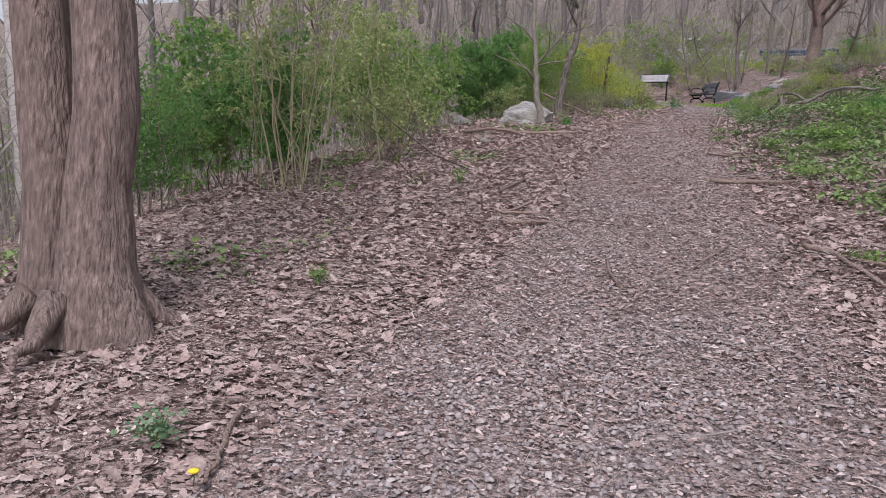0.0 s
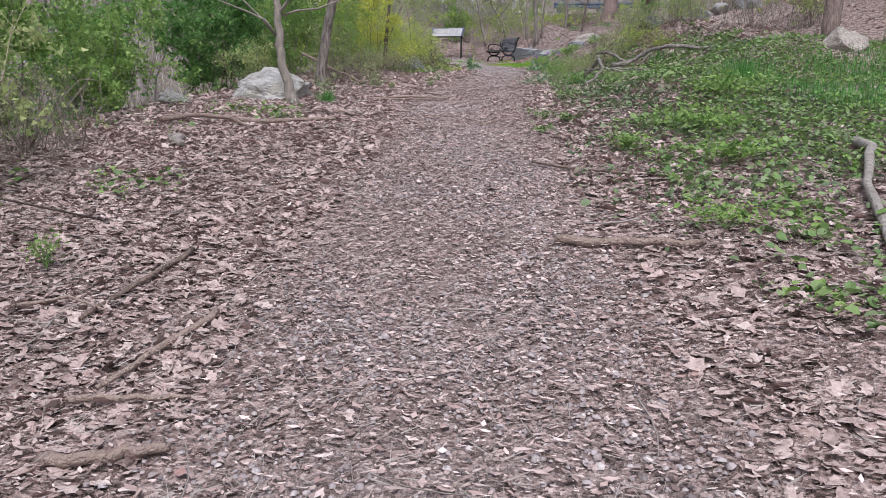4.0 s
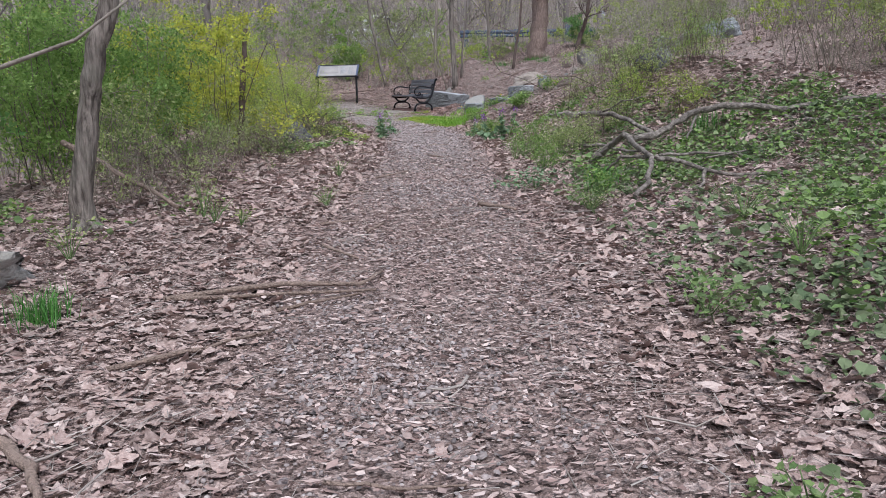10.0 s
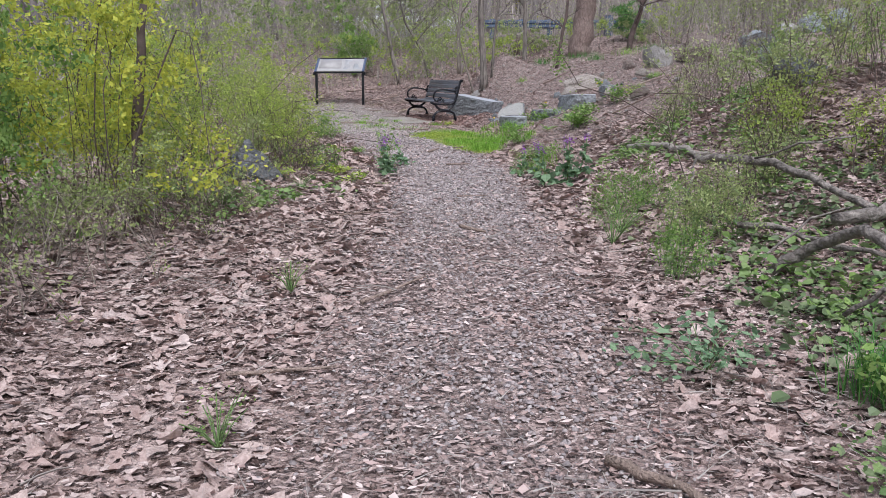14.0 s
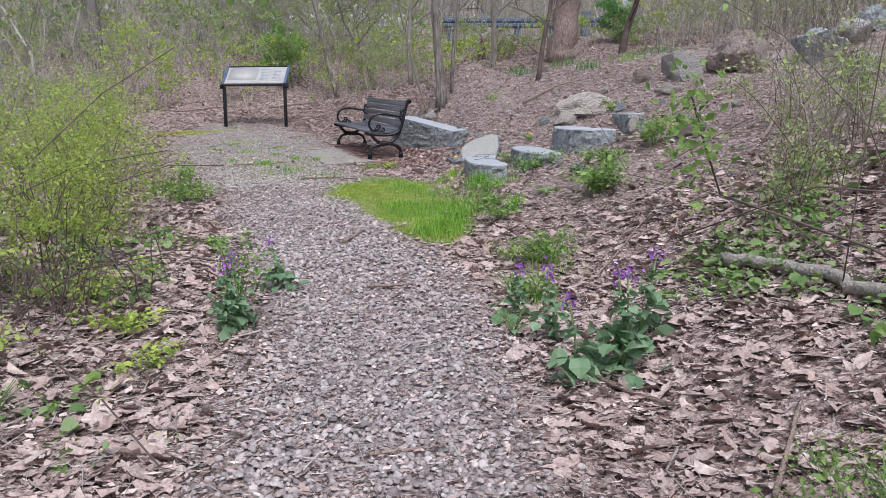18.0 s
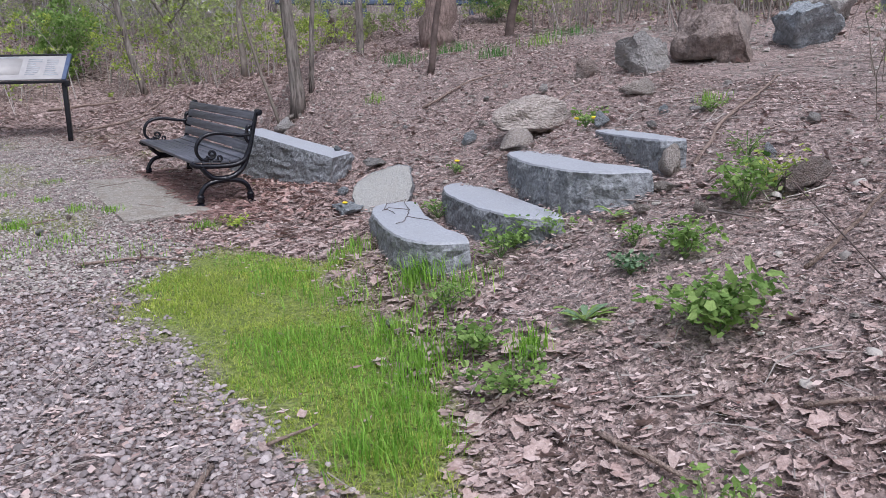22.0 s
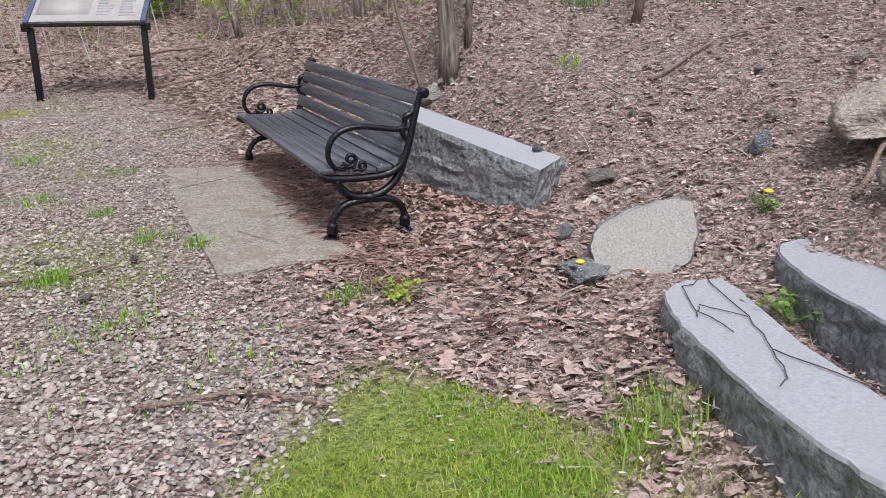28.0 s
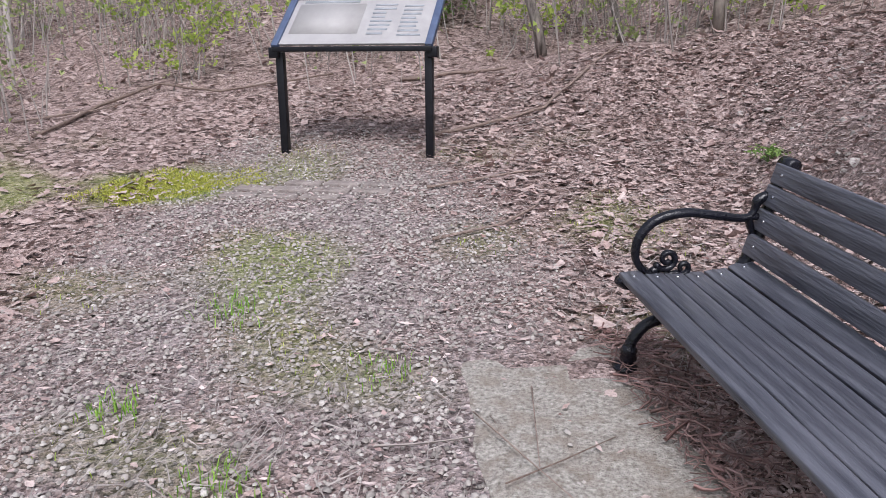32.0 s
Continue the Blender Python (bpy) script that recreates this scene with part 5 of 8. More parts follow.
# ---- bench ----
def bench():
    base = thing("park_bench", None, None, "black park bench with wooden slats and scrolled cast-iron ends", "bench")
    base.matrix_world = pose(-1.37, 26.56, 3.075, 0, 4.3, -73.7)
    length = 2.25

    def smooth_path(pts, steps=5):
        out = []
        q = [Vector(p) for p in pts]
        for i in range(len(q) - 1):
            p0, p1, p2, p3 = q[max(i - 1, 0)], q[i], q[i + 1], q[min(i + 2, len(q) - 1)]
            for s in range(steps):
                t = s / steps
                out.append(0.5 * (2 * p1 + (p2 - p0) * t + (2 * p0 - 5 * p1 + 4 * p2 - p3) * t * t + (3 * p1 - p0 - 3 * p2 + p3) * t ** 3))
        return out + [q[-1]]

    def bar(pts, r, x=0.0, flat=1.0, n=8):
        g = Geo()
        line = smooth_path([(0, y, z) for y, z in pts])
        rr = [r * (1 if not hasattr(r, "__len__") else 1)] * len(line) if not hasattr(r, "__len__") else list(np.interp(np.linspace(0, 1, len(line)), np.linspace(0, 1, len(r)), r))
        g.tube(line, rr, n)
        g.v = [(x + vx * flat, vy, vz) for vx, vy, vz in g.v]
        return g

    for x in (0.0, length):
        end = new("end_frame", bar([(-0.07, 0.4), (-0.03, 0.375), (0.06, 0.365), (0.2, 0.36), (0.34, 0.37), (0.43, 0.42), (0.475, 0.52), (0.51, 0.66), (0.545, 0.8), (0.56, 0.83)], [0.022, 0.024, 0.022, 0.022, 0.024, 0.026, 0.026, 0.024, 0.022, 0.026], x, 1.3).mesh("end_frame"))
        end.data.materials.append(M_IRON)
        end.parent = base
        part("lower_arch", bar([(0.0, 0.05), (0.005, 0.12), (0.06, 0.195), (0.15, 0.225), (0.24, 0.23), (0.33, 0.225), (0.415, 0.19), (0.455, 0.12), (0.46, 0.04)], [0.028, 0.022, 0.022, 0.024, 0.026, 0.024, 0.022, 0.022, 0.026], x, 1.2), M_IRON, end)
        part("upper_arch", bar([(0.03, 0.355), (0.06, 0.31), (0.12, 0.26), (0.2, 0.245), (0.29, 0.255), (0.37, 0.3), (0.425, 0.37), (0.45, 0.45)], [0.026, 0.024, 0.024, 0.026, 0.026, 0.024, 0.024, 0.026], x, 1.2), M_IRON, end)
        part("medallion", Geo().ball((x, 0.235, 0.24), 0.042, 2, (0.9, 1.15, 0.8)), M_IRON, end)
        for y, w in ((0.0, 0.05), (0.46, 0.04)):
            foot = Geo().tube([(x, y, 0.11), (x, y, 0.085), (x, y, 0.075), (x, y, 0.05), (x, y, 0.03)], [0.024, 0.036, 0.03, 0.036, 0.026], 10)
            foot.ball((x, y - (0.012 if y < 0.1 else 0), 0.012), 0.045, 2, (1.25, 1.15, 0.42))
            part("foot", foot, M_IRON, end)
        arm = part("armrest", bar([(0.5, 0.6), (0.47, 0.635), (0.4, 0.63), (0.3, 0.645), (0.17, 0.66), (0.06, 0.635), (0.0, 0.57), (-0.01, 0.49), (0.03, 0.43), (0.09, 0.415)], [0.014, 0.015, 0.016, 0.018, 0.019, 0.019, 0.018, 0.016, 0.014, 0.012], x, 1.25), M_IRON, end)
        curl = [(0.12 + 0.05 * math.exp(-0.16 * a) * math.cos(a + 3.6), 0.475 + 0.05 * math.exp(-0.16 * a) * math.sin(a + 3.6)) for a in [0.45 * i for i in range(20)]]
        part("scroll", bar([(0.06, 0.425), (0.085, 0.44)] + curl, [0.014, 0.013, 0.011, 0.01], x, 1.2), M_IRON, arm)
        curl = [(0.19 + 0.032 * math.exp(-0.16 * a) * math.cos(a + 3.9), 0.435 + 0.032 * math.exp(-0.16 * a) * math.sin(a + 3.9)) for a in [0.5 * i for i in range(14)]]
        part("scroll", bar([(0.13, 0.41)] + curl, [0.012, 0.011, 0.009], x, 1.2), M_IRON, arm)
        part("leaf_ornament", bar([(0.5, 0.72), (0.465, 0.7), (0.455, 0.66), (0.44, 0.62), (0.46, 0.57), (0.475, 0.54)], [0.018, 0.02, 0.013, 0.016, 0.014, 0.012], x, 1.2), M_IRON, end)
        part("finial", Geo().tube([(x - 0.04, 0.572, 0.835), (x - 0.036, 0.572, 0.835), (x + 0.036, 0.572, 0.835), (x + 0.04, 0.572, 0.835)], [0.02, 0.03, 0.03, 0.02], 12), M_IRON, end)
    # seat: five slats, back: five slats
    seat = [(-0.055, 0.418, 0.085, 4), (0.038, 0.412, 0.075, -2), (0.12, 0.407, 0.075, -2), (0.205, 0.404, 0.08, -1), (0.30, 0.41, 0.09, 6), (0.395, 0.437, 0.085, 24)]
    for y, z, w, a in seat:
        s = part("seat_slat", Geo().box((0, 0, 0), (length + 0.02, w, 0.028), bevel=0.005), M_SLAT, base, m=pose(length / 2, y + 0.03, z - 0.005, a, 0, 0))
        for x in (-length / 2 + 0.045, length / 2 - 0.045):
            part("bolt", Geo().ball((x, 0, 0.014), 0.009, 1, (1, 1, 0.5)), M_CHROME, s)
    back = [(0.448, 0.525, 0.085), (0.476, 0.625, 0.085), (0.5, 0.72, 0.082), (0.523, 0.805, 0.078)]
    for y, z, w in back:
        s = part("back_slat", Geo().box((0, 0, 0), (length + 0.02, w, 0.026), bevel=0.005), M_SLAT, base, m=pose(length / 2, y + 0.005, z, 76, 0, 0))
        for x in (-length / 2 + 0.05, length / 2 - 0.05):
            part("bolt", Geo().ball((x, 0, 0.013), 0.008, 1, (1, 1, 0.5)), M_CHROME, s)


bench()


# ---- information sign ----
def sign():
    base = thing("information_sign", None, None, "low black steel information sign with a slanted faded panel", "sign")
    base.matrix_world = pose(-3.375, 29.81, 3.47, 0, 0, -3.6)
    for x in (-0.64, 0.64):
        leg = part("leg", Geo().box((x, 0, 0.4), (0.065, 0.065, 0.9), bevel=0.006), M_BLACKSTEEL, base)
        part("bracket", Geo().box((x * 1.055, -0.025, 0.845), (0.085, 0.09, 0.085), bevel=0.008), M_BLACKSTEEL, leg)
    part("front_bar", Geo().box((0, -0.07, 0.872), (1.36, 0.03, 0.042), bevel=0.005), M_BLACKSTEEL, base)
    tilt = Matrix.Translation((0, -0.06, 0.9)) @ Matrix.Rotation(radians(38), 4, "X")
    face = part("panel", Geo().box((0, 0.31, 0), (1.26, 0.6, 0.018), bevel=0.003), M_PANEL, base, "faded beige printed panel", m=tilt)
    for x in (-0.655, 0.655):
        part("side_rail", Geo().box((x, 0.31, 0.004), (0.06, 0.66, 0.045), bevel=0.006), M_BLUERAIL, base, "blue-grey side rail", m=tilt)
    part("back_bar", Geo().box((0, 0.63, 0.0), (1.36, 0.035, 0.04), bevel=0.005), M_BLACKSTEEL, base, m=tilt)
    part("picture", Geo().box((-0.28, 0.34, 0.0105), (0.6, 0.4, 0.002)), M_PICTURE, face, "faded pinkish picture")
    part("title_bar", Geo().box((-0.3, 0.575, 0.0105), (0.5, 0.03, 0.002)), M_PRINT, face, "grey line of unreadable print")
    r = random.Random(2)
    for cx, top in ((0.2, 0.52), (0.46, 0.5)):
        for row in range(8):
            w = 0.2 * r.uniform(0.55, 1)
            part("print_line", Geo().box((cx - 0.1 + w / 2, top - row * 0.055, 0.0105), (w, 0.022, 0.002)), M_PRINT, face)


sign()


# ---- trees ----
def bend(a, b, sag, n, r, wob):
    a, b = Vector(a), Vector(b)
    side = (b - a).orthogonal().normalized()
    out = []
    for i in range(n + 1):
        t = i / n
        p = a.lerp(b, t) + Vector((0, 0, sag * 4 * t * (1 - t)))
        k = wob * (b - a).length * math.sin(math.pi * t)
        out.append(p + Vector((r.uniform(-k, k), r.uniform(-k, k), r.uniform(-k, k))))
    return out


def limbs(g, start, way, length, radius, level, r, sides=5, spread_angle=0.7, kids=4, twigs=None):
    """A limb and, up to level times, the limbs that leave it."""
    way = way.normalized()
    pts, p, d = [start], start.copy(), way.copy()
    n = 4 if level else 3
    for i in range(n):
        d = (d + Vector((r.gauss(0, 0.12), r.gauss(0, 0.12), r.gauss(0.05, 0.1)))).normalized()
        p = p + d * (length / n)
        pts.append(p.copy())
    g.tube(pts, [radius * (1 - 0.8 * i / n) + 0.002 for i in range(n + 1)], sides, cap=False)
    if twigs is not None:
        twigs += pts[1:]
    if level <= 0:
        return
    for k in range(kids):
        t = r.uniform(0.25, 0.98)
        i = min(int(t * n), n - 1)
        at = pts[i].lerp(pts[i + 1], t * n - i)
        dd = (pts[i + 1] - pts[i]).normalized()
        off = dd.orthogonal().normalized()
        off.rotate(Matrix.Rotation(r.uniform(0, 2 * math.pi), 3, dd))
        limbs(g, at, dd * math.cos(spread_angle) + off * math.sin(spread_angle) + Vector((0, 0, 0.15)), length * r.uniform(0.4, 0.65), radius * (1 - 0.75 * t) * 0.6 + 0.002, level - 1, r, max(3, sides - 1), spread_angle, kids, twigs)


def tree(name, x, y, line, radii, material, label, seed, crown=None, kids=6, sides=12, flare=0.0, group="", budding=None, bud_n=0):
    """line: points of the trunk, relative to its foot. crown: length of its limbs and height from which they grow."""
    r = random.Random(seed)
    base = thing(name, None, None, label, "tree", group)
    base.location = (x, y, gz(x, y) - 0.05)
    pts, rr = [], []
    for i in range(len(line) - 1):
        a, b = Vector(line[i]), Vector(line[i + 1])
        for s in range(3):
            t = s / 3
            k = 0.25 * radii[i]
            pts.append(a.lerp(b, t) + Vector((r.uniform(-k, k), r.uniform(-k, k), 0)) * (0 if i + s == 0 else 1))
            rr.append(radii[i] * (1 - t) + radii[i + 1] * t)
    pts.append(Vector(line[-1])), rr.append(radii[-1])
    if flare:
        rr[0] *= 1 + flare
        rr[1] *= 1 + 0.35 * flare
    g = Geo().tube(pts, rr, sides)
    if flare:
        for k in range(7):
            a = k * 0.9 + r.uniform(0, 0.5)
            w = Vector((math.cos(a), math.sin(a), 0))
            g.tube([w * radii[0] * 0.5 + Vector((0, 0, radii[0] * 1.1)), w * radii[0] * 1.25 + Vector((0, 0, radii[0] * 0.45)), w * radii[0] * (2.1 + r.random()) + Vector((0, 0, 0.0))], [radii[0] * 0.45, radii[0] * 0.35, radii[0] * 0.1], 7)
    trunk = part("trunk", g, material, base)
    if crown:
        c, tips = Geo(), []
        for k in range(kids):
            t = r.uniform(crown[1], 1)
            i = int(t * (len(pts) - 1))
            a = r.uniform(0, 2 * math.pi)
            limbs(c, pts[i], Vector((math.cos(a), math.sin(a), r.uniform(0.4, 1.2))), crown[0] * r.uniform(0.6, 1.1), rr[i] * 0.45, 2 if crown[0] > 1.2 else 1, r, 3 if sides < 8 else 4, 0.7, 3 if sides < 8 else 4, tips)
        part("crown", c, material, base)
        if budding and tips:
            rng = np.random.default_rng(seed)
            pick = np.array([tips[q][:] for q in rng.integers(0, len(tips), bud_n)]) + rng.normal(0, 0.12, (bud_n, 3))
            v, f = scatter("", SLIP_V, SLIP_F, pick, turns(bud_n, 0.9, rng), rng.uniform(0.03, 0.07, bud_n))
            part("young_leaves", array_mesh("young_leaves", v, f), budding, base)
    return base


# the large twin-trunked tree beside the start of the path
twin = thing("large_tree", None, None, "large old tree with two fused trunks and furrowed pinkish bark", "tree")
twin.location = (-2.85, -4.0, gz(-2.85, -4.0) - 0.05)
rt = random.Random(9)
for line, radii in ((((0.22, -0.02, 0), (0.15, -0.02, 0.5), (0.13, 0.02, 1.0), (0.17, 0.07, 1.5), (0.12, 0.1, 2.1), (-0.05, 0.15, 3.2), (-0.2, 0.3, 5.5), (-0.3, 0.4, 9)), (0.3, 0.235, 0.205, 0.2, 0.19, 0.18, 0.16, 0.11)),
                    (((-0.3, 0.05, 0), (-0.3, 0.05, 0.5), (-0.3, 0.06, 1.0), (-0.38, 0.08, 1.5), (-0.46, 0.1, 2.1), (-0.62, 0.2, 3.2), (-1.0, 0.3, 5.5), (-1.4, 0.4, 9)), (0.28, 0.215, 0.2, 0.19, 0.18, 0.17, 0.15, 0.1))):
    g = Geo()
    sides = 40
    q = []
    for i in range(len(line) - 1):
        for s in range(10):
            q.append((Vector(line[i]).lerp(Vector(line[i + 1]), s / 10), radii[i] + (radii[i + 1] - radii[i]) * s / 10))
    verts = []
    for i, (p, rad) in enumerate(q):
        for j in range(sides):
            a = 2 * math.pi * j / sides
            furrow = 0.09 * noise.noise(Vector((math.cos(a) * 4.5, math.sin(a) * 4.5, p.z * 0.7 + line[0][0] * 9))) + 0.07 * noise.noise(Vector((math.cos(a) * 9, math.sin(a) * 9, p.z * 2.2)))
            toe = max(0.0, 0.45 - p.z) * 0.75 * max(0.0, math.sin(a * 3 + line[0][0] * 7)) ** 2
            k = rad * (1 + furrow + toe)
            verts.append((p.x + math.cos(a) * k, p.y + math.sin(a) * k, p.z))
    faces = [(i * sides + j, i * sides + (j + 1) % sides, (i + 1) * sides + (j + 1) % sides, (i + 1) * sides + j) for i in range(len(q) - 1) for j in range(sides)]
    part("trunk", Geo().add(verts, faces), M_BIGBARK, twin)
roots = Geo()
for a, ln in ((-2.3, 0.95), (-1.3, 0.35), (-2.9, 0.6), (0.6, 0.4), (3.0, 0.7)):
    w = Vector((math.cos(a), math.sin(a), 0))
    s = Vector((-w.y, w.x, 0))
    roots.tube([w * 0.3 + Vector((0, 0, 0.3)), w * 0.48 + Vector((0, 0, 0.13)), w * (0.5 + 0.3 * ln) + s * 0.05 + Vector((0, 0, 0.08)), w * (0.5 + 0.6 * ln) + Vector((0, 0, 0.05)), w * (0.5 + ln) + s * 0.1], [0.11, 0.075, 0.05, 0.035, 0.012], 9)
part("roots", roots, M_BIGBARK, twin)
crown = Geo()
for k in range(8):
    a = k * 0.8
    limbs(crown, Vector((-0.3 - 0.5 * (k % 2), 0.3, 4 + 0.6 * k)), Vector((math.cos(a), math.sin(a), 0.7)), 3.0, 0.09, 2, rt, 5)
part("crown", crown, M_FARBARK, twin)

# young leaning tree by the boulder
young = tree("young_tree", -3.0, 8.33, ((0, 0, 0), (-0.07, 0, 0.33), (-0.16, 0, 0.66), (-0.19, 0, 0.98), (-0.2, 0, 1.3), (-0.22, 0, 1.61), (-0.3, 0, 2.1), (-0.35, 0.1, 3.4), (-0.3, 0.2, 5)), (0.085, 0.07, 0.064, 0.06, 0.055, 0.05, 0.045, 0.035, 0.02), M_SMOOTHBARK, "slender young tree with smooth tan bark leaning by a boulder", 21, (1.6, 0.5), 7, flare=0.3)
for pts, rad in ((((-0.2, 0, 0.98), (-0.35, -0.15, 1.22), (-0.52, -0.25, 1.3), (-0.78, -0.35, 1.4), (-1.0, -0.45, 1.48)), 0.022), (((-0.2, 0, 0.96), (-0.42, -0.1, 1.25), (-0.66, -0.2, 1.5), (-0.8, -0.3, 1.75)), 0.018), (((-0.13, 0, 1.3), (0.05, 0.1, 1.38), (0.34, 0.2, 1.42), (0.7, 0.3, 1.57), (1.0, 0.35, 1.8)), 0.02)):
    part("branch", Geo().tube(pts, [rad * (1 - 0.17 * i) for i in range(len(pts))], 7), M_SMOOTHBARK, young, "pale greenish branch")
tree("slender_tree", -3.18, 10.5, ((0, 0, 0), (0.0, 0, 0.45), (0.08, 0, 0.97), (0.16, 0, 1.35), (0.29, 0, 1.75), (0.4, 0.1, 3.0), (0.5, 0.1, 6)), (0.1, 0.085, 0.08, 0.08, 0.075, 0.065, 0.03), M_BARK, "grey-brown tree trunk wound with vines", 22, (2.0, 0.72), 8, flare=0.3)
tree("slender_tree", 0.41, 26.95, ((0, 0, 0), (-0.03, 0, 0.9), (-0.07, 0, 1.7), (-0.1, 0, 3), (-0.1, 0.1, 6)), (0.08, 0.075, 0.07, 0.06, 0.03), M_BARK, "straight slender tree behind the granite block", 23, (2.0, 0.5), 9, flare=0.4)
tree("sapling", 0.6, 27.0, ((0, 0, 0), (0.05, 0, 0.8), (0.15, 0, 1.7), (0.25, 0, 3.2)), (0.035, 0.03, 0.025, 0.012), M_BARK, "thin sapling beside a slender tree", 24, (0.9, 0.5), 5)
tree("sapling", 0.2, 27.05, ((0, 0, 0), (-0.2, 0, 0.7), (-0.4, 0, 1.5), (-0.6, 0, 2.4)), (0.02, 0.018, 0.014, 0.008), M_STEM, "thin leaning sapling beside a slender tree", 25, (0.6, 0.5), 3)
tree("large_tree", 3.4, 31.0, ((0, 0, 0), (0.02, 0, 0.6), (0.05, 0, 1.3), (0.1, 0, 3), (0.1, 0, 9)), (0.33, 0.3, 0.28, 0.26, 0.16), M_BIGBARK, "stout reddish-brown tree trunk near the guard rail", 26, (3.5, 0.6), 10, sides=14)
tree("slender_tree", -1.92, 32.9, ((0, 0, 0), (-0.23, 0, 1.05), (-0.48, 0, 2.3), (-0.8, 0, 5.0)), (0.065, 0.06, 0.05, 0.02), M_BARK, "thin dark leaning tree behind the sign", 27, (1.3, 0.5), 6)
tree("slender_tree", -0.07, 32.3, ((0, 0, 0), (-0.03, 0, 1.0), (0.05, 0, 2.2), (0.0, 0, 5.0)), (0.06, 0.055, 0.05, 0.02), M_SMOOTHBARK, "thin pale straight tree beyond the bench", 38, (1.3, 0.5), 6)
tree("slender_tree", -0.96, 33.5, ((0, 0, 0), (-0.25, 0, 0.98), (-0.8, 0, 1.9), (-1.3, 0, 4)), (0.05, 0.045, 0.035, 0.015), M_BARK, "thin dark leaning tree with a crooked stem", 28, (1.3, 0.45), 6)
tree("slender_tree", 2.08, 26.75, ((0, 0, 0), (0.08, 0, 0.53), (0.2, 0, 1.2), (0.35, 0, 3)), (0.045, 0.04, 0.035, 0.015), M_DARKSTEM, "thin dark sapling on the bank", 29, (0.8, 0.5), 5)
tree("slender_tree", 1.56, 28.75, ((0, 0, 0), (0.0, 0, 0.8), (-0.05, 0, 2), (0.1, 0, 4)), (0.06, 0.055, 0.05, 0.02), M_BARK, "slender pale tree on the bank", 30, (1.4, 0.5), 6, budding=M_YELLOW, bud_n=500)
tree("slender_tree", 4.75, 31.0, ((0, 0, 0), (0.1, 0, 0.6), (0.35, 0, 1.4), (0.6, 0, 3)), (0.09, 0.08, 0.06, 0.03), M_DARKSTEM, "dark crooked sapling near the guard rail", 31, (1.4, 0.4), 6)
tree("large_tree", 6.05, 12.7, ((0, 0, 0), (0.04, 0, 1.0), (0.1, 0, 1.7), (0.3, 0, 4), (0.4, 0, 8)), (0.17, 0.145, 0.135, 0.12, 0.07), M_BIGBARK, "grey-brown tree trunk on the bank beside a round rock", 32, (3.0, 0.6), 10, sides=14)
tree("birch", -11.1, 2.3, ((0, 0, 0), (-0.3, 0.1, 2.3), (-0.6, 0.2, 4.5), (-0.9, 0.3, 8)), (0.17, 0.15, 0.13, 0.08), M_BIRCH, "pale birch trunk below the slope", 33, (2.5, 0.5), 8)
tree("stump", -2.9, 14.5, ((0, 0, 0), (0.05, 0, 0.6), (0.1, 0, 1.1), (0.16, 0, 1.65)), (0.046, 0.042, 0.037, 0.026), M_DARKSTEM, "dark broken dead trunk among yellow-green shrubs", 34)

# woods beyond: a few kinds of bare tree, repeated
woods = []
for k, (h, rad) in enumerate(((11, 0.16), (13, 0.22), (9, 0.1), (15, 0.28), (8, 0.07), (12, 0.18))):
    rr = random.Random(80 + k)
    woods.append(tree("bare_tree", -16 - 3 * k, 50 + 4 * k, ((0, 0, 0), (rr.uniform(-0.3, 0.3), 0, h * 0.3), (rr.uniform(-0.6, 0.6), 0, h * 0.65), (rr.uniform(-0.9, 0.9), 0, h)), (rad, rad * 0.8, rad * 0.55, rad * 0.15), M_FARBARK, "bare grey-brown woodland tree", 80 + k, (h * 0.25, 0.2), 5, sides=7, group="bare trees of the wood", budding=M_OLIVE if k in (2, 4) else None, bud_n=300))
rw = random.Random(5)
spots = []
for _ in range(2600):
    x, y = rw.uniform(-50, 55), rw.uniform(-6, 105)
    if y < 33 and -9.5 < x < 11 or 39.5 < y < 49 or (y > 33 and y < 39.5 and abs(x) < 5):
        continue
    if y < 30 and x > 11 and rw.random() < 0.5:
        continue
    if any((x - a) ** 2 + (y - b) ** 2 < 5 for a, b in spots):
        continue
    spots.append((x, y))
    if len(spots) >= 300:
        break
for k, (x, y) in enumerate(spots):
    s = rw.uniform(0.8, 1.25)
    copy_thing(woods[rw.randrange(6)], pose(x, y, gz(x, y) - 0.3, rw.uniform(-4, 4), rw.uniform(-4, 4), rw.uniform(0, 360)) @ Matrix.Scale(s, 4))


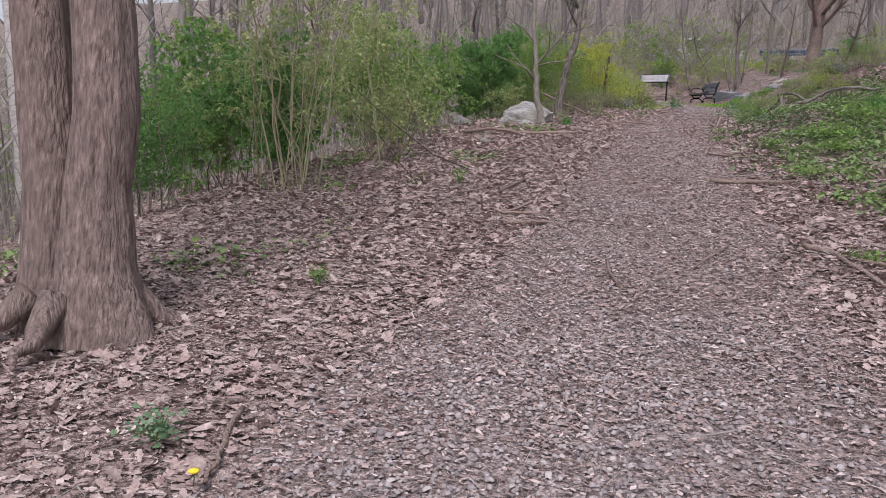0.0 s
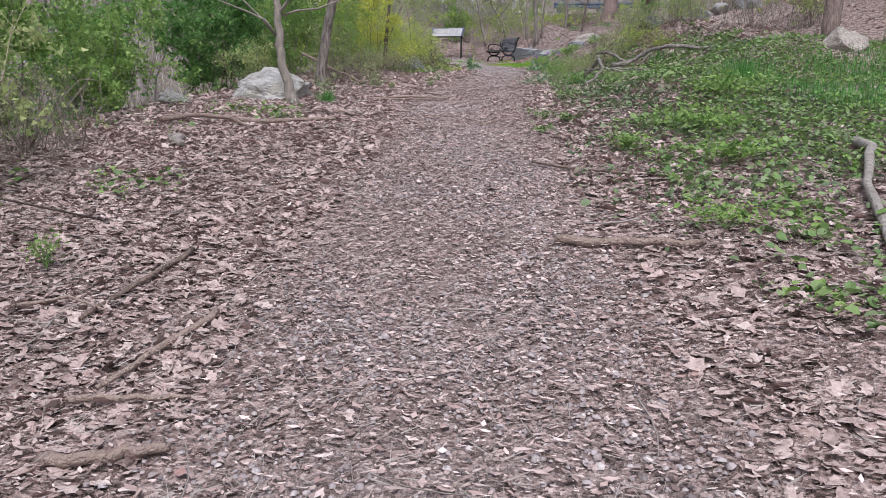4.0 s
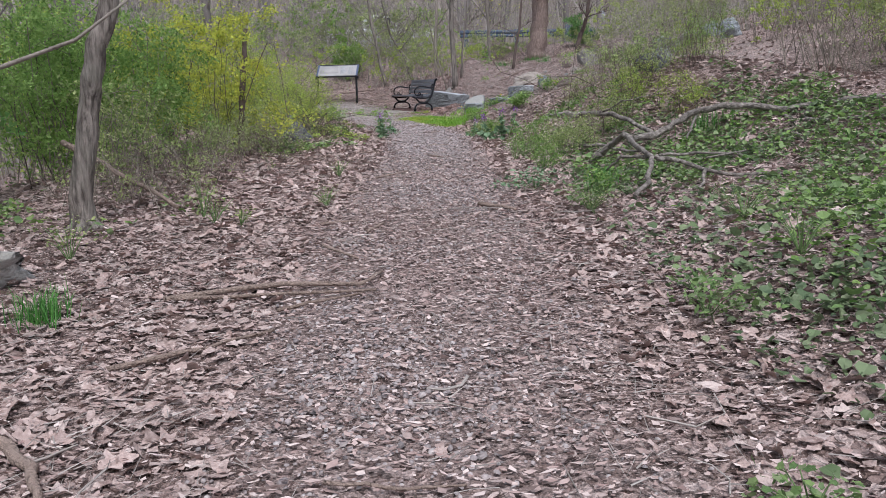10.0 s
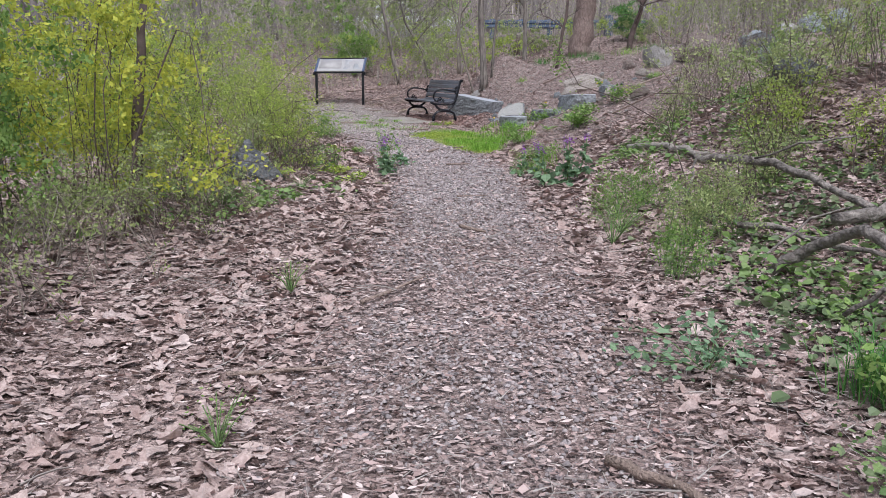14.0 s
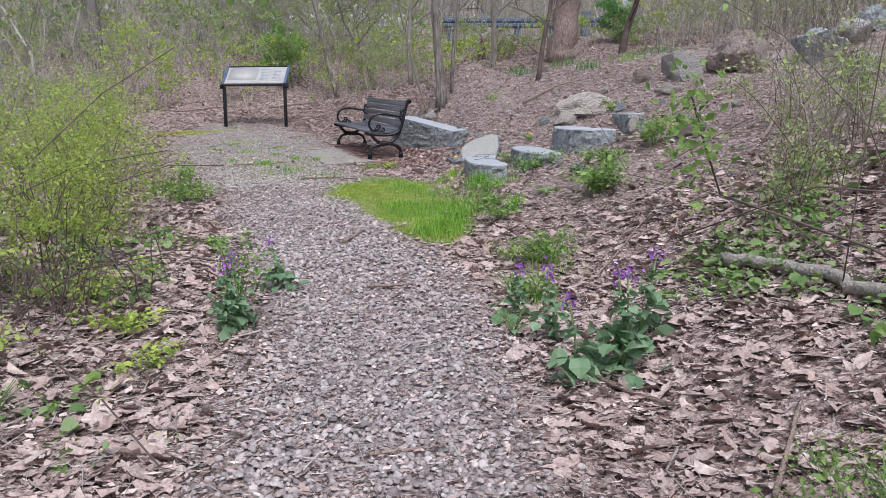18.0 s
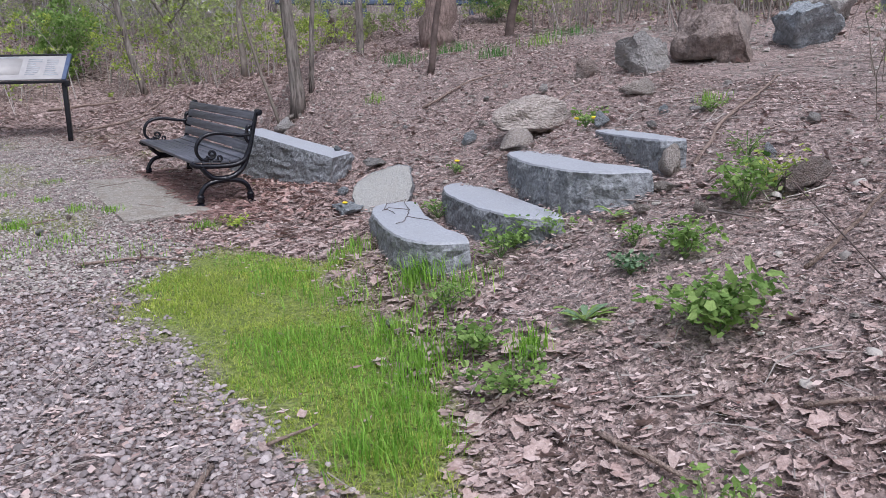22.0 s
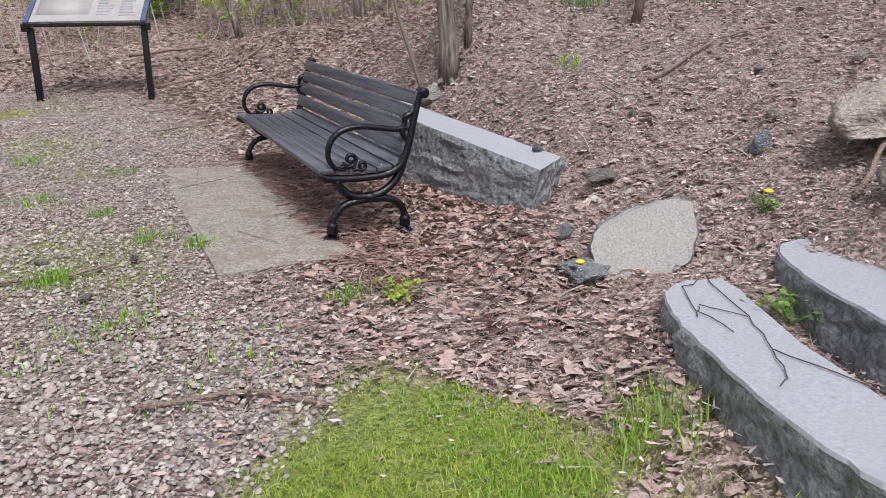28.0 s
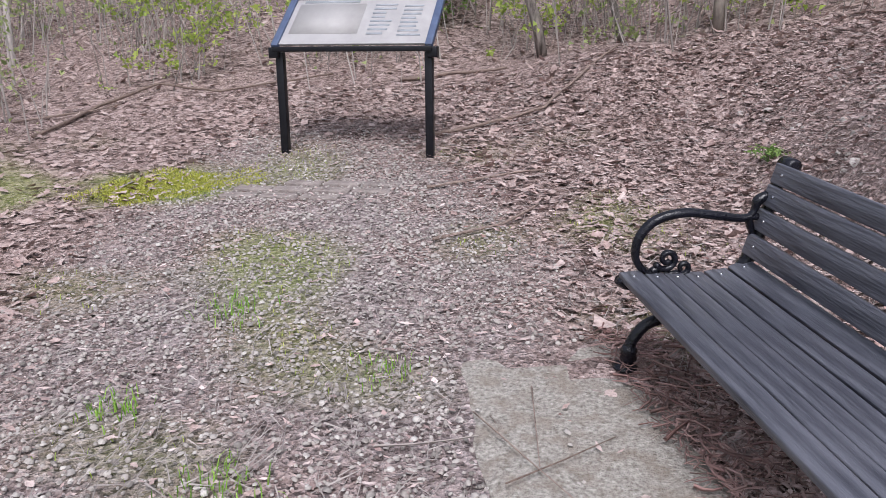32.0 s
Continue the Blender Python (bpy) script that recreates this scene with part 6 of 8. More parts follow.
# ---- shrubs ----
def shrub(x, y, w, h, n, leaves, stems, label, seed, size=0.04, stem_n=26, droop=0.35, base_spread=0.45, name="shrub", group="", bushy=1.0):
    """Arching stems with side twigs, and small leaves in sprays along the twigs."""
    rng, r = np.random.default_rng(seed), random.Random(seed)
    base = thing(name, None, None, label, "shrub", group)
    base.location = (x, y, gz(x, y) - 0.03)
    g, nodes, stem_n = Geo(), [], max(12, int(stem_n * (0.62 if n > 2000 else 0.9)))

    def floor_z(p):
        return gz(x + p.x, y + p.y) - base.location.z + 0.02

    wild = {"dead_brush": 2.2, "thicket": 2.0}.get(name, 1.0)
    for k in range(stem_n):
        a = 2 * math.pi * k / stem_n + r.uniform(-0.3, 0.3)
        out, hh = w * 0.5 * r.uniform(0.1, 1.0) ** 0.8, h * r.uniform(0.4, 1.05)
        aa, fr = a + r.gauss(0, 0.9), base_spread * w * 0.5 * r.random()
        foot = Vector((math.cos(aa) * fr, math.sin(aa) * fr, 0))
        foot.z = floor_z(foot) - 0.05
        tip = Vector((math.cos(a) * out, math.sin(a) * out, hh))
        pts, sway = [], Vector((r.gauss(0, 0.09), r.gauss(0, 0.09), 0)) * h * wild
        arch = 0.5 + (0.3 + 0.25 * r.random()) * droop * (0.4 + out / (0.5 * w))
        for i in range(8):
            t = i / 7
            p = foot.lerp(tip, t ** 1.25) + sway * math.sin(math.pi * t) + Vector((r.gauss(0, 0.018), r.gauss(0, 0.018), 0)) * h * (t > 0)
            p.z = foot.z + hh * math.sin(min(t * math.pi * arch, 2.9)) + r.gauss(0, 0.012) * h * (t > 0)
            if t > 0:
                p.z = max(p.z, floor_z(p))
            pts.append(p)
        rad = (0.0025 + 0.0035 * r.random() * h) * (1.15 if name == "dead_brush" else 1.0)
        g.tube(pts, [rad * (1 - 0.1 * i) for i in range(8)], 4, cap=False)
        nodes += pts[3:]
        for q in range(5):
            i = r.randrange(1, 7)
            d = Vector((r.gauss(0, 1), r.gauss(0, 1), r.gauss(0.25, 0.6))).normalized() * h * r.uniform(0.1, 0.26)
            mid, end = pts[i] + d * 0.5 + Vector((0, 0, 0.03 * h)), pts[i] + d
            end.z = max(end.z, floor_z(end))
            g.tube([pts[i], mid, end], [rad * 0.5, rad * 0.4, rad * 0.25], 3, cap=False)
            nodes += [mid, mid.lerp(end, 0.5), end, end]
    part("branchwork", g, stems, base)
    if n:
        nd = np.array([p[:] for p in nodes])
        n = int(n * 1.6)
        sprays = nd[rng.integers(0, len(nd), max(8, n // 20))]
        sprays = sprays + rng.normal(0, 0.045 * h * bushy, sprays.shape)
        way = rng.normal(0, 1, sprays.shape) * [1, 1, 0.6] * 0.055 * h ** 0.5
        pick = rng.integers(0, len(sprays), n)
        pos = sprays[pick] + way[pick] * rng.uniform(-1.4, 1.4, (n, 1)) + rng.normal(0, 0.03, (n, 3))
        pos = pos[pos[:, 2] > ground(pos[:, 0] + x, pos[:, 1] + y) - base.location.z + 0.03]
        m = len(pos)
        sv, sf = (SLIP_V * [1, 1.2, 1], SLIP_F) if size < 0.039 else (CHIP_V * [1.1, 1.45, 1], CHIP_F)
        v, f = scatter("", sv, sf, pos, turns(m, 0.95, rng), np.clip(rng.lognormal(np.log(size * 1.08), 0.35, m), size * 0.4, size * 1.8))
        part("foliage", array_mesh("foliage", v, f), leaves, base)
    return base


GREENS = "green shrubs along the path"
shrub(-5.7, 1.9, 3.0, 2.0, 9000, M_DARKGREEN, M_STEM, "dense green shrub below the edge of the slope", 101, 0.05, 34, group=GREENS)
shrub(-5.5, -0.7, 2.4, 1.75, 8000, M_DARKGREEN, M_STEM, "dense green shrub below the slope near a large tree", 147, 0.034, 34, group=GREENS)
shrub(-7.6, 3.2, 3.4, 2.6, 8000, M_GREEN, M_STEM, "dense green shrub below the edge of the slope", 102, 0.06, 30, group=GREENS)
shrub(-4.2, 0.6, 2.6, 3.0, 3000, M_OLIVE, M_CANE, "tall tangle of bare arching stems with few olive leaves", 103, 0.04, 46, 0.6, name="thicket")
shrub(-4.1, 2.6, 2.3, 2.4, 3800, M_OLIVE, M_CANE, "thicket of arching stems with young olive leaves", 104, 0.04, 34, 0.5, name="thicket")
shrub(-5.6, 5.2, 2.8, 2.2, 7000, M_GREEN, M_STEM, "green leafy shrub along the path edge", 105, 0.05, 30, group=GREENS)
shrub(-5.3, 7.2, 2.2, 1.6, 4500, M_GREEN, M_STEM, "green leafy shrub along the path edge", 106, 0.045, 26, group=GREENS)
shrub(-5.4, 10.9, 3.4, 1.9, 13000, M_DARKGREEN, M_STEM, "large dense dark green shrub behind the boulder", 107, 0.05, 40, group=GREENS)
shrub(-7.6, 10.2, 3.2, 2.2, 8000, M_DARKGREEN, M_STEM, "large dense dark green shrub behind the boulder", 108, 0.055, 34, group=GREENS)
shrub(-4.3, 9.9, 1.4, 0.9, 1500, M_OLIVE, M_STEM, "low olive-green shrub behind the boulder", 109, 0.035, 18)
shrub(-4.5, 12.8, 2.4, 1.9, 9000, M_GREEN, M_STEM, "green leafy shrub beside a vine-wound trunk", 110, 0.034, 30, group=GREENS)
shrub(-3.5, 12.1, 1.5, 1.0, 1200, M_OLIVE, M_STEM, "low shrub with young olive leaves", 111, 0.03, 26)
shrub(-3.3, 14.6, 2.6, 1.75, 7000, M_YELLOW, M_DARKSTEM, "yellow-green flowering shrub with arching branches", 112, 0.036, 24, 0.9, 0.5, bushy=0.28)
shrub(-4.1, 15.9, 2.6, 2.0, 7000, M_YELLOW, M_DARKSTEM, "yellow-green flowering shrub with arching branches", 113, 0.036, 24, 0.9, 0.5, bushy=0.28)
shrub(-3.9, 13.6, 2.2, 1.6, 6500, M_GREEN, M_STEM, "green leafy shrub among yellow-green shrubs", 128, 0.038, 34, 0.6, 0.7, group=GREENS)
shrub(-3.9, 17.0, 1.6, 1.1, 2600, M_OLIVE, M_STEM, "low feathery yellow-green shrub beside the path", 129, 0.032, 34, 0.7, 0.7)
shrub(-5.6, 14.6, 2.8, 2.3, 9000, M_GREEN, M_STEM, "green leafy shrub behind yellow-green shrubs", 114, 0.04, 30, group=GREENS)
shrub(-2.9, 13.2, 2.0, 0.5, 500, M_OLIVE, M_STEM, "low tangle of bare grey twigs", 115, 0.025, 56, 0.9, 0.8, name="dead_brush")
shrub(-2.5, 15.3, 1.4, 0.4, 400, M_OLIVE, M_STEM, "low tangle of bare grey twigs", 116, 0.025, 44, 0.9, 0.8, name="dead_brush")
shrub(-3.2, 11.5, 1.8, 0.5, 500, M_OLIVE, M_STEM, "low tangle of bare grey twigs", 117, 0.025, 54, 0.9, 0.8, name="dead_brush")
shrub(-2.9, 12.3, 1.5, 0.35, 300, M_OLIVE, M_DARKSTEM, "low tangle of dark twigs at the edge of the leaves", 118, 0.025, 36, 0.9, 0.8, name="dead_brush")
shrub(-2.6, 14.3, 1.2, 0.35, 300, M_OLIVE, M_DARKSTEM, "low tangle of dark twigs below yellow-green shrubs", 119, 0.025, 34, 0.9, 0.8, name="dead_brush")
shrub(-3.5, 12.9, 1.6, 0.7, 2600, M_GREEN, M_STEM, "low green leafy shrub spreading down to the leaves", 144, 0.024, 34, 0.8, 0.8, group=GREENS)
shrub(-2.95, 13.9, 1.5, 0.65, 2200, M_OLIVE, M_STEM, "low olive-green shrub below arching yellow branches", 145, 0.022, 34, 0.8, 0.8)
shrub(-3.0, 15.4, 1.7, 0.8, 3000, M_LIME, M_STEM, "low feathery yellow-green shrub beside the path", 146, 0.022, 40, 0.8, 0.8)
shrub(-2.3, 17.9, 1.5, 0.45, 260, M_LIME, M_DARKSTEM, "low tangle of dark bramble twigs beside the path", 142, 0.025, 60, 0.8, 0.8, name="dead_brush")
shrub(-4.4, 4.2, 1.8, 0.8, 500, M_OLIVE, M_STEM, "low tangle of bare twigs at the edge of the slope", 143, 0.03, 70, 0.8, 0.8, name="dead_brush")
shrub(-3.7, 18.2, 2.2, 1.5, 9000, M_LIME, M_DARKSTEM, "feathery yellow-green shrub beside the path", 118, 0.023, 60, 0.7)
shrub(-3.05, 20.0, 1.9, 1.15, 8500, M_LIME, M_STEM, "feathery yellow-green shrub beside the path", 119, 0.022, 60, 0.7)
shrub(-3.7, 21.9, 2.0, 1.1, 6000, M_LIME, M_STEM, "feathery yellow-green shrub beside the clearing", 120, 0.022, 46, 0.7)
shrub(-5.8, 20.6, 3.0, 1.9, 7000, M_LIME, M_STEM, "green leafy shrub behind feathery shrubs", 121, 0.045, 34, group=GREENS)
shrub(-6.6, 17.2, 3.0, 2.4, 6500, M_LIME, M_STEM, "tall yellow-green shrub below the path", 122, 0.045, 34)
shrub(-2.7, 18.7, 1.5, 0.85, 4200, M_LIME, M_DARKSTEM, "low feathery yellow-green shrub beside the path", 141, 0.022, 46, 0.7, 0.7)
shrub(-2.9, 18.1, 1.2, 0.6, 900, M_OLIVE, M_STEM, "low bramble with young leaves at the path edge", 123, 0.03, 24, 0.9)
shrub(-4.6, 23.8, 2.0, 1.2, 4500, M_OLIVE, M_STEM, "feathery yellow-green shrub beside the clearing", 127, 0.024, 30, 0.5)
shrub(-2.6, 21.4, 0.7, 0.35, 500, M_GREEN, M_GREENSTEM, "low green weeds at the path edge", 124, 0.035, 16, 0.8, name="weed")
shrub(-6.9, 25.2, 2.6, 1.6, 3600, M_OLIVE, M_STEM, "feathery yellow-green shrub beside the clearing", 125, 0.03, 30)
shrub(-3.6, 35.0, 2.0, 1.4, 4500, M_GREEN, M_STEM, "rounded bright green shrub behind the sign", 126, 0.05, 26)
for k, (x, y, h) in enumerate(((-9.0, 31.5, 2.0), (-7.4, 34.0, 2.0), (-5.6, 36.0, 2.2), (-1.2, 34.6, 1.7), (0.2, 33.4, 1.2), (1.6, 36.4, 0.8), (-3.0, 37.5, 2.2), (4.4, 36.6, 0.7), (-10.5, 35.5, 2.6), (-0.5, 37.0, 2.0), (6.8, 33.5, 1.6), (-12.5, 31.0, 2.6))):
    shrub(x, y, 2.6, h, 1300, (M_OLIVE, M_LIME, M_OLIVE)[k % 3], M_TWIG, "thin brushwood with a haze of young yellow-green leaves", 130 + k, 0.045, 26, 0.4, 0.6, name="brushwood", group="brushwood at the edge of the wood")
shrub(5.4, 33.6, 1.6, 1.2, 3000, M_DARKGREEN, M_STEM, "dense dark green shrub near the guard rail", 150, 0.045, 24)
for k, (x, y, w, h, n) in enumerate(((6.6, 15.6, 2.2, 1.5, 1800), (7.2, 17.0, 2.8, 2.3, 3000), (8.6, 20.0, 2.8, 2.3, 2600), (7.4, 21.8, 1.8, 1.2, 700), (9.3, 14.6, 2.8, 2.6, 3200), (10.0, 10.0, 2.8, 2.8, 3200), (7.8, 27.5, 2.6, 2.0, 2000), (9.6, 24.0, 2.6, 2.2, 2200), (8.4, 30.5, 2.6, 2.0, 1800))):
    shrub(x, y, w, h, n, (M_OLIVE, M_LIME)[k % 2], M_STEM, "open shrub with thin stems and young yellow-green leaves on the bank", 160 + k, 0.04, 34, 0.5, 0.5, group="open shrubs on the bank")
for k, (x, y, w, h, n) in enumerate(((2.2, 15.3, 1.1, 0.5, 1500), (2.7, 16.1, 1.2, 0.6, 1800), (3.3, 17.7, 1.4, 0.7, 2000), (1.65, 14.7, 0.8, 0.45, 1200), (3.1, 15.0, 1.2, 0.55, 1500), (3.9, 16.5, 1.4, 0.8, 1800), (2.3, 18.2, 0.9, 0.5, 900), (4.3, 18.0, 1.4, 0.9, 1500))):
    shrub(x, y, w, h, n, (M_OLIVE, M_LIME, M_GREEN)[k % 3], M_DARKSTEM, "low feathery green shrub growing through the leaves on the bank", 640 + k, 0.02, 24, 0.7, 0.7, group="feathery shrubs on the bank")
for k, (x, y, w, h, n) in enumerate(((1.1, 15.3, 0.9, 0.42, 1500), (1.35, 14.3, 0.9, 0.45, 1600), (1.0, 13.6, 0.6, 0.3, 800))):
    shrub(x, y, w, h, n, (M_GREEN, M_OLIVE)[k % 2], M_GREENSTEM, "low feathery green weeds at the edge of the path", 670 + k, 0.02, 26, 0.7, 0.7, name="weed", group="feathery weeds along the path")
shrub(3.0, 16.6, 1.5, 0.9, 1100, M_OLIVE, M_DARKSTEM, "low open shrub with dark stems and young leaves", 171, 0.035, 28, 0.6)
shrub(2.9, 18.9, 1.7, 0.75, 900, M_OLIVE, M_STEM, "low tangle of bare tan stems on the bank", 172, 0.03, 40, 0.8, 0.6, name="dead_brush")
shrub(3.5, 20.0, 1.8, 0.8, 350, M_OLIVE, M_STEM, "tangle of bare tan stems over rocks on the bank", 173, 0.03, 50, 0.8, 0.6, name="dead_brush")
shrub(4.5, 19.0, 2.2, 0.7, 500, M_OLIVE, M_STEM, "tangle of bare tan stems over rocks on the bank", 174, 0.03, 50, 0.7, 0.6, name="dead_brush")
shrub(4.9, 22.0, 1.6, 0.7, 150, M_OLIVE, M_STEM, "tangle of bare tan stems over rocks on the bank", 175, 0.03, 40, 0.8, 0.6, name="dead_brush")
shrub(5.2, 15.0, 1.8, 1.1, 150, M_OLIVE, M_STEM, "heap of bare brown twigs on the bank", 176, 0.03, 60, 0.8, 0.8, name="dead_brush")
shrub(8.0, 13.0, 2.2, 1.4, 150, M_OLIVE, M_STEM, "heap of bare brown twigs on the bank", 177, 0.03, 60, 0.8, 0.8, name="dead_brush")
for k, (x, y, h) in enumerate(((-13, 39.4, 2.2), (-10.6, 39.6, 2.4), (-8.2, 39.3, 2.2), (-6.2, 39.7, 2.4), (-4.4, 39.5, 2.0), (-2.4, 39.6, 2.2), (-0.8, 39.4, 1.6), (-16, 39.5, 2.6), (9.6, 38.6, 1.6), (11.5, 39.0, 2.0))):
    shrub(x, y, 2.8, h, 900, M_OLIVE, M_TWIG, "brushwood with young green leaves along the road", 180 + k, 0.07, 24, 0.5, 0.7, name="brushwood", group="brushwood along the road")
for k, (x, y, h) in enumerate(((-5.4, 39.9, 2.9), (-3.8, 40.1, 3.0), (-2.2, 40.0, 2.8), (-0.7, 40.2, 2.4), (-4.6, 38.6, 2.4), (-1.5, 38.4, 2.2), (-3.1, 36.4, 2.0))):
    shrub(x, y, 2.6, h, 700, M_OLIVE, M_TWIG, "bare grey brushwood with few young leaves before the road", 660 + k, 0.06, 60, 0.5, 0.7, name="brushwood", group="brushwood along the road")
for k, (x, y, h) in enumerate(((-2.2, 33.6, 1.5), (-0.6, 32.4, 1.3), (1.2, 32.6, 0.9), (2.4, 33.6, 0.6), (-4.6, 33.4, 1.6), (5.6, 32.8, 0.7), (-6.2, 32.6, 1.6))):
    shrub(x, y, 2.4, h, 1200, (M_LIME, M_OLIVE)[k % 2], M_TWIG, "brushwood with young yellow-green leaves behind the clearing", 610 + k, 0.045, 22, 0.5, 0.7, name="brushwood", group="brushwood at the edge of the wood")
protos = [shrub(-20 - 3 * k, 56 + 2 * k, 3.2, 2.8, 330, (M_OLIVE, M_GREEN, M_OLIVE)[k], M_TWIG, "shrub of the wood with a haze of young leaves", 500 + k, 0.085, 13, 0.3, 0.5, group="shrubs of the wood") for k in range(3)]
r = random.Random(77)
for k in range(110):
    x, y = r.choice(((r.uniform(-26, 0.8), r.uniform(37, 40)), (r.uniform(-30, 30), r.uniform(48.5, 75)), (-r.uniform(8.5, 24), r.uniform(-3, 38)), (r.uniform(9.5, 22), r.uniform(3, 40))))
    s = r.uniform(0.6, 1.15)
    copy_thing(protos[k % 3], pose(x, y, gz(x, y) - 0.1, 0, 0, r.uniform(0, 360)) @ Matrix.Scale(s, 4))


# thin undergrowth of the wood: bare stems with a haze of young leaves
def undergrowth(name, count, zones, height, seed, leaf_n, label, leaf=0.05, thick=0.008):
    rng = np.random.default_rng(seed)
    pick = rng.integers(0, len(zones), count)
    z = np.array(zones, float)[pick]
    x, y = rng.uniform(z[:, 0], z[:, 1]), rng.uniform(z[:, 2], z[:, 3])
    ok = (wave(x, y, 0.5, seed) > -0.35) & ~((y > 41) & (y < 47.5))
    x, y = x[ok], y[ok]
    n = len(x)
    h = height * rng.lognormal(0, 0.35, n)
    lean = rng.normal(0, 0.45, (n, 2)) * h[:, None]
    rad = thick * rng.lognormal(0, 0.4, n)
    rows = []
    for t in (0, 0.35, 0.7, 1.0):
        c = np.stack([x + lean[:, 0] * t * t + rng.normal(0, 0.03, n) * h * (t > 0), y + lean[:, 1] * t * t, ground(x, y) - 0.05 + h * t * (1 - 0.12 * t)], -1)
        for a in (0.0, 2.1, 4.2):
            rows.append(c + np.array([math.cos(a), math.sin(a), 0]) * (rad * (1 - 0.8 * t))[:, None])
    v = np.stack(rows, 1).reshape(-1, 3)
    f = np.array([(3 * i + j, 3 * i + (j + 1) % 3, 3 * i + 3 + (j + 1) % 3, 3 * i + 3 + j) for i in range(3) for j in range(3)])
    f = (f[None] + (np.arange(n) * 12)[:, None, None]).reshape(-1, 4)
    tagged(part_free(name, array_mesh(name, v, f, True), M_TWIG), label, "undergrowth", kind="stuff")
    q = rng.integers(0, n, leaf_n)
    t = rng.uniform(0.15, 1.05, leaf_n)
    p = np.stack([x[q] + lean[q, 0] * t * t, y[q] + lean[q, 1] * t * t, ground(x[q], y[q]) + h[q] * t * (1 - 0.12 * t)], -1) + rng.normal(0, 0.16, (leaf_n, 3)) * height ** 0.5
    p[:, 2] = np.maximum(p[:, 2], ground(p[:, 0], p[:, 1]) + 0.03)
    v, f = scatter("", CHIP_V * [1, 1.6, 1], CHIP_F, p, turns(leaf_n, 0.7, rng), rng.uniform(leaf * 0.6, leaf * 1.6, leaf_n))
    tagged(part_free(name + "_leaves", array_mesh(name + "_leaves", v, f), M_OLIVE), "haze of small young yellow-green leaves in the undergrowth", "young leaves", kind="stuff")


undergrowth("undergrowth", 3400, [(-14, 9.5, 31.6, 40.5), (-14, 0.5, 34, 40.8), (-15, -8, -3, 31), (8.2, 16, 5, 38), (-12, -6.5, 22, 31), (5.6, 9, 26, 33)], 1.7, 3, 30000, "thin bare stems of the undergrowth at the edge of the wood")
undergrowth("far_undergrowth", 11000, [(-36, 36, 48, 62), (-26, -9, -4, 50), (12, 26, 4, 45), (-30, 30, 55, 85)], 3.4, 4, 9000, "tangle of thin grey saplings deep in the wood", 0.1, 0.024)

# single arching canes

def cane(x, y, pts, rad):
    z = gz(x, y)
    line = [Vector((0, 0, -0.03))] + [Vector((a - x, b - y, gz(a, b) + c - z)) for a, b, c in pts]
    ob = thing("cane", Geo().tube(line, [rad * (1 - 0.1 * i) for i in range(len(line))], 6), M_DARKSTEM, "thin dark arching cane with few young leaves", "cane", "arching canes")
    ob.location = (x, y, z)
    rng = np.random.default_rng(int(x * 100) + 999)
    seg = np.array([p[:] for p in line[1:]])
    pos = seg[rng.integers(0, len(seg), 46)] + rng.normal(0, 0.045, (46, 3))
    pos[:, 2] = np.maximum(pos[:, 2], 0.03)
    v, f = scatter("", SLIP_V * [1, 1.3, 1], SLIP_F, pos, turns(46, 0.7, rng), rng.uniform(0.012, 0.028, 46))
    part("foliage", array_mesh("foliage", v, f), M_OLIVE, ob)
    if rad == 0.006 and x > 0:
        pos = np.array(line[-1][:]) + rng.normal(0, 0.045, (120, 3)) * [1, 1, 1.6] - [0, 0, 0.08]
        v, f = scatter("", *leaf_shape(4, 0.2, 12), pos, turns(120, 0.7, rng), rng.uniform(0.012, 0.03, 120))
        tagged(part("leafy_tip", array_mesh("leafy_tip", v, f), M_GREEN, ob), "tuft of fresh green leaves at its tip", kind="stuff")


cane(1.32, 14.5, ((1.37, 14.7, 0.35), (1.3, 15.0, 0.75), (0.98, 15.35, 1.0), (0.66, 15.56, 1.12), (0.52, 15.35, 1.3), (0.41, 15.15, 1.42)), 0.006)
cane(2.4, 15.7, ((2.2, 15.7, 0.5), (1.8, 15.8, 0.8), (1.3, 16.2, 0.9), (0.9, 16.5, 0.75)), 0.005)
cane(2.5, 17.4, ((2.3, 17.5, 0.6), (2.0, 17.9, 1.2), (1.75, 18.3, 1.6), (1.5, 18.6, 1.75)), 0.003)
cane(2.1, 17.3, ((1.9, 17.6, 0.25), (1.6, 18.0, 0.5), (1.3, 18.6, 0.7), (1.15, 19.1, 1.0)), 0.004)
cane(1.9, 17.0, ((1.95, 17.0, 0.5), (2.05, 17.05, 1.1), (2.2, 17.1, 1.8)), 0.004)
cane(-2.2, 17.2, ((-1.9, 16.9, 0.15), (-1.5, 16.5, 0.12), (-1.15, 16.1, 0.05)), 0.005)
cane(-2.6, 17.9, ((-2.1, 17.8, 0.3), (-1.6, 17.75, 0.4), (-1.2, 17.7, 0.35)), 0.005)
cane(-3.3, 18.8, ((-3.0, 19.1, 0.7), (-2.6, 19.6, 1.2), (-2.2, 20.2, 1.55)), 0.006)
cane(-3.5, 18.3, ((-3.0, 18.5, 0.5), (-2.5, 18.8, 0.75), (-2.0, 19.2, 0.8)), 0.005)
cane(-3.2, 19.6, ((-2.8, 19.9, 0.4), (-2.3, 20.2, 0.55), (-1.9, 20.5, 0.5)), 0.005)
cane(-2.7, 1.2, ((-2.9, 0.9, 0.35), (-3.0, 0.6, 0.7), (-3.2, 0.3, 1.0)), 0.007)
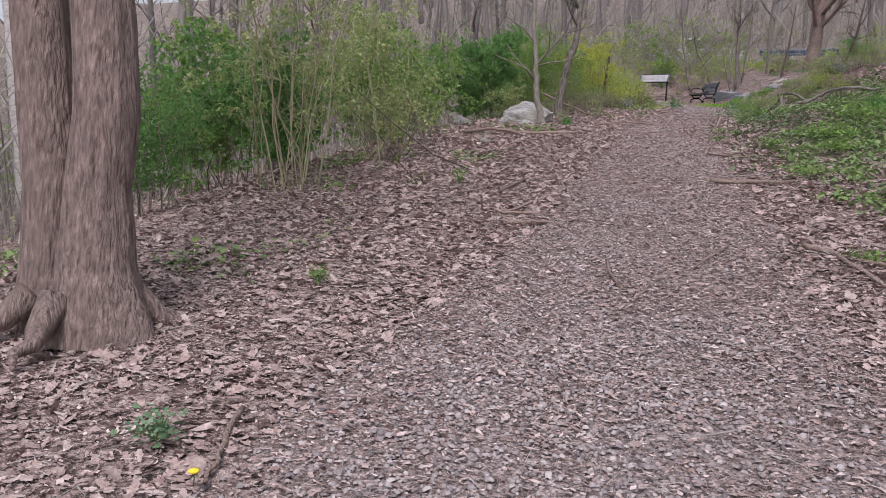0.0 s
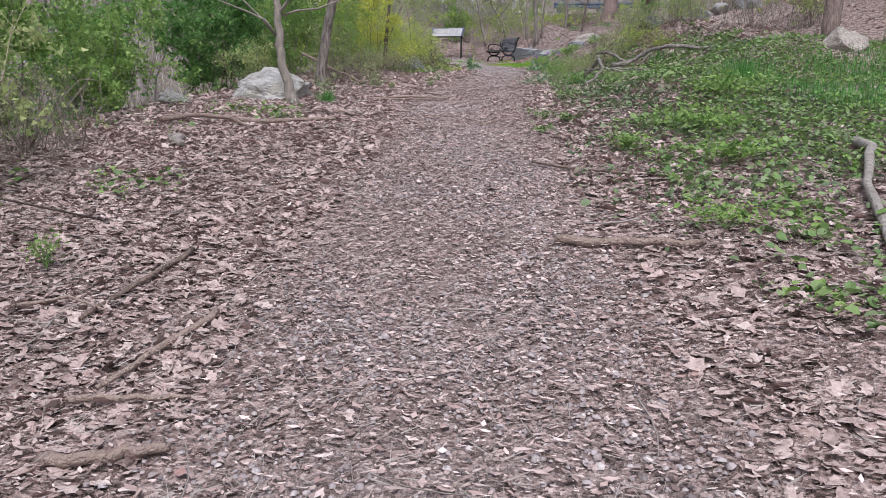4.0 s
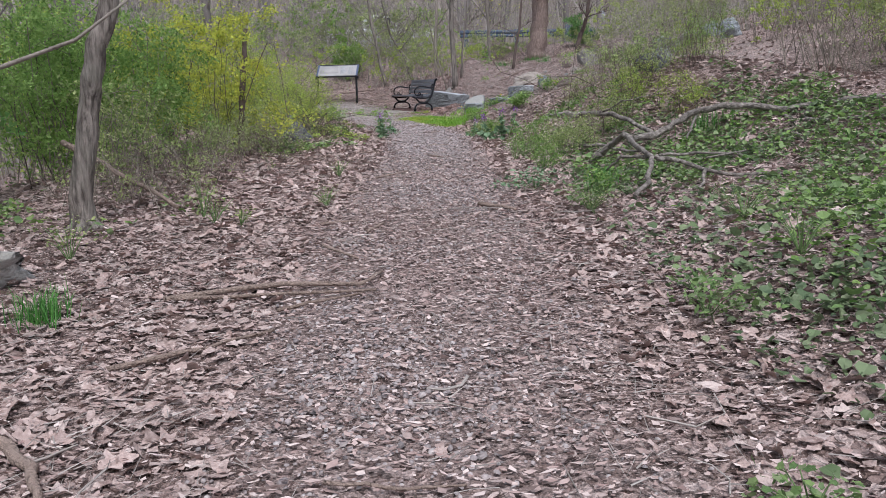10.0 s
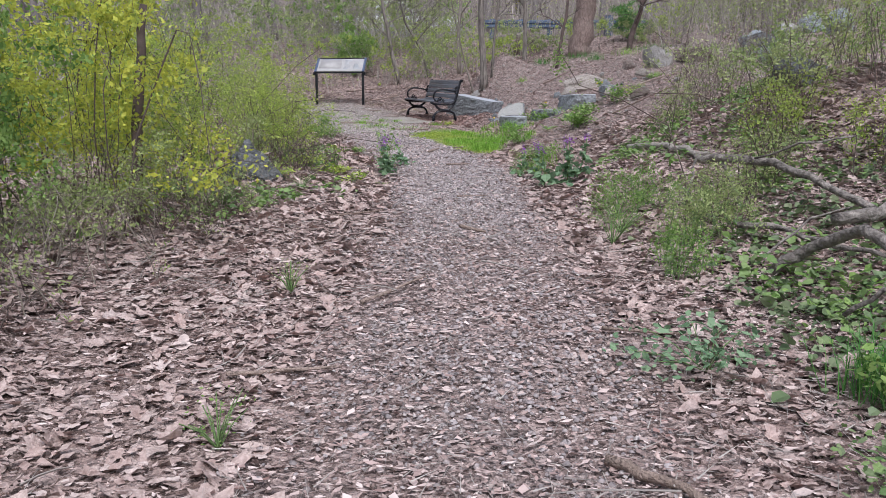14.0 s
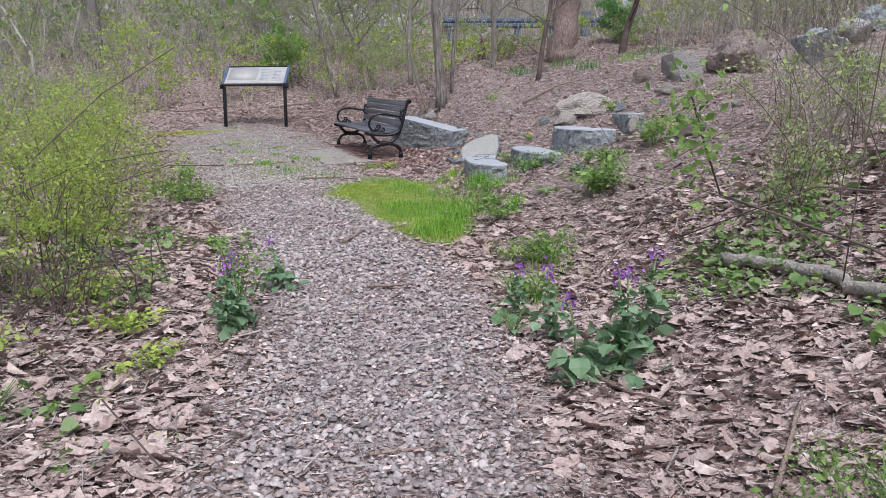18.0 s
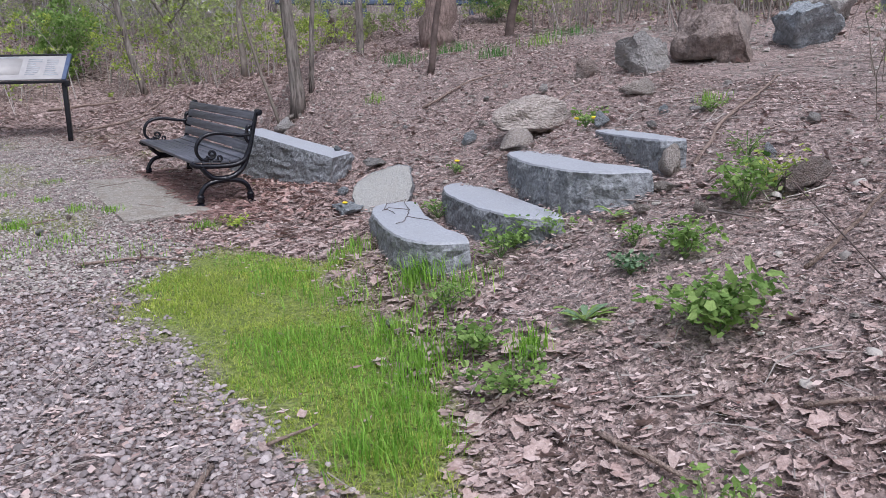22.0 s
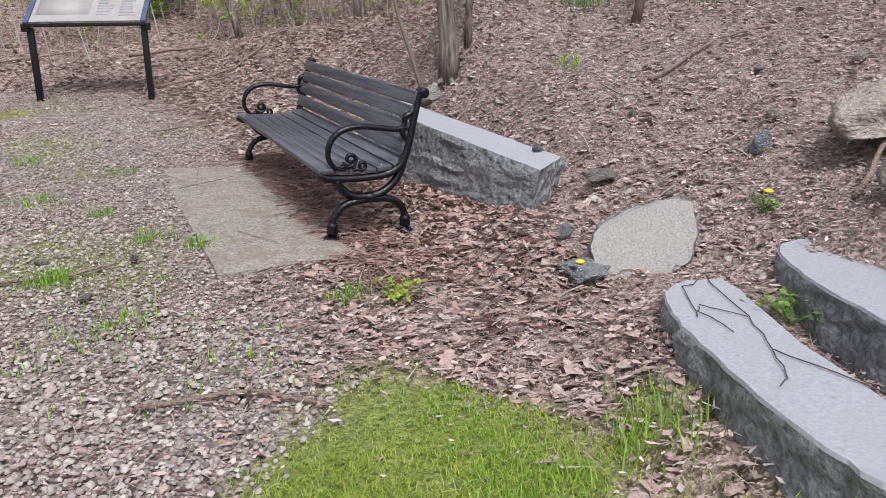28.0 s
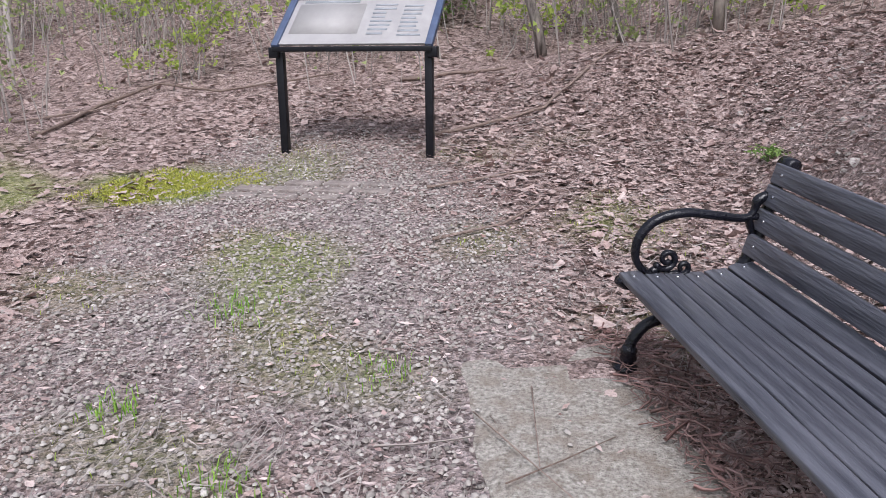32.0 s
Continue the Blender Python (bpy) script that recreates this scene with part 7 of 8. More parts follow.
cane(-2.3, 2.2, ((-2.7, 1.6, 0.3), (-3.1, 1.2, 0.75), (-3.6, 0.9, 1.3)), 0.008)


# ---- fallen limb ----
def fallen_limb():
    base = thing("fallen_limb", None, None, "large fallen tree limb with forked grey-brown branches lying in the grass", "fallen branch")
    base.location = (2.6, 14.2, gz(2.6, 14.2))
    o = Vector(base.location)
    r = random.Random(4)

    def limb(name, pts, rad):
        q = []
        for i in range(len(pts) - 1):
            a, b = Vector(pts[i]) - o, Vector(pts[i + 1]) - o
            for s in range(3):
                q.append(a.lerp(b, s / 3) + Vector((r.gauss(0, 0.012), r.gauss(0, 0.012), r.gauss(0, 0.008))))
        q.append(Vector(pts[-1]) - o)
        n = len(q)
        q = [p if p.z + o.z > gz(p.x + o.x, p.y + o.y) + rad * 0.3 else Vector((p.x, p.y, gz(p.x + o.x, p.y + o.y) - o.z + rad * 0.3)) for p in q]
        part(name, Geo().tube(q, [0.76 * rad * (1 - 0.45 * i / n) * r.uniform(0.88, 1.12) for i in range(n)], 10), M_LIMB, base)

    limb('main_branch', ((2.14, 13.9, 2.04), (2.46, 13.9, 2.09), (2.68, 13.94, 2.24), (2.87, 13.9, 2.34), (3.22, 13.8, 2.42), (3.59, 13.7, 2.42), (3.85, 13.55, 2.36), (4.15, 13.4, 2.41), (4.39, 13.2, 2.34), (4.68, 12.9, 2.1), (4.95, 12.6, 1.81), (5.27, 12.3, 1.44)), 0.062)
    limb('branch', ((4.15, 13.4, 2.4), (3.93, 13.1, 2.19), (3.92, 12.9, 2.0), (4.07, 12.6, 1.88), (4.22, 12.3, 1.73), (4.5, 12.0, 1.45)), 0.045)
    limb('branch', ((3.87, 13.5, 2.32), (3.84, 13.2, 2.08), (3.77, 12.9, 1.8), (3.63, 12.7, 1.62)), 0.03)
    limb('branch', ((1.73, 15.6, 2.41), (1.88, 15.27, 2.43), (2.13, 14.9, 2.4), (2.31, 14.4, 2.25), (2.46, 13.9, 2.09)), 0.055)
    limb('branch', ((1.52, 13.4, 1.77), (1.69, 13.3, 1.94), (1.79, 12.91, 2.1), (1.82, 12.4, 1.95), (1.82, 11.92, 1.85), (1.71, 11.6, 1.72), (1.56, 11.31, 1.57), (1.46, 11.2, 1.52)), 0.048)
    limb('branch', ((1.83, 11.95, 1.86), (2.09, 11.9, 1.8), (2.37, 11.8, 1.71), (2.78, 11.6, 1.6), (2.98, 11.4, 1.52)), 0.032)
    limb('branch', ((1.83, 11.98, 1.86), (1.71, 12.3, 1.86), (1.62, 12.4, 1.85), (1.5, 12.51, 1.7)), 0.026)
    limb('branch', ((2.31, 11.8, 1.72), (2.14, 11.4, 1.66), (2.01, 11.0, 1.55)), 0.026)
    limb('branch', ((1.89, 15.3, 2.4), (1.87, 15.1, 2.26), (1.82, 14.8, 2.08)), 0.034)
    limb('branch', ((1.6, 14.2, 1.97), (1.86, 14.0, 1.96), (2.01, 13.6, 1.89), (2.16, 13.3, 1.88)), 0.03)
    limb('branch', ((1.96, 12.2, 1.87), (2.41, 12.4, 1.87), (2.88, 12.5, 1.86), (3.3, 12.5, 1.8), (3.61, 12.4, 1.78)), 0.022)
    limb('branch', ((2.95, 13.9, 2.33), (2.79, 13.6, 2.17), (2.67, 13.4, 2.04)), 0.022)
    limb('twig', ((2.49, 12.2, 1.82), (3.07, 12.6, 1.89), (3.51, 12.8, 1.94)), 0.014)
    limb('twig', ((2.03, 15.0, 2.42), (2.22, 14.6, 2.56), (2.51, 14.4, 2.61)), 0.014)
    limb('twig', ((1.7, 15.5, 2.39), (1.54, 15.1, 2.21), (1.43, 14.9, 2.09)), 0.014)
    limb('twig', ((1.57, 13.6, 1.85), (1.91, 13.8, 2.05), (2.31, 14.0, 2.12)), 0.012)


fallen_limb()


# ---- sticks and logs on the ground ----
def stick(pts, rad, material=None, label="thin brown stick lying on the leaves", name="stick", lift=0.012, group="sticks on the ground", seed=0):
    r = random.Random(int(abs(pts[0][0]) * 1000) + int(abs(pts[0][1]) * 77))
    x0, y0 = pts[0][:2]
    z0 = gz(x0, y0)
    q = []
    for i in range(len(pts) - 1):
        a, b = pts[i], pts[i + 1]
        for s in range(4):
            t = s / 4
            x, y = a[0] + (b[0] - a[0]) * t + r.gauss(0, rad * 0.5), a[1] + (b[1] - a[1]) * t + r.gauss(0, rad * 0.5)
            up = (a[2] if len(a) > 2 else 0) * (1 - t) + (b[2] if len(b) > 2 else 0) * t
            q.append(Vector((x - x0, y - y0, gz(x, y) - z0 + lift + rad * 0.6 + up)))
    x, y = pts[-1][:2]
    q.append(Vector((x - x0, y - y0, gz(x, y) - z0 + lift + rad * 0.6 + (pts[-1][2] if len(pts[-1]) > 2 else 0))))
    n = len(q)
    ob = thing(name, Geo().tube(q, [rad * (1 - 0.45 * i / n) * r.uniform(0.9, 1.1) for i in range(n)], 7), material or M_STICK, label, "stick" if name == "stick" else "log", group)
    ob.location = (x0, y0, z0)
    return ob


stick(((-1.07, -4.67), (-0.9, -5.0), (-0.76, -5.3)), 0.016)
stick(((1.7, -0.7), (1.95, -1.0), (2.2, -1.75)), 0.025)
stick(((1.95, -1.0), (2.4, -1.3), (2.75, -1.5), (3.3, -1.6)), 0.018)
stick(((0.2, -1.4), (0.28, -1.75), (0.44, -2.1)), 0.014)
stick(((1.12, -0.74), (1.0, -1.05), (0.89, -1.4)), 0.012)
stick(((0.62, -1.95), (0.55, -2.3)), 0.01)
stick(((-3.9, 6.0, 0), (-3.4, 6.0, 0.07), (-2.95, 5.85, 0.06), (-2.6, 5.6, 0)), 0.03)
stick(((-1.42, 1.58), (-1.5, 1.0), (-1.55, 0.6)), 0.018)
stick(((-0.89, 0.76), (-1.0, 0.4), (-1.1, 0.0)), 0.02)
stick(((-1.05, -0.47), (-0.8, -0.42), (-0.6, -0.36)), 0.03)
stick(((-1.16, -0.08), (-0.9, -0.04), (-0.68, -0.02)), 0.016)
stick(((-2.0, 0.7), (-1.7, 0.75, 0.05), (-1.45, 0.7)), 0.012)
stick(((0.8, 1.98), (1.2, 1.9), (1.7, 1.88)), 0.032)
stick(((0.63, 4.16), (0.85, 4.0), (1.1, 3.88), (1.5, 3.6)), 0.014)
stick(((0.95, 3.73), (1.0, 3.55)), 0.022)
stick(((1.1, 4.03), (0.98, 3.7)), 0.018)
stick(((-3.06, 6.06), (-2.5, 6.0), (-2.2, 6.15), (-1.8, 6.28)), 0.034)
stick(((-2.05, 7.1), (-1.8, 6.9), (-1.66, 6.67)), 0.026)
stick(((-1.94, 8.7), (-1.3, 8.75), (-0.73, 8.8)), 0.014)
stick(((-1.87, 7.72), (-1.5, 7.95), (-1.21, 8.17)), 0.014)
stick(((-0.77, 6.77), (-0.5, 6.72), (-0.3, 6.73)), 0.008)
stick(((-0.01, 6.0), (0.1, 6.2), (0.15, 6.4)), 0.013)
stick(((-0.73, 5.9), (-0.6, 5.75)), 0.014)
stick(((-1.96, 8.7), (-1.3, 8.85, 0.03), (-0.83, 8.91), (-0.72, 9.16)), 0.018)
stick(((-1.26, 8.47), (-1.09, 8.59), (-0.8, 8.75)), 0.012)
stick(((-1.2, 9.9), (-0.9, 9.5)), 0.014)
stick(((0.05, 11.3), (0.25, 11.1), (0.35, 11.0)), 0.022)
stick(((-1.3, 10.6), (-1.0, 10.7)), 0.012)
stick(((-0.9, 10.3), (-0.78, 10.6)), 0.013)
stick(((-1.5, 12.0), (-1.0, 12.1)), 0.012)
stick(((0.3, 12.6), (0.75, 12.5)), 0.008)
stick(((-1.0, 13.0), (-0.65, 13.5)), 0.012)
stick(((-0.4, 14.9), (-0.2, 14.7)), 0.016)
stick(((-0.4, 16.2), (-0.1, 16.25)), 0.009)
stick(((1.0, 15.8), (1.35, 16.3)), 0.012)
stick(((-1.6, 15.2), (-1.1, 15.5)), 0.01)
stick(((-0.5, 18.3), (-0.2, 18.35)), 0.012)
stick(((0.6, 16.9), (0.9, 16.5)), 0.014)
stick(((-0.75, 19.5), (-0.6, 19.9)), 0.016)
stick(((-0.4, 20.0), (-0.2, 20.1)), 0.008)
stick(((0.75, 19.6), (0.95, 19.2)), 0.013)
stick(((-1.5, 22.7), (-1.1, 22.75), (-0.8, 22.6)), 0.012)
stick(((-1.1, 22.65, 0), (-1.08, 22.6, 0.1)), 0.008)
stick(((0.1, 23.2), (0.5, 23.35)), 0.007)
stick(((-2.6, 24.0), (-2.1, 24.05), (-1.9, 24.2)), 0.012)
stick(((-0.4, 22.9), (0.0, 23.1)), 0.007)
stick(((2.3, 21.3), (2.9, 21.9), (3.6, 22.4), (4.3, 23.0)), 0.016)
stick(((1.7, 23.2), (2.2, 23.6, 0.1), (2.7, 23.9, 0.18)), 0.016)
stick(((1.6, 25.3), (2.2, 25.5), (2.6, 25.45)), 0.014)
stick(((-6.6, 30.1), (-6.6, 31.2), (-6.3, 31.95, 0.05), (-5.5, 31.8), (-5.0, 32.2), (-4.4, 32.6)), 0.018)
stick(((-7.2, 30.6), (-6.6, 31.0), (-6.4, 31.3)), 0.012)
stick(((-2.78, 30.3), (-2.3, 30.6), (-1.85, 30.85), (-1.5, 31.4), (-1.1, 32.0)), 0.017)
stick(((-2.6, 28.9), (-2.0, 29.3), (-1.7, 29.4)), 0.011)
stick(((-3.5, 32.3), (-2.9, 32.5), (-2.3, 32.4)), 0.024)
stick(((-2.4, 27.9), (-2.0, 28.2), (-1.8, 28.6)), 0.011)
stick(((-5.5, 26.0), (-5.0, 26.1)), 0.012)
stick(((0.6, 28.3), (1.2, 28.6), (1.7, 28.5)), 0.013)
stick(((-3.0, 16.2), (-2.4, 16.0), (-1.9, 16.3)), 0.01)
stick(((2.8, 19.8, 0.02), (3.4, 20.6, 0.15), (4.0, 21.3, 0.3)), 0.016)
stick(((1.9, 19.9), (2.3, 20.0, 0.05), (2.9, 20.3, 0.1)), 0.012)
stick(((1.4, 19.3), (1.9, 19.0), (2.4, 18.9)), 0.01)
stick(((1.0, 18.6), (1.5, 19.0), (2.2, 19.5)), 0.008)
stick(((3.5, 4.6), (3.45, 4.0, 0.04), (3.0, 2.9, 0.02), (2.63, 1.5)), 0.045, M_PALEWOOD, "pale grey weathered branch lying in ivy")
stick(((4.6, 6.2), (4.8, 5.2), (5.0, 4.2)), 0.075, M_PALEWOOD, "weathered grey log in tall grass", "log", group="")
stick(((1.69, 17.88), (1.82, 17.45), (1.98, 16.95), (2.13, 16.4)), 0.045, M_PALEWOOD, "grey-barked log lying on the leaves", "log", 0.02, "")
stick(((-3.15, 4.85), (-2.95, 4.6)), 0.06, M_PALEWOOD, "short piece of weathered wood on leaves", "log", 0.0, "")
stick(((-4.0, 12.0, 0.45), (-3.3, 11.5, 0.2), (-2.6, 11.0, 0.03)), 0.03, M_STICK, "leaning dead pole in the brush")
# twigs that lie on the slab
for k, (a, b) in enumerate((((-1.95, 26.1), (-1.55, 25.6)), ((-1.75, 26.3), (-1.7, 25.8)), ((-1.2, 25.4), (-0.9, 25.1)), ((-1.3, 24.6), (-1.05, 24.35)), ((-1.8, 25.7), (-1.45, 26.0)), ((-1.1, 24.9), (-0.75, 25.1)))):
    stick((a, b), 0.003, lift=0.03)


# vine over the first step
vine, rv = Geo(), random.Random(8)
for pts in (((0.78, 23.0), (0.7, 22.5), (0.62, 22.2), (0.55, 22.0), (0.48, 21.95)), ((0.62, 22.2), (0.75, 21.95), (0.85, 21.6)), ((0.7, 22.5), (0.58, 22.65), (0.5, 22.5)), ((0.8, 23.0), (0.62, 22.85), (0.55, 22.6), (0.6, 22.3))):
    line = []
    for a, b in zip(pts, pts[1:]):
        for q in range(4):
            vy = a[1] + (b[1] - a[1]) * q / 4 + rv.gauss(0, 0.008)
            line.append(Vector((a[0] + 0.05 + (b[0] - a[0]) * q / 4 + rv.gauss(0, 0.008), vy, 2.946 + 0.0357 * (vy - 21.27) + rv.uniform(0, 0.004))))
    vine.tube(line, 0.0024, 5)
thing("vine", vine, M_DARKSTEM, "thin dark bare vine across a granite step", "vine")


# ---- small plants ----
def herb(x, y, w, h, n, leaves, label, seed, size=0.06, name="leafy_plant", category="plant", shape=None, stem_n=9, group=""):
    rng, r = np.random.default_rng(seed), random.Random(seed)
    base = thing(name, None, None, label, category, group)
    base.location = (x, y, gz(x, y) - 0.005)
    g, pos = Geo(), []
    for k in range(stem_n):
        a = 2 * math.pi * k / stem_n + r.uniform(-0.4, 0.4)
        out = w * 0.5 * r.uniform(0.2, 1)
        tip = Vector((math.cos(a) * out, math.sin(a) * out, h * r.uniform(0.5, 1.05)))
        mid = tip * 0.5 + Vector((0, 0, 0.12 * h))
        g.tube([(0, 0, 0), mid, tip], [0.004, 0.003, 0.002], 4, cap=False)
        pos += [mid, mid.lerp(tip, 0.5), tip, tip]
    tagged(part("branchwork", g, M_GREENSTEM, base), kind="stuff")
    nd = np.array([p[:] for p in pos])
    n, size, w = int(n * 2.6), size * 0.5, w * 0.85
    p = nd[rng.integers(0, len(nd), n)] + rng.normal(0, 1, (n, 3)) * [w * 0.13, w * 0.13, h * 0.15]
    p[:, 2] = np.maximum(p[:, 2], 0.015)
    sv, sf = shape if shape is not None else heart_shape(0.25)
    v, f = scatter("", sv, sf, p, turns(n, 0.5, rng), np.clip(rng.lognormal(np.log(size), 0.3, n), size * 0.5, size * 1.8))
    part("foliage", array_mesh("foliage", v, f), leaves, base)
    return base


FERNY = leaf_shape(5, 0.1, 8)


def low_plant(x, y, w, h, n, m, s, k):
    herb(x, y, w, h, n, m, "low leafy green plant growing from the leaf litter", 200 + k, s, shape=FERNY, group="low green plants")


low_plant(1.4, 19.78, 0.52, 0.24, 220, M_GREEN, 0.07, 0)
low_plant(0.58, 20.4, 0.3, 0.13, 70, M_GREEN, 0.055, 1)
low_plant(0.57, 20.02, 0.36, 0.15, 90, M_GREEN, 0.055, 2)
low_plant(1.37, 20.44, 0.24, 0.1, 60, M_BLUEGREEN, 0.05, 3)
low_plant(1.52, 20.66, 0.22, 0.12, 40, M_GREEN, 0.045, 4)
low_plant(0.98, 21.2, 0.3, 0.16, 60, M_GREEN, 0.05, 5)
low_plant(1.63, 20.37, 0.36, 0.16, 110, M_GREEN, 0.055, 6)
low_plant(1.1, 21.3, 0.3, 0.1, 60, M_GREEN, 0.05, 7)
low_plant(0.57, 20.9, 0.3, 0.14, 60, M_GREEN, 0.045, 8)
low_plant(1.3, 21.25, 0.5, 0.12, 70, M_GREEN, 0.05, 9)
low_plant(2.35, 22.9, 0.35, 0.14, 60, M_GREEN, 0.05, 10)
low_plant(1.0, 22.6, 0.3, 0.12, 50, M_GREEN, 0.05, 11)
low_plant(3.1, 22.3, 0.25, 0.1, 50, M_GREEN, 0.04, 12)
low_plant(1.4, 23.45, 0.2, 0.1, 30, M_GREEN, 0.04, 13)
low_plant(2.6, 21.2, 0.25, 0.15, 40, M_GREEN, 0.04, 14)
low_plant(0.55, 19.0, 0.4, 0.16, 80, M_OLIVE, 0.045, 15)
low_plant(0.85, 19.0, 0.5, 0.2, 110, M_GREEN, 0.05, 16)
low_plant(-2.37, 21.3, 0.5, 0.2, 120, M_GREEN, 0.05, 17)
low_plant(-2.2, 18.2, 0.6, 0.16, 90, M_LIME, 0.06, 18)
low_plant(-1.8, 17.6, 0.5, 0.12, 80, M_LIME, 0.055, 19)
low_plant(-2.4, 17.3, 0.5, 0.14, 70, M_LIME, 0.055, 20)
low_plant(-1.5, 17.1, 0.4, 0.1, 60, M_LIME, 0.05, 21)
low_plant(-1.74, 19.47, 0.25, 0.1, 60, M_GREEN, 0.045, 22)
low_plant(0.69, 18.97, 0.4, 0.18, 90, M_GREEN, 0.05, 23)
low_plant(0.62, 18.29, 0.4, 0.2, 90, M_GREEN, 0.05, 24)
low_plant(-1.21, 17.75, 0.42, 0.5, 120, M_GREEN, 0.05, 25)
low_plant(1.0, 6.3, 0.3, 0.1, 45, M_IVY, 0.06, 26)
low_plant(0.7, 5.65, 0.3, 0.1, 45, M_IVY, 0.06, 27)
low_plant(0.72, 6.5, 0.32, 0.12, 40, M_IVY, 0.06, 28)
low_plant(0.97, 8.05, 0.6, 0.2, 110, M_IVY, 0.06, 29)
low_plant(0.67, 12.1, 0.7, 0.18, 110, M_BLUEGREEN, 0.065, 30)
low_plant(1.0, 11.0, 0.5, 0.2, 90, M_IVY, 0.06, 31)
low_plant(1.28, 11.7, 0.45, 0.24, 80, M_GREEN, 0.06, 32)
low_plant(-1.84, -2.65, 0.2, 0.16, 40, M_GREEN, 0.04, 33)
low_plant(-2.17, 1.25, 0.25, 0.2, 45, M_GREEN, 0.045, 34)
low_plant(-1.24, -5.05, 0.34, 0.12, 50, M_BLUEGREEN, 0.06, 35)
low_plant(2.2, -1.1, 0.4, 0.1, 50, M_GREEN, 0.05, 36)
low_plant(2.3, 3.9, 0.7, 0.2, 150, M_GREEN, 0.07, 37)
low_plant(1.5, 4.6, 0.5, 0.16, 90, M_GREEN, 0.065, 38)
low_plant(2.3, 5.3, 0.8, 0.22, 170, M_GREEN, 0.075, 39)
low_plant(1.9, 2.2, 0.7, 0.16, 120, M_GREEN, 0.06, 40)
low_plant(2.9, 6.7, 1.0, 0.25, 200, M_GREEN, 0.08, 41)
low_plant(-0.45, 23.5, 0.3, 0.1, 60, M_GRASS, 0.04, 42)
low_plant(-2.5, 15.4, 0.4, 0.18, 60, M_IVY, 0.06, 43)
low_plant(-1.97, 10.65, 0.2, 0.14, 40, M_OLIVE, 0.035, 44)
low_plant(-2.9, 9.6, 0.4, 0.3, 60, M_OLIVE, 0.04, 45)
low_plant(-2.35, 10.9, 0.4, 0.35, 70, M_OLIVE, 0.04, 46)
low_plant(2.14, 20.62, 0.34, 0.24, 120, M_GREEN, 0.06, 49)
low_plant(2.4, 20.7, 0.3, 0.2, 70, M_LIME, 0.05, 50)
low_plant(1.2, 27.9, 0.35, 0.12, 50, M_GREEN, 0.05, 47)
low_plant(-0.2, 29.3, 0.3, 0.1, 50, M_GREEN, 0.05, 48)
for k, (x, y, w, h, n) in enumerate(((1.65, 8.5, 0.5, 0.4, 130), (1.0, 10.9, 0.4, 0.35, 110), (0.9, 14.8, 0.6, 0.35, 140), (1.83, 9.7, 0.6, 0.45, 150), (-1.36, 11.4, 0.3, 0.3, 60), (-1.45, 13.2, 0.3, 0.3, 70), (0.74, 14.4, 0.6, 0.45, 170), (0.95, 15.15, 0.45, 0.4, 120), (-2.2, 10.7, 0.4, 0.35, 80), (1.25, 15.6, 0.5, 0.3, 90), (0.45, 18.3, 0.3, 0.25, 80), (-2.0, 16.6, 0.4, 0.25, 50), (0.35, 17.5, 0.3, 0.25, 50))):
    herb(x, y, w, h * 0.65, n, M_OLIVE if k % 2 else M_GREEN, "upright feathery weed beside the path", 260 + k, 0.028, "weed", "weed", (SLIP_V * [1, 1.2, 1], SLIP_F), 14, "feathery weeds")


def rosette(x, y, n, size, seed, label):
    rng = np.random.default_rng(seed)
    base = thing("rosette_plant", None, None, label, "plant")
    base.location = (x, y, gz(x, y))
    for k in range(n):
        a, up, ln = 2.4 * k + rng.uniform(-0.2, 0.2), rng.uniform(0.4, 1.2), size * rng.uniform(0.7, 1.15)
        d, s = Vector((math.cos(a), math.sin(a), 0)), Vector((-math.sin(a), math.cos(a), 0))
        v = []
        for t, wd in ((0, 0.02), (0.3, 0.1), (0.65, 0.15), (0.88, 0.09), (1, 0.01)):
            c = d * (ln * t) + Vector((0, 0, ln * (up * t - 0.6 * up * t * t)))
            v += [c - s * wd * ln + Vector((0, 0, 0.03 * ln)), c, c + s * wd * ln + Vector((0, 0, 0.03 * ln))]
        f = [(3 * i + j, 3 * i + j + 1, 3 * i + j + 4, 3 * i + j + 3) for i in range(4) for j in range(2)]
        part("leaf", Geo().add(v, f), M_GREEN if k % 3 else M_BLUEGREEN, base)


rosette(1.03, 20.24, 14, 0.15, 5, "rosette of long pale green leaves on bare soil")
rosette(1.62, 21.05, 9, 0.12, 6, "rosette of narrow green leaves before a step")


def tuft(x, y, n, h, w, label, seed, material=None):
    rng = np.random.default_rng(seed)
    p = np.stack([rng.normal(0, w, n), rng.normal(0, w, n), np.zeros(n)], -1)
    p[:, 2] = ground(p[:, 0] + x, p[:, 1] + y) - gz(x, y)
    v, f = blades(n, p, h, np.full(n, 0.006), 0.9, rng)
    ob = thing("grass_tuft", None, None, label, "grass tuft", "grass tufts")
    ob.location = (x, y, gz(x, y))
    tagged(part("blade_clump", array_mesh("blade_clump", v, f), material or M_GRASS, ob), kind="stuff")


def small_tuft(x, y, n, h, w, k):
    tuft(x, y, n, h, w, "small tuft of bright green grass", 300 + k, M_DARKGRASS if h > 0.18 else M_LUSH)


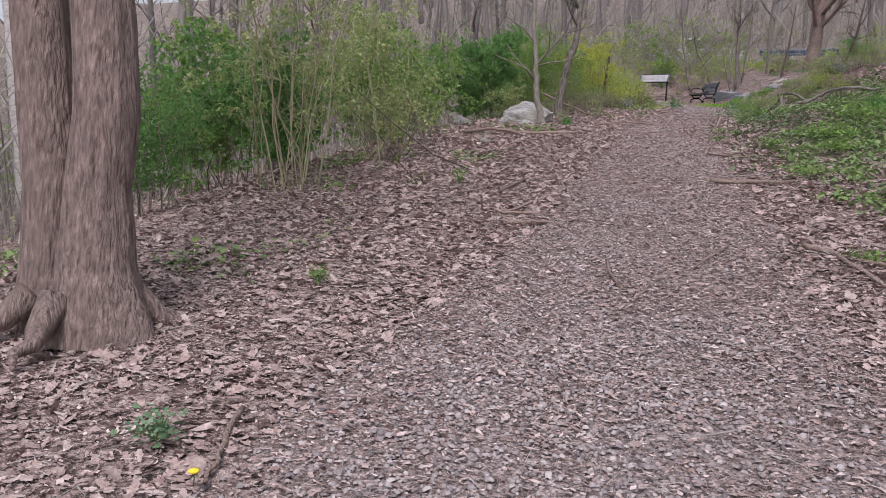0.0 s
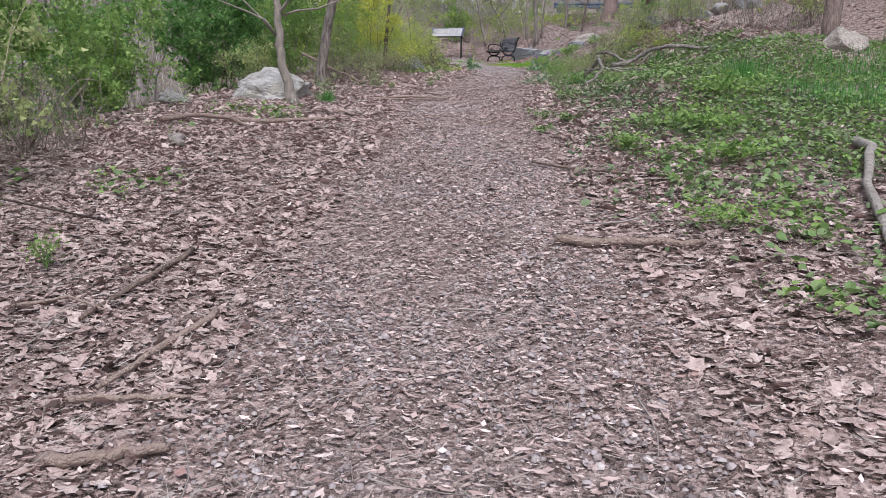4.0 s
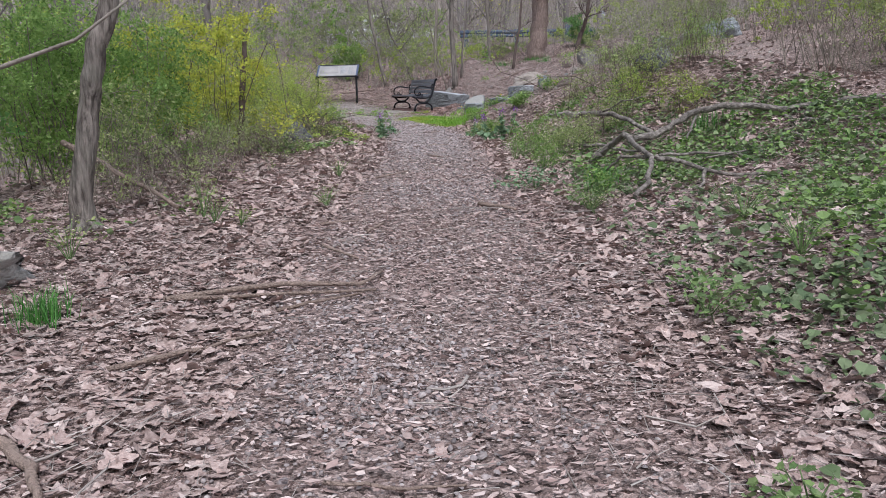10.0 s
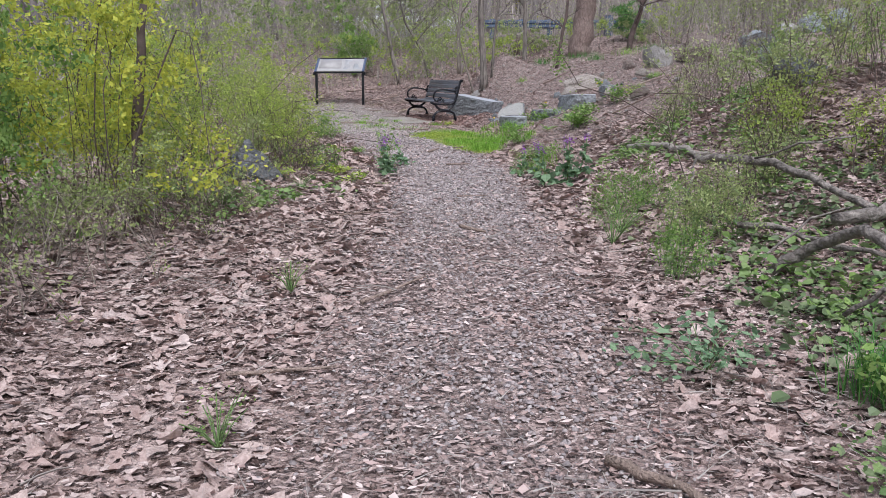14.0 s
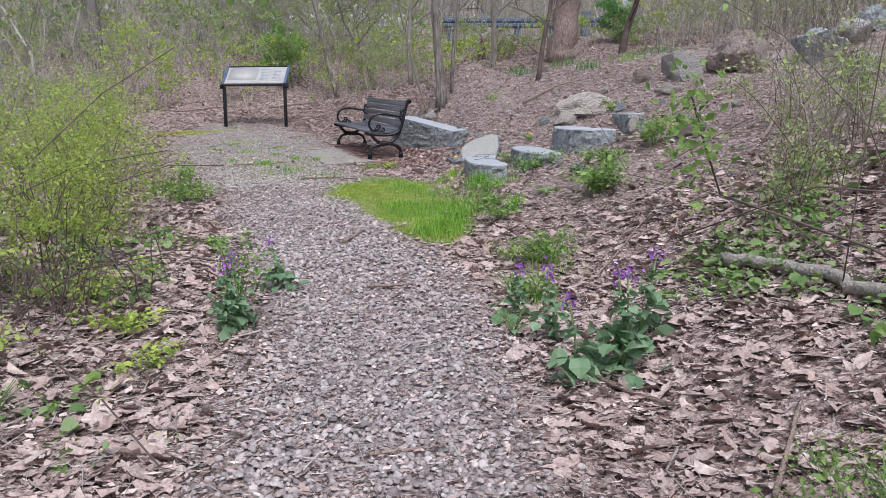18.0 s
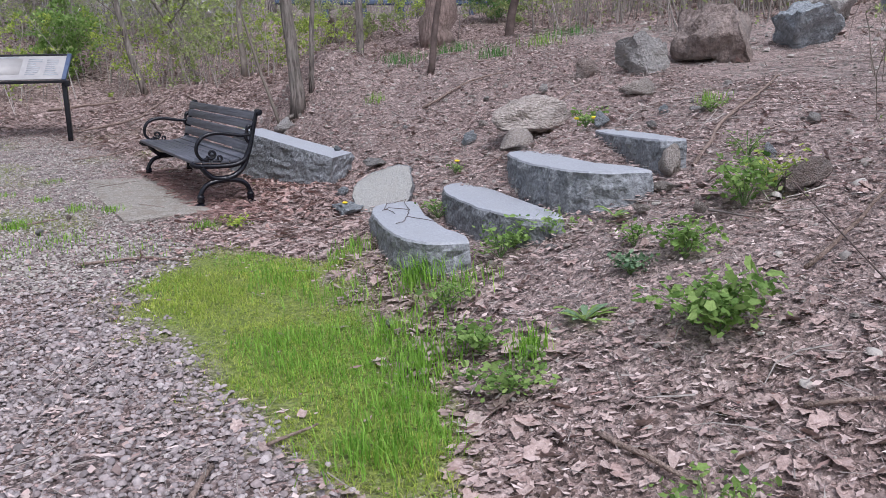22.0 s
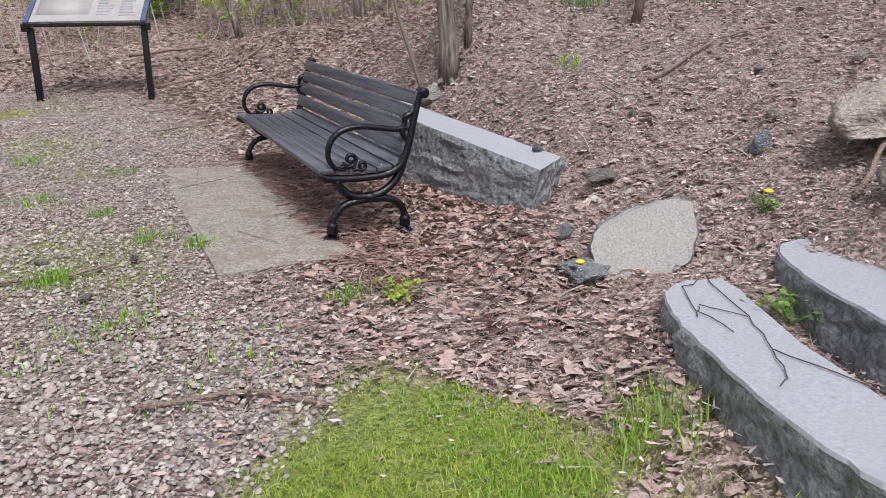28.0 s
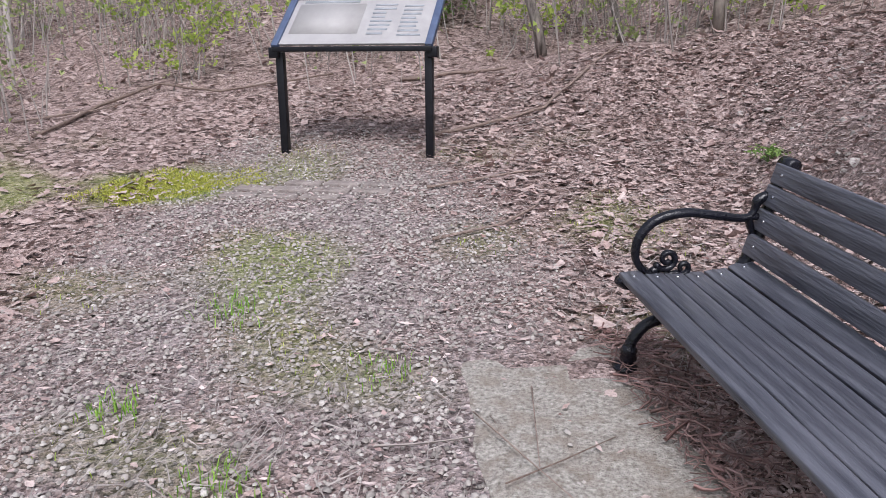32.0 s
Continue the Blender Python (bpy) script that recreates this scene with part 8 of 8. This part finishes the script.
small_tuft(-2.5, 8.4, 160, 0.2, 0.07, 0)
small_tuft(3.26, 7.8, 160, 0.35, 0.1, 1)
small_tuft(1.28, 11.8, 120, 0.3, 0.08, 2)
small_tuft(0.54, 21.3, 220, 0.17, 0.08, 3)
small_tuft(0.7, 21.0, 100, 0.1, 0.08, 4)
small_tuft(0.74, 20.2, 120, 0.12, 0.05, 5)
small_tuft(0.36, 20.5, 180, 0.1, 0.12, 6)
small_tuft(0.26, 22.2, 120, 0.1, 0.1, 7)
small_tuft(-0.68, 23.55, 90, 0.08, 0.07, 8)
small_tuft(-2.2, 24.05, 60, 0.07, 0.05, 9)
small_tuft(-1.7, 23.5, 90, 0.06, 0.12, 10)
small_tuft(-1.82, 24.62, 80, 0.07, 0.07, 11)
small_tuft(-1.5, 24.45, 90, 0.07, 0.05, 12)
small_tuft(-3.3, 26.0, 60, 0.06, 0.06, 13)
small_tuft(-2.16, 24.0, 80, 0.08, 0.06, 14)
small_tuft(-2.2, 25.2, 50, 0.06, 0.04, 15)
small_tuft(-2.75, 24.5, 50, 0.06, 0.04, 16)
small_tuft(0.8, 18.95, 120, 0.14, 0.1, 17)
small_tuft(3.0, 26.9, 120, 0.2, 0.12, 18)
small_tuft(1.9, 27.6, 120, 0.2, 0.15, 19)
small_tuft(3.8, 27.2, 100, 0.18, 0.15, 20)
small_tuft(2.8, 28.2, 140, 0.22, 0.2, 21)
small_tuft(4.6, 28.0, 120, 0.2, 0.2, 22)
small_tuft(1.2, 26.0, 50, 0.1, 0.05, 23)
small_tuft(3.3, 22.6, 60, 0.09, 0.06, 24)
small_tuft(4.1, 10.3, 160, 0.35, 0.2, 26)
small_tuft(3.1, 14.0, 120, 0.3, 0.12, 27)
small_tuft(-0.02, 19.85, 260, 0.11, 0.1, 29)
small_tuft(0.3, 20.5, 240, 0.11, 0.1, 30)
small_tuft(0.3, 20.85, 200, 0.1, 0.12, 31)
small_tuft(0.1, 21.5, 160, 0.08, 0.14, 32)
small_tuft(-0.2, 21.9, 160, 0.07, 0.16, 33)
small_tuft(0.12, 20.15, 160, 0.08, 0.12, 34)
small_tuft(-3.2, 26.9, 90, 0.06, 0.1, 36)
small_tuft(-2.7, 25.6, 90, 0.06, 0.1, 37)
small_tuft(-2.35, 26.4, 60, 0.05, 0.08, 38)
small_tuft(-1.2, 22.95, 110, 0.05, 0.18, 39)
small_tuft(-1.9, 23.2, 110, 0.05, 0.18, 40)
small_tuft(0.62, 18.3, 100, 0.1, 0.1, 28)


def flower(x, y, h, seed, stalks=1, label="purple-flowered plant with broad toothed leaves beside the path"):
    r, rng = random.Random(seed), np.random.default_rng(seed)
    base = thing("purple_flower", None, None, label, "flowering plant", "purple flowers beside the path")
    base.location = (x, y, gz(x, y) - 0.01)
    hv, hf = heart_shape(0.3)
    for s in range(stalks):
        tip = Vector((r.uniform(-0.06, 0.06), r.uniform(-0.06, 0.06), h * r.uniform(0.85, 1)))
        foot = Vector((r.uniform(-0.05, 0.05), r.uniform(-0.05, 0.05), 0))
        st = part("stem", Geo().tube([foot, foot.lerp(tip, 0.5) + Vector((0.015, 0, 0)), tip], [0.008, 0.006, 0.004], 6), M_GREENSTEM, base)
        n = 46
        t = rng.uniform(0.05, 0.85, n)
        p = np.array([foot.lerp(tip, q)[:] for q in t]) + rng.normal(0, 1, (n, 3)) * [0.11, 0.11, 0.015] * (1 - t)[:, None] ** 1.5 * (h / 0.5)
        p[:, 2] = np.maximum(p[:, 2], 0.03)
        v, f = scatter("", hv, hf, p, turns(n, 0.5, rng), np.where(t < 0.45, 0.095, 0.045) * rng.uniform(0.6, 1.25, n) * (h / 0.5) ** 0.5)
        part("foliage", array_mesh("foliage", v, f), M_BLUEGREEN, st, "broad toothed green leaves")
        n = 46
        p = np.array(tip[:]) + rng.normal(0, 1, (n, 3)) * [0.024, 0.024, 0.03]
        v, f = scatter("", SLIP_V * [1, 1.8, 1], SLIP_F, p, turns(n, 0.9, rng), rng.uniform(0.012, 0.026, n))
        part("blossom", array_mesh("blossom", v, f), M_PURPLE, st, "cluster of purple petals")


flower(0.83, 16.95, 0.5, 1, 2)
flower(1.02, 17.25, 0.52, 2)
flower(0.55, 17.4, 0.42, 3)
flower(-1.2, 17.6, 0.42, 4, 2)
flower(0.5, 16.8, 0.4, 5)
flower(0.4, 17.8, 0.32, 6)
flower(3.8, 2.4, 0.3, 7)
flower(-1.1, 18.4, 0.34, 8)
for k, (x, y) in enumerate(((0.43, 23.43), (2.3, 22.95), (2.35, 22.75), (1.42, 23.46), (-0.78, -5.35))):
    g = Geo().tube([(0, 0, 0), (0.005, 0, 0.035), (0, 0.005, 0.06)], 0.003, 5)
    d = thing("dandelion", None, None, "small yellow dandelion flower", "flower", "dandelions")
    d.location = (x, y, gz(x, y) + 0.03)
    part("stem", g, M_GREENSTEM, d)
    part("flower_head", Geo().ball((0, 0.005, 0.063), 0.024, 2, (1, 1, 0.45)), M_YFLOWER, d)


# ---- road and guard rail ----
g = Geo()
xs = [-40 + 2 * i for i in range(46)]
g.add([(x, y, 6.64 + (0.03 if 42 < y < 46.5 else 0.0)) for x in xs for y in (41.7, 42.2, 44.4, 46.6, 47.0)], [(5 * i + j, 5 * (i + 1) + j, 5 * (i + 1) + j + 1, 5 * i + j + 1) for i in range(45) for j in range(4)])
g.v = [(x, y, gz(x, y) + 0.045) for x, y, z in g.v]
thing("road", g, M_ASPHALT, "dark asphalt road along the top of the slope", "road", kind="structure")
rail = thing("guard_rail", None, None, "bluish galvanised guard rail with posts along the road", "guard rail")
rail.location = (0, 41.3, 6.7)
prof = ((0.0, 0.42), (-0.07, 0.46), (-0.07, 0.54), (0.0, 0.59), (-0.07, 0.64), (-0.07, 0.72), (0.0, 0.76))
rv = [(x, p, z) for x in (1.2, 8.0) for p, z in prof] + [(x, p + 0.015, z) for x in (1.2, 8.0) for p, z in prof]
rf = [(i, i + 1, i + 8, i + 7) for i in range(6)] + [(14 + i, 21 + i, 22 + i, 15 + i) for i in range(6)]
part("beam", Geo().add(rv, rf), M_STEEL, rail, smooth=False)
for i in range(6):
    part("post", Geo().box((1.5 + 1.2 * i, 0.12, 0.3), (0.2, 0.2, 1.0), bevel=0.015), M_STEEL, rail)
part("end_post", Geo().box((6.35, -0.05, 0.38), (0.3, 0.3, 1.15), bevel=0.02), M_STEEL, rail, "stouter bluish post")
plate = thing("road_sign", None, None, "small pale grey sign on a steel post beside the road", "sign")
plate.location = (7.95, 41.5, 6.7)
part("post", Geo().box((0, 0, 0.7), (0.06, 0.06, 1.6), bevel=0.005), M_STEEL, plate)
part("panel", Geo().box((0, -0.04, 1.35), (0.4, 0.012, 0.5), bevel=0.004), M_CHROME, plate)


# ---- pickup on the road ----
def pickup():
    white = mat("white_car_paint", (0.68, 0.7, 0.72), (0.76, 0.78, 0.8), 3, 0.3, 0.0, spec=0.5)
    glass = mat("tinted_car_glass", (0.02, 0.025, 0.03), (0.04, 0.045, 0.05), 3, 0.1, 0.0, spec=0.6)
    rubber = mat("tyre_rubber", (0.015, 0.015, 0.016), (0.03, 0.03, 0.032), 20, 0.85, 0.2)
    base = thing("pickup_truck", None, None, "white pickup truck on the road behind the guard rail", "truck")
    base.location = (-2.6, 44.2, gz(-2.6, 44.2) + 0.045)

    def hull(rings):
        """Skin over rounded cross-sections given as (x, half width, low, high)."""
        g, n = Geo(), 12
        verts = []
        for x, hw, lo, hi in rings:
            for k in range(n):
                a = 2 * math.pi * (k + 0.5) / n
                cy, cz = math.cos(a), math.sin(a)
                verts.append((x, hw * math.copysign(abs(cy) ** 0.35, cy), (lo + hi) / 2 + (hi - lo) / 2 * math.copysign(abs(cz) ** 0.35, cz)))
        m = len(rings)
        faces = [(i * n + k, i * n + (k + 1) % n, (i + 1) * n + (k + 1) % n, (i + 1) * n + k) for i in range(m - 1) for k in range(n)]
        return g.add(verts, faces + [tuple(range(n - 1, -1, -1)), tuple((m - 1) * n + k for k in range(n))])

    body = part("body", hull(((0.75, 0.97, 0.5, 1.18), (0.85, 1.0, 0.45, 1.22), (1.7, 1.0, 0.45, 1.24), (2.55, 0.99, 0.45, 1.2), (2.85, 0.93, 0.5, 1.1))), white, base)
    part("door", hull(((-0.95, 1.0, 0.45, 1.24), (0.74, 1.0, 0.45, 1.24))), white, base)
    part("cab", hull(((-1.0, 0.9, 1.2, 1.5), (-0.85, 0.86, 1.2, 1.88), (0.05, 0.86, 1.2, 1.92), (0.4, 0.88, 1.2, 1.78), (1.0, 0.92, 1.18, 1.28))), white, base)
    part("cargo_bed", hull(((-2.95, 0.98, 0.5, 1.2), (-2.9, 1.0, 0.45, 1.24), (-1.05, 1.0, 0.45, 1.24))), white, base)
    for side in (-1, 1):
        for x0, x1 in ((-0.8, -0.25), (-0.15, 0.45)):
            v = [(x0, side * 0.915, 1.28), (x1 + 0.12, side * 0.915, 1.28), (x1 - 0.08, side * 0.89, 1.72), (x0 + 0.05, side * 0.89, 1.72)]
            part("side_window", Geo().add(v + [(a, b - side * 0.02, c) for a, b, c in v], [(0, 1, 2, 3), (7, 6, 5, 4)] + [(i, (i + 1) % 4, 4 + (i + 1) % 4, 4 + i) for i in range(4)]), glass, base, smooth=False)
        part("headlight", Geo().box((2.84, side * 0.72, 0.92), (0.08, 0.3, 0.18), bevel=0.02), M_CHROME, base)
        part("mirror", Geo().box((0.6, side * 1.08, 1.32), (0.12, 0.18, 0.2), bevel=0.03), white, base)
    part("windscreen", Geo().box((0.72, 0, 1.53), (0.02, 1.5, 0.62), Matrix.Rotation(radians(-52), 4, "Y"), bevel=0.005), glass, base)
    part("grille", Geo().box((2.88, 0, 0.88), (0.06, 1.05, 0.34), bevel=0.02), rubber, base, "dark grille")
    part("bumper", Geo().box((2.93, 0, 0.56), (0.16, 1.8, 0.22), bevel=0.04), M_CHROME, base)
    for x in (-1.95, 1.85):
        for side in (-1, 1):
            wheel = part("wheel", Geo().tube([(x, side * 0.78, 0.38), (x, side * 0.82, 0.38), (x, side * 1.0, 0.38), (x, side * 1.03, 0.38)], [0.33, 0.38, 0.38, 0.33], 20), rubber, base, "black tyre")
            part("rim", Geo().tube([(x, side * 1.0, 0.38), (x, side * 1.04, 0.38)], [0.2, 0.18], 16), M_CHROME, wheel)


pickup()
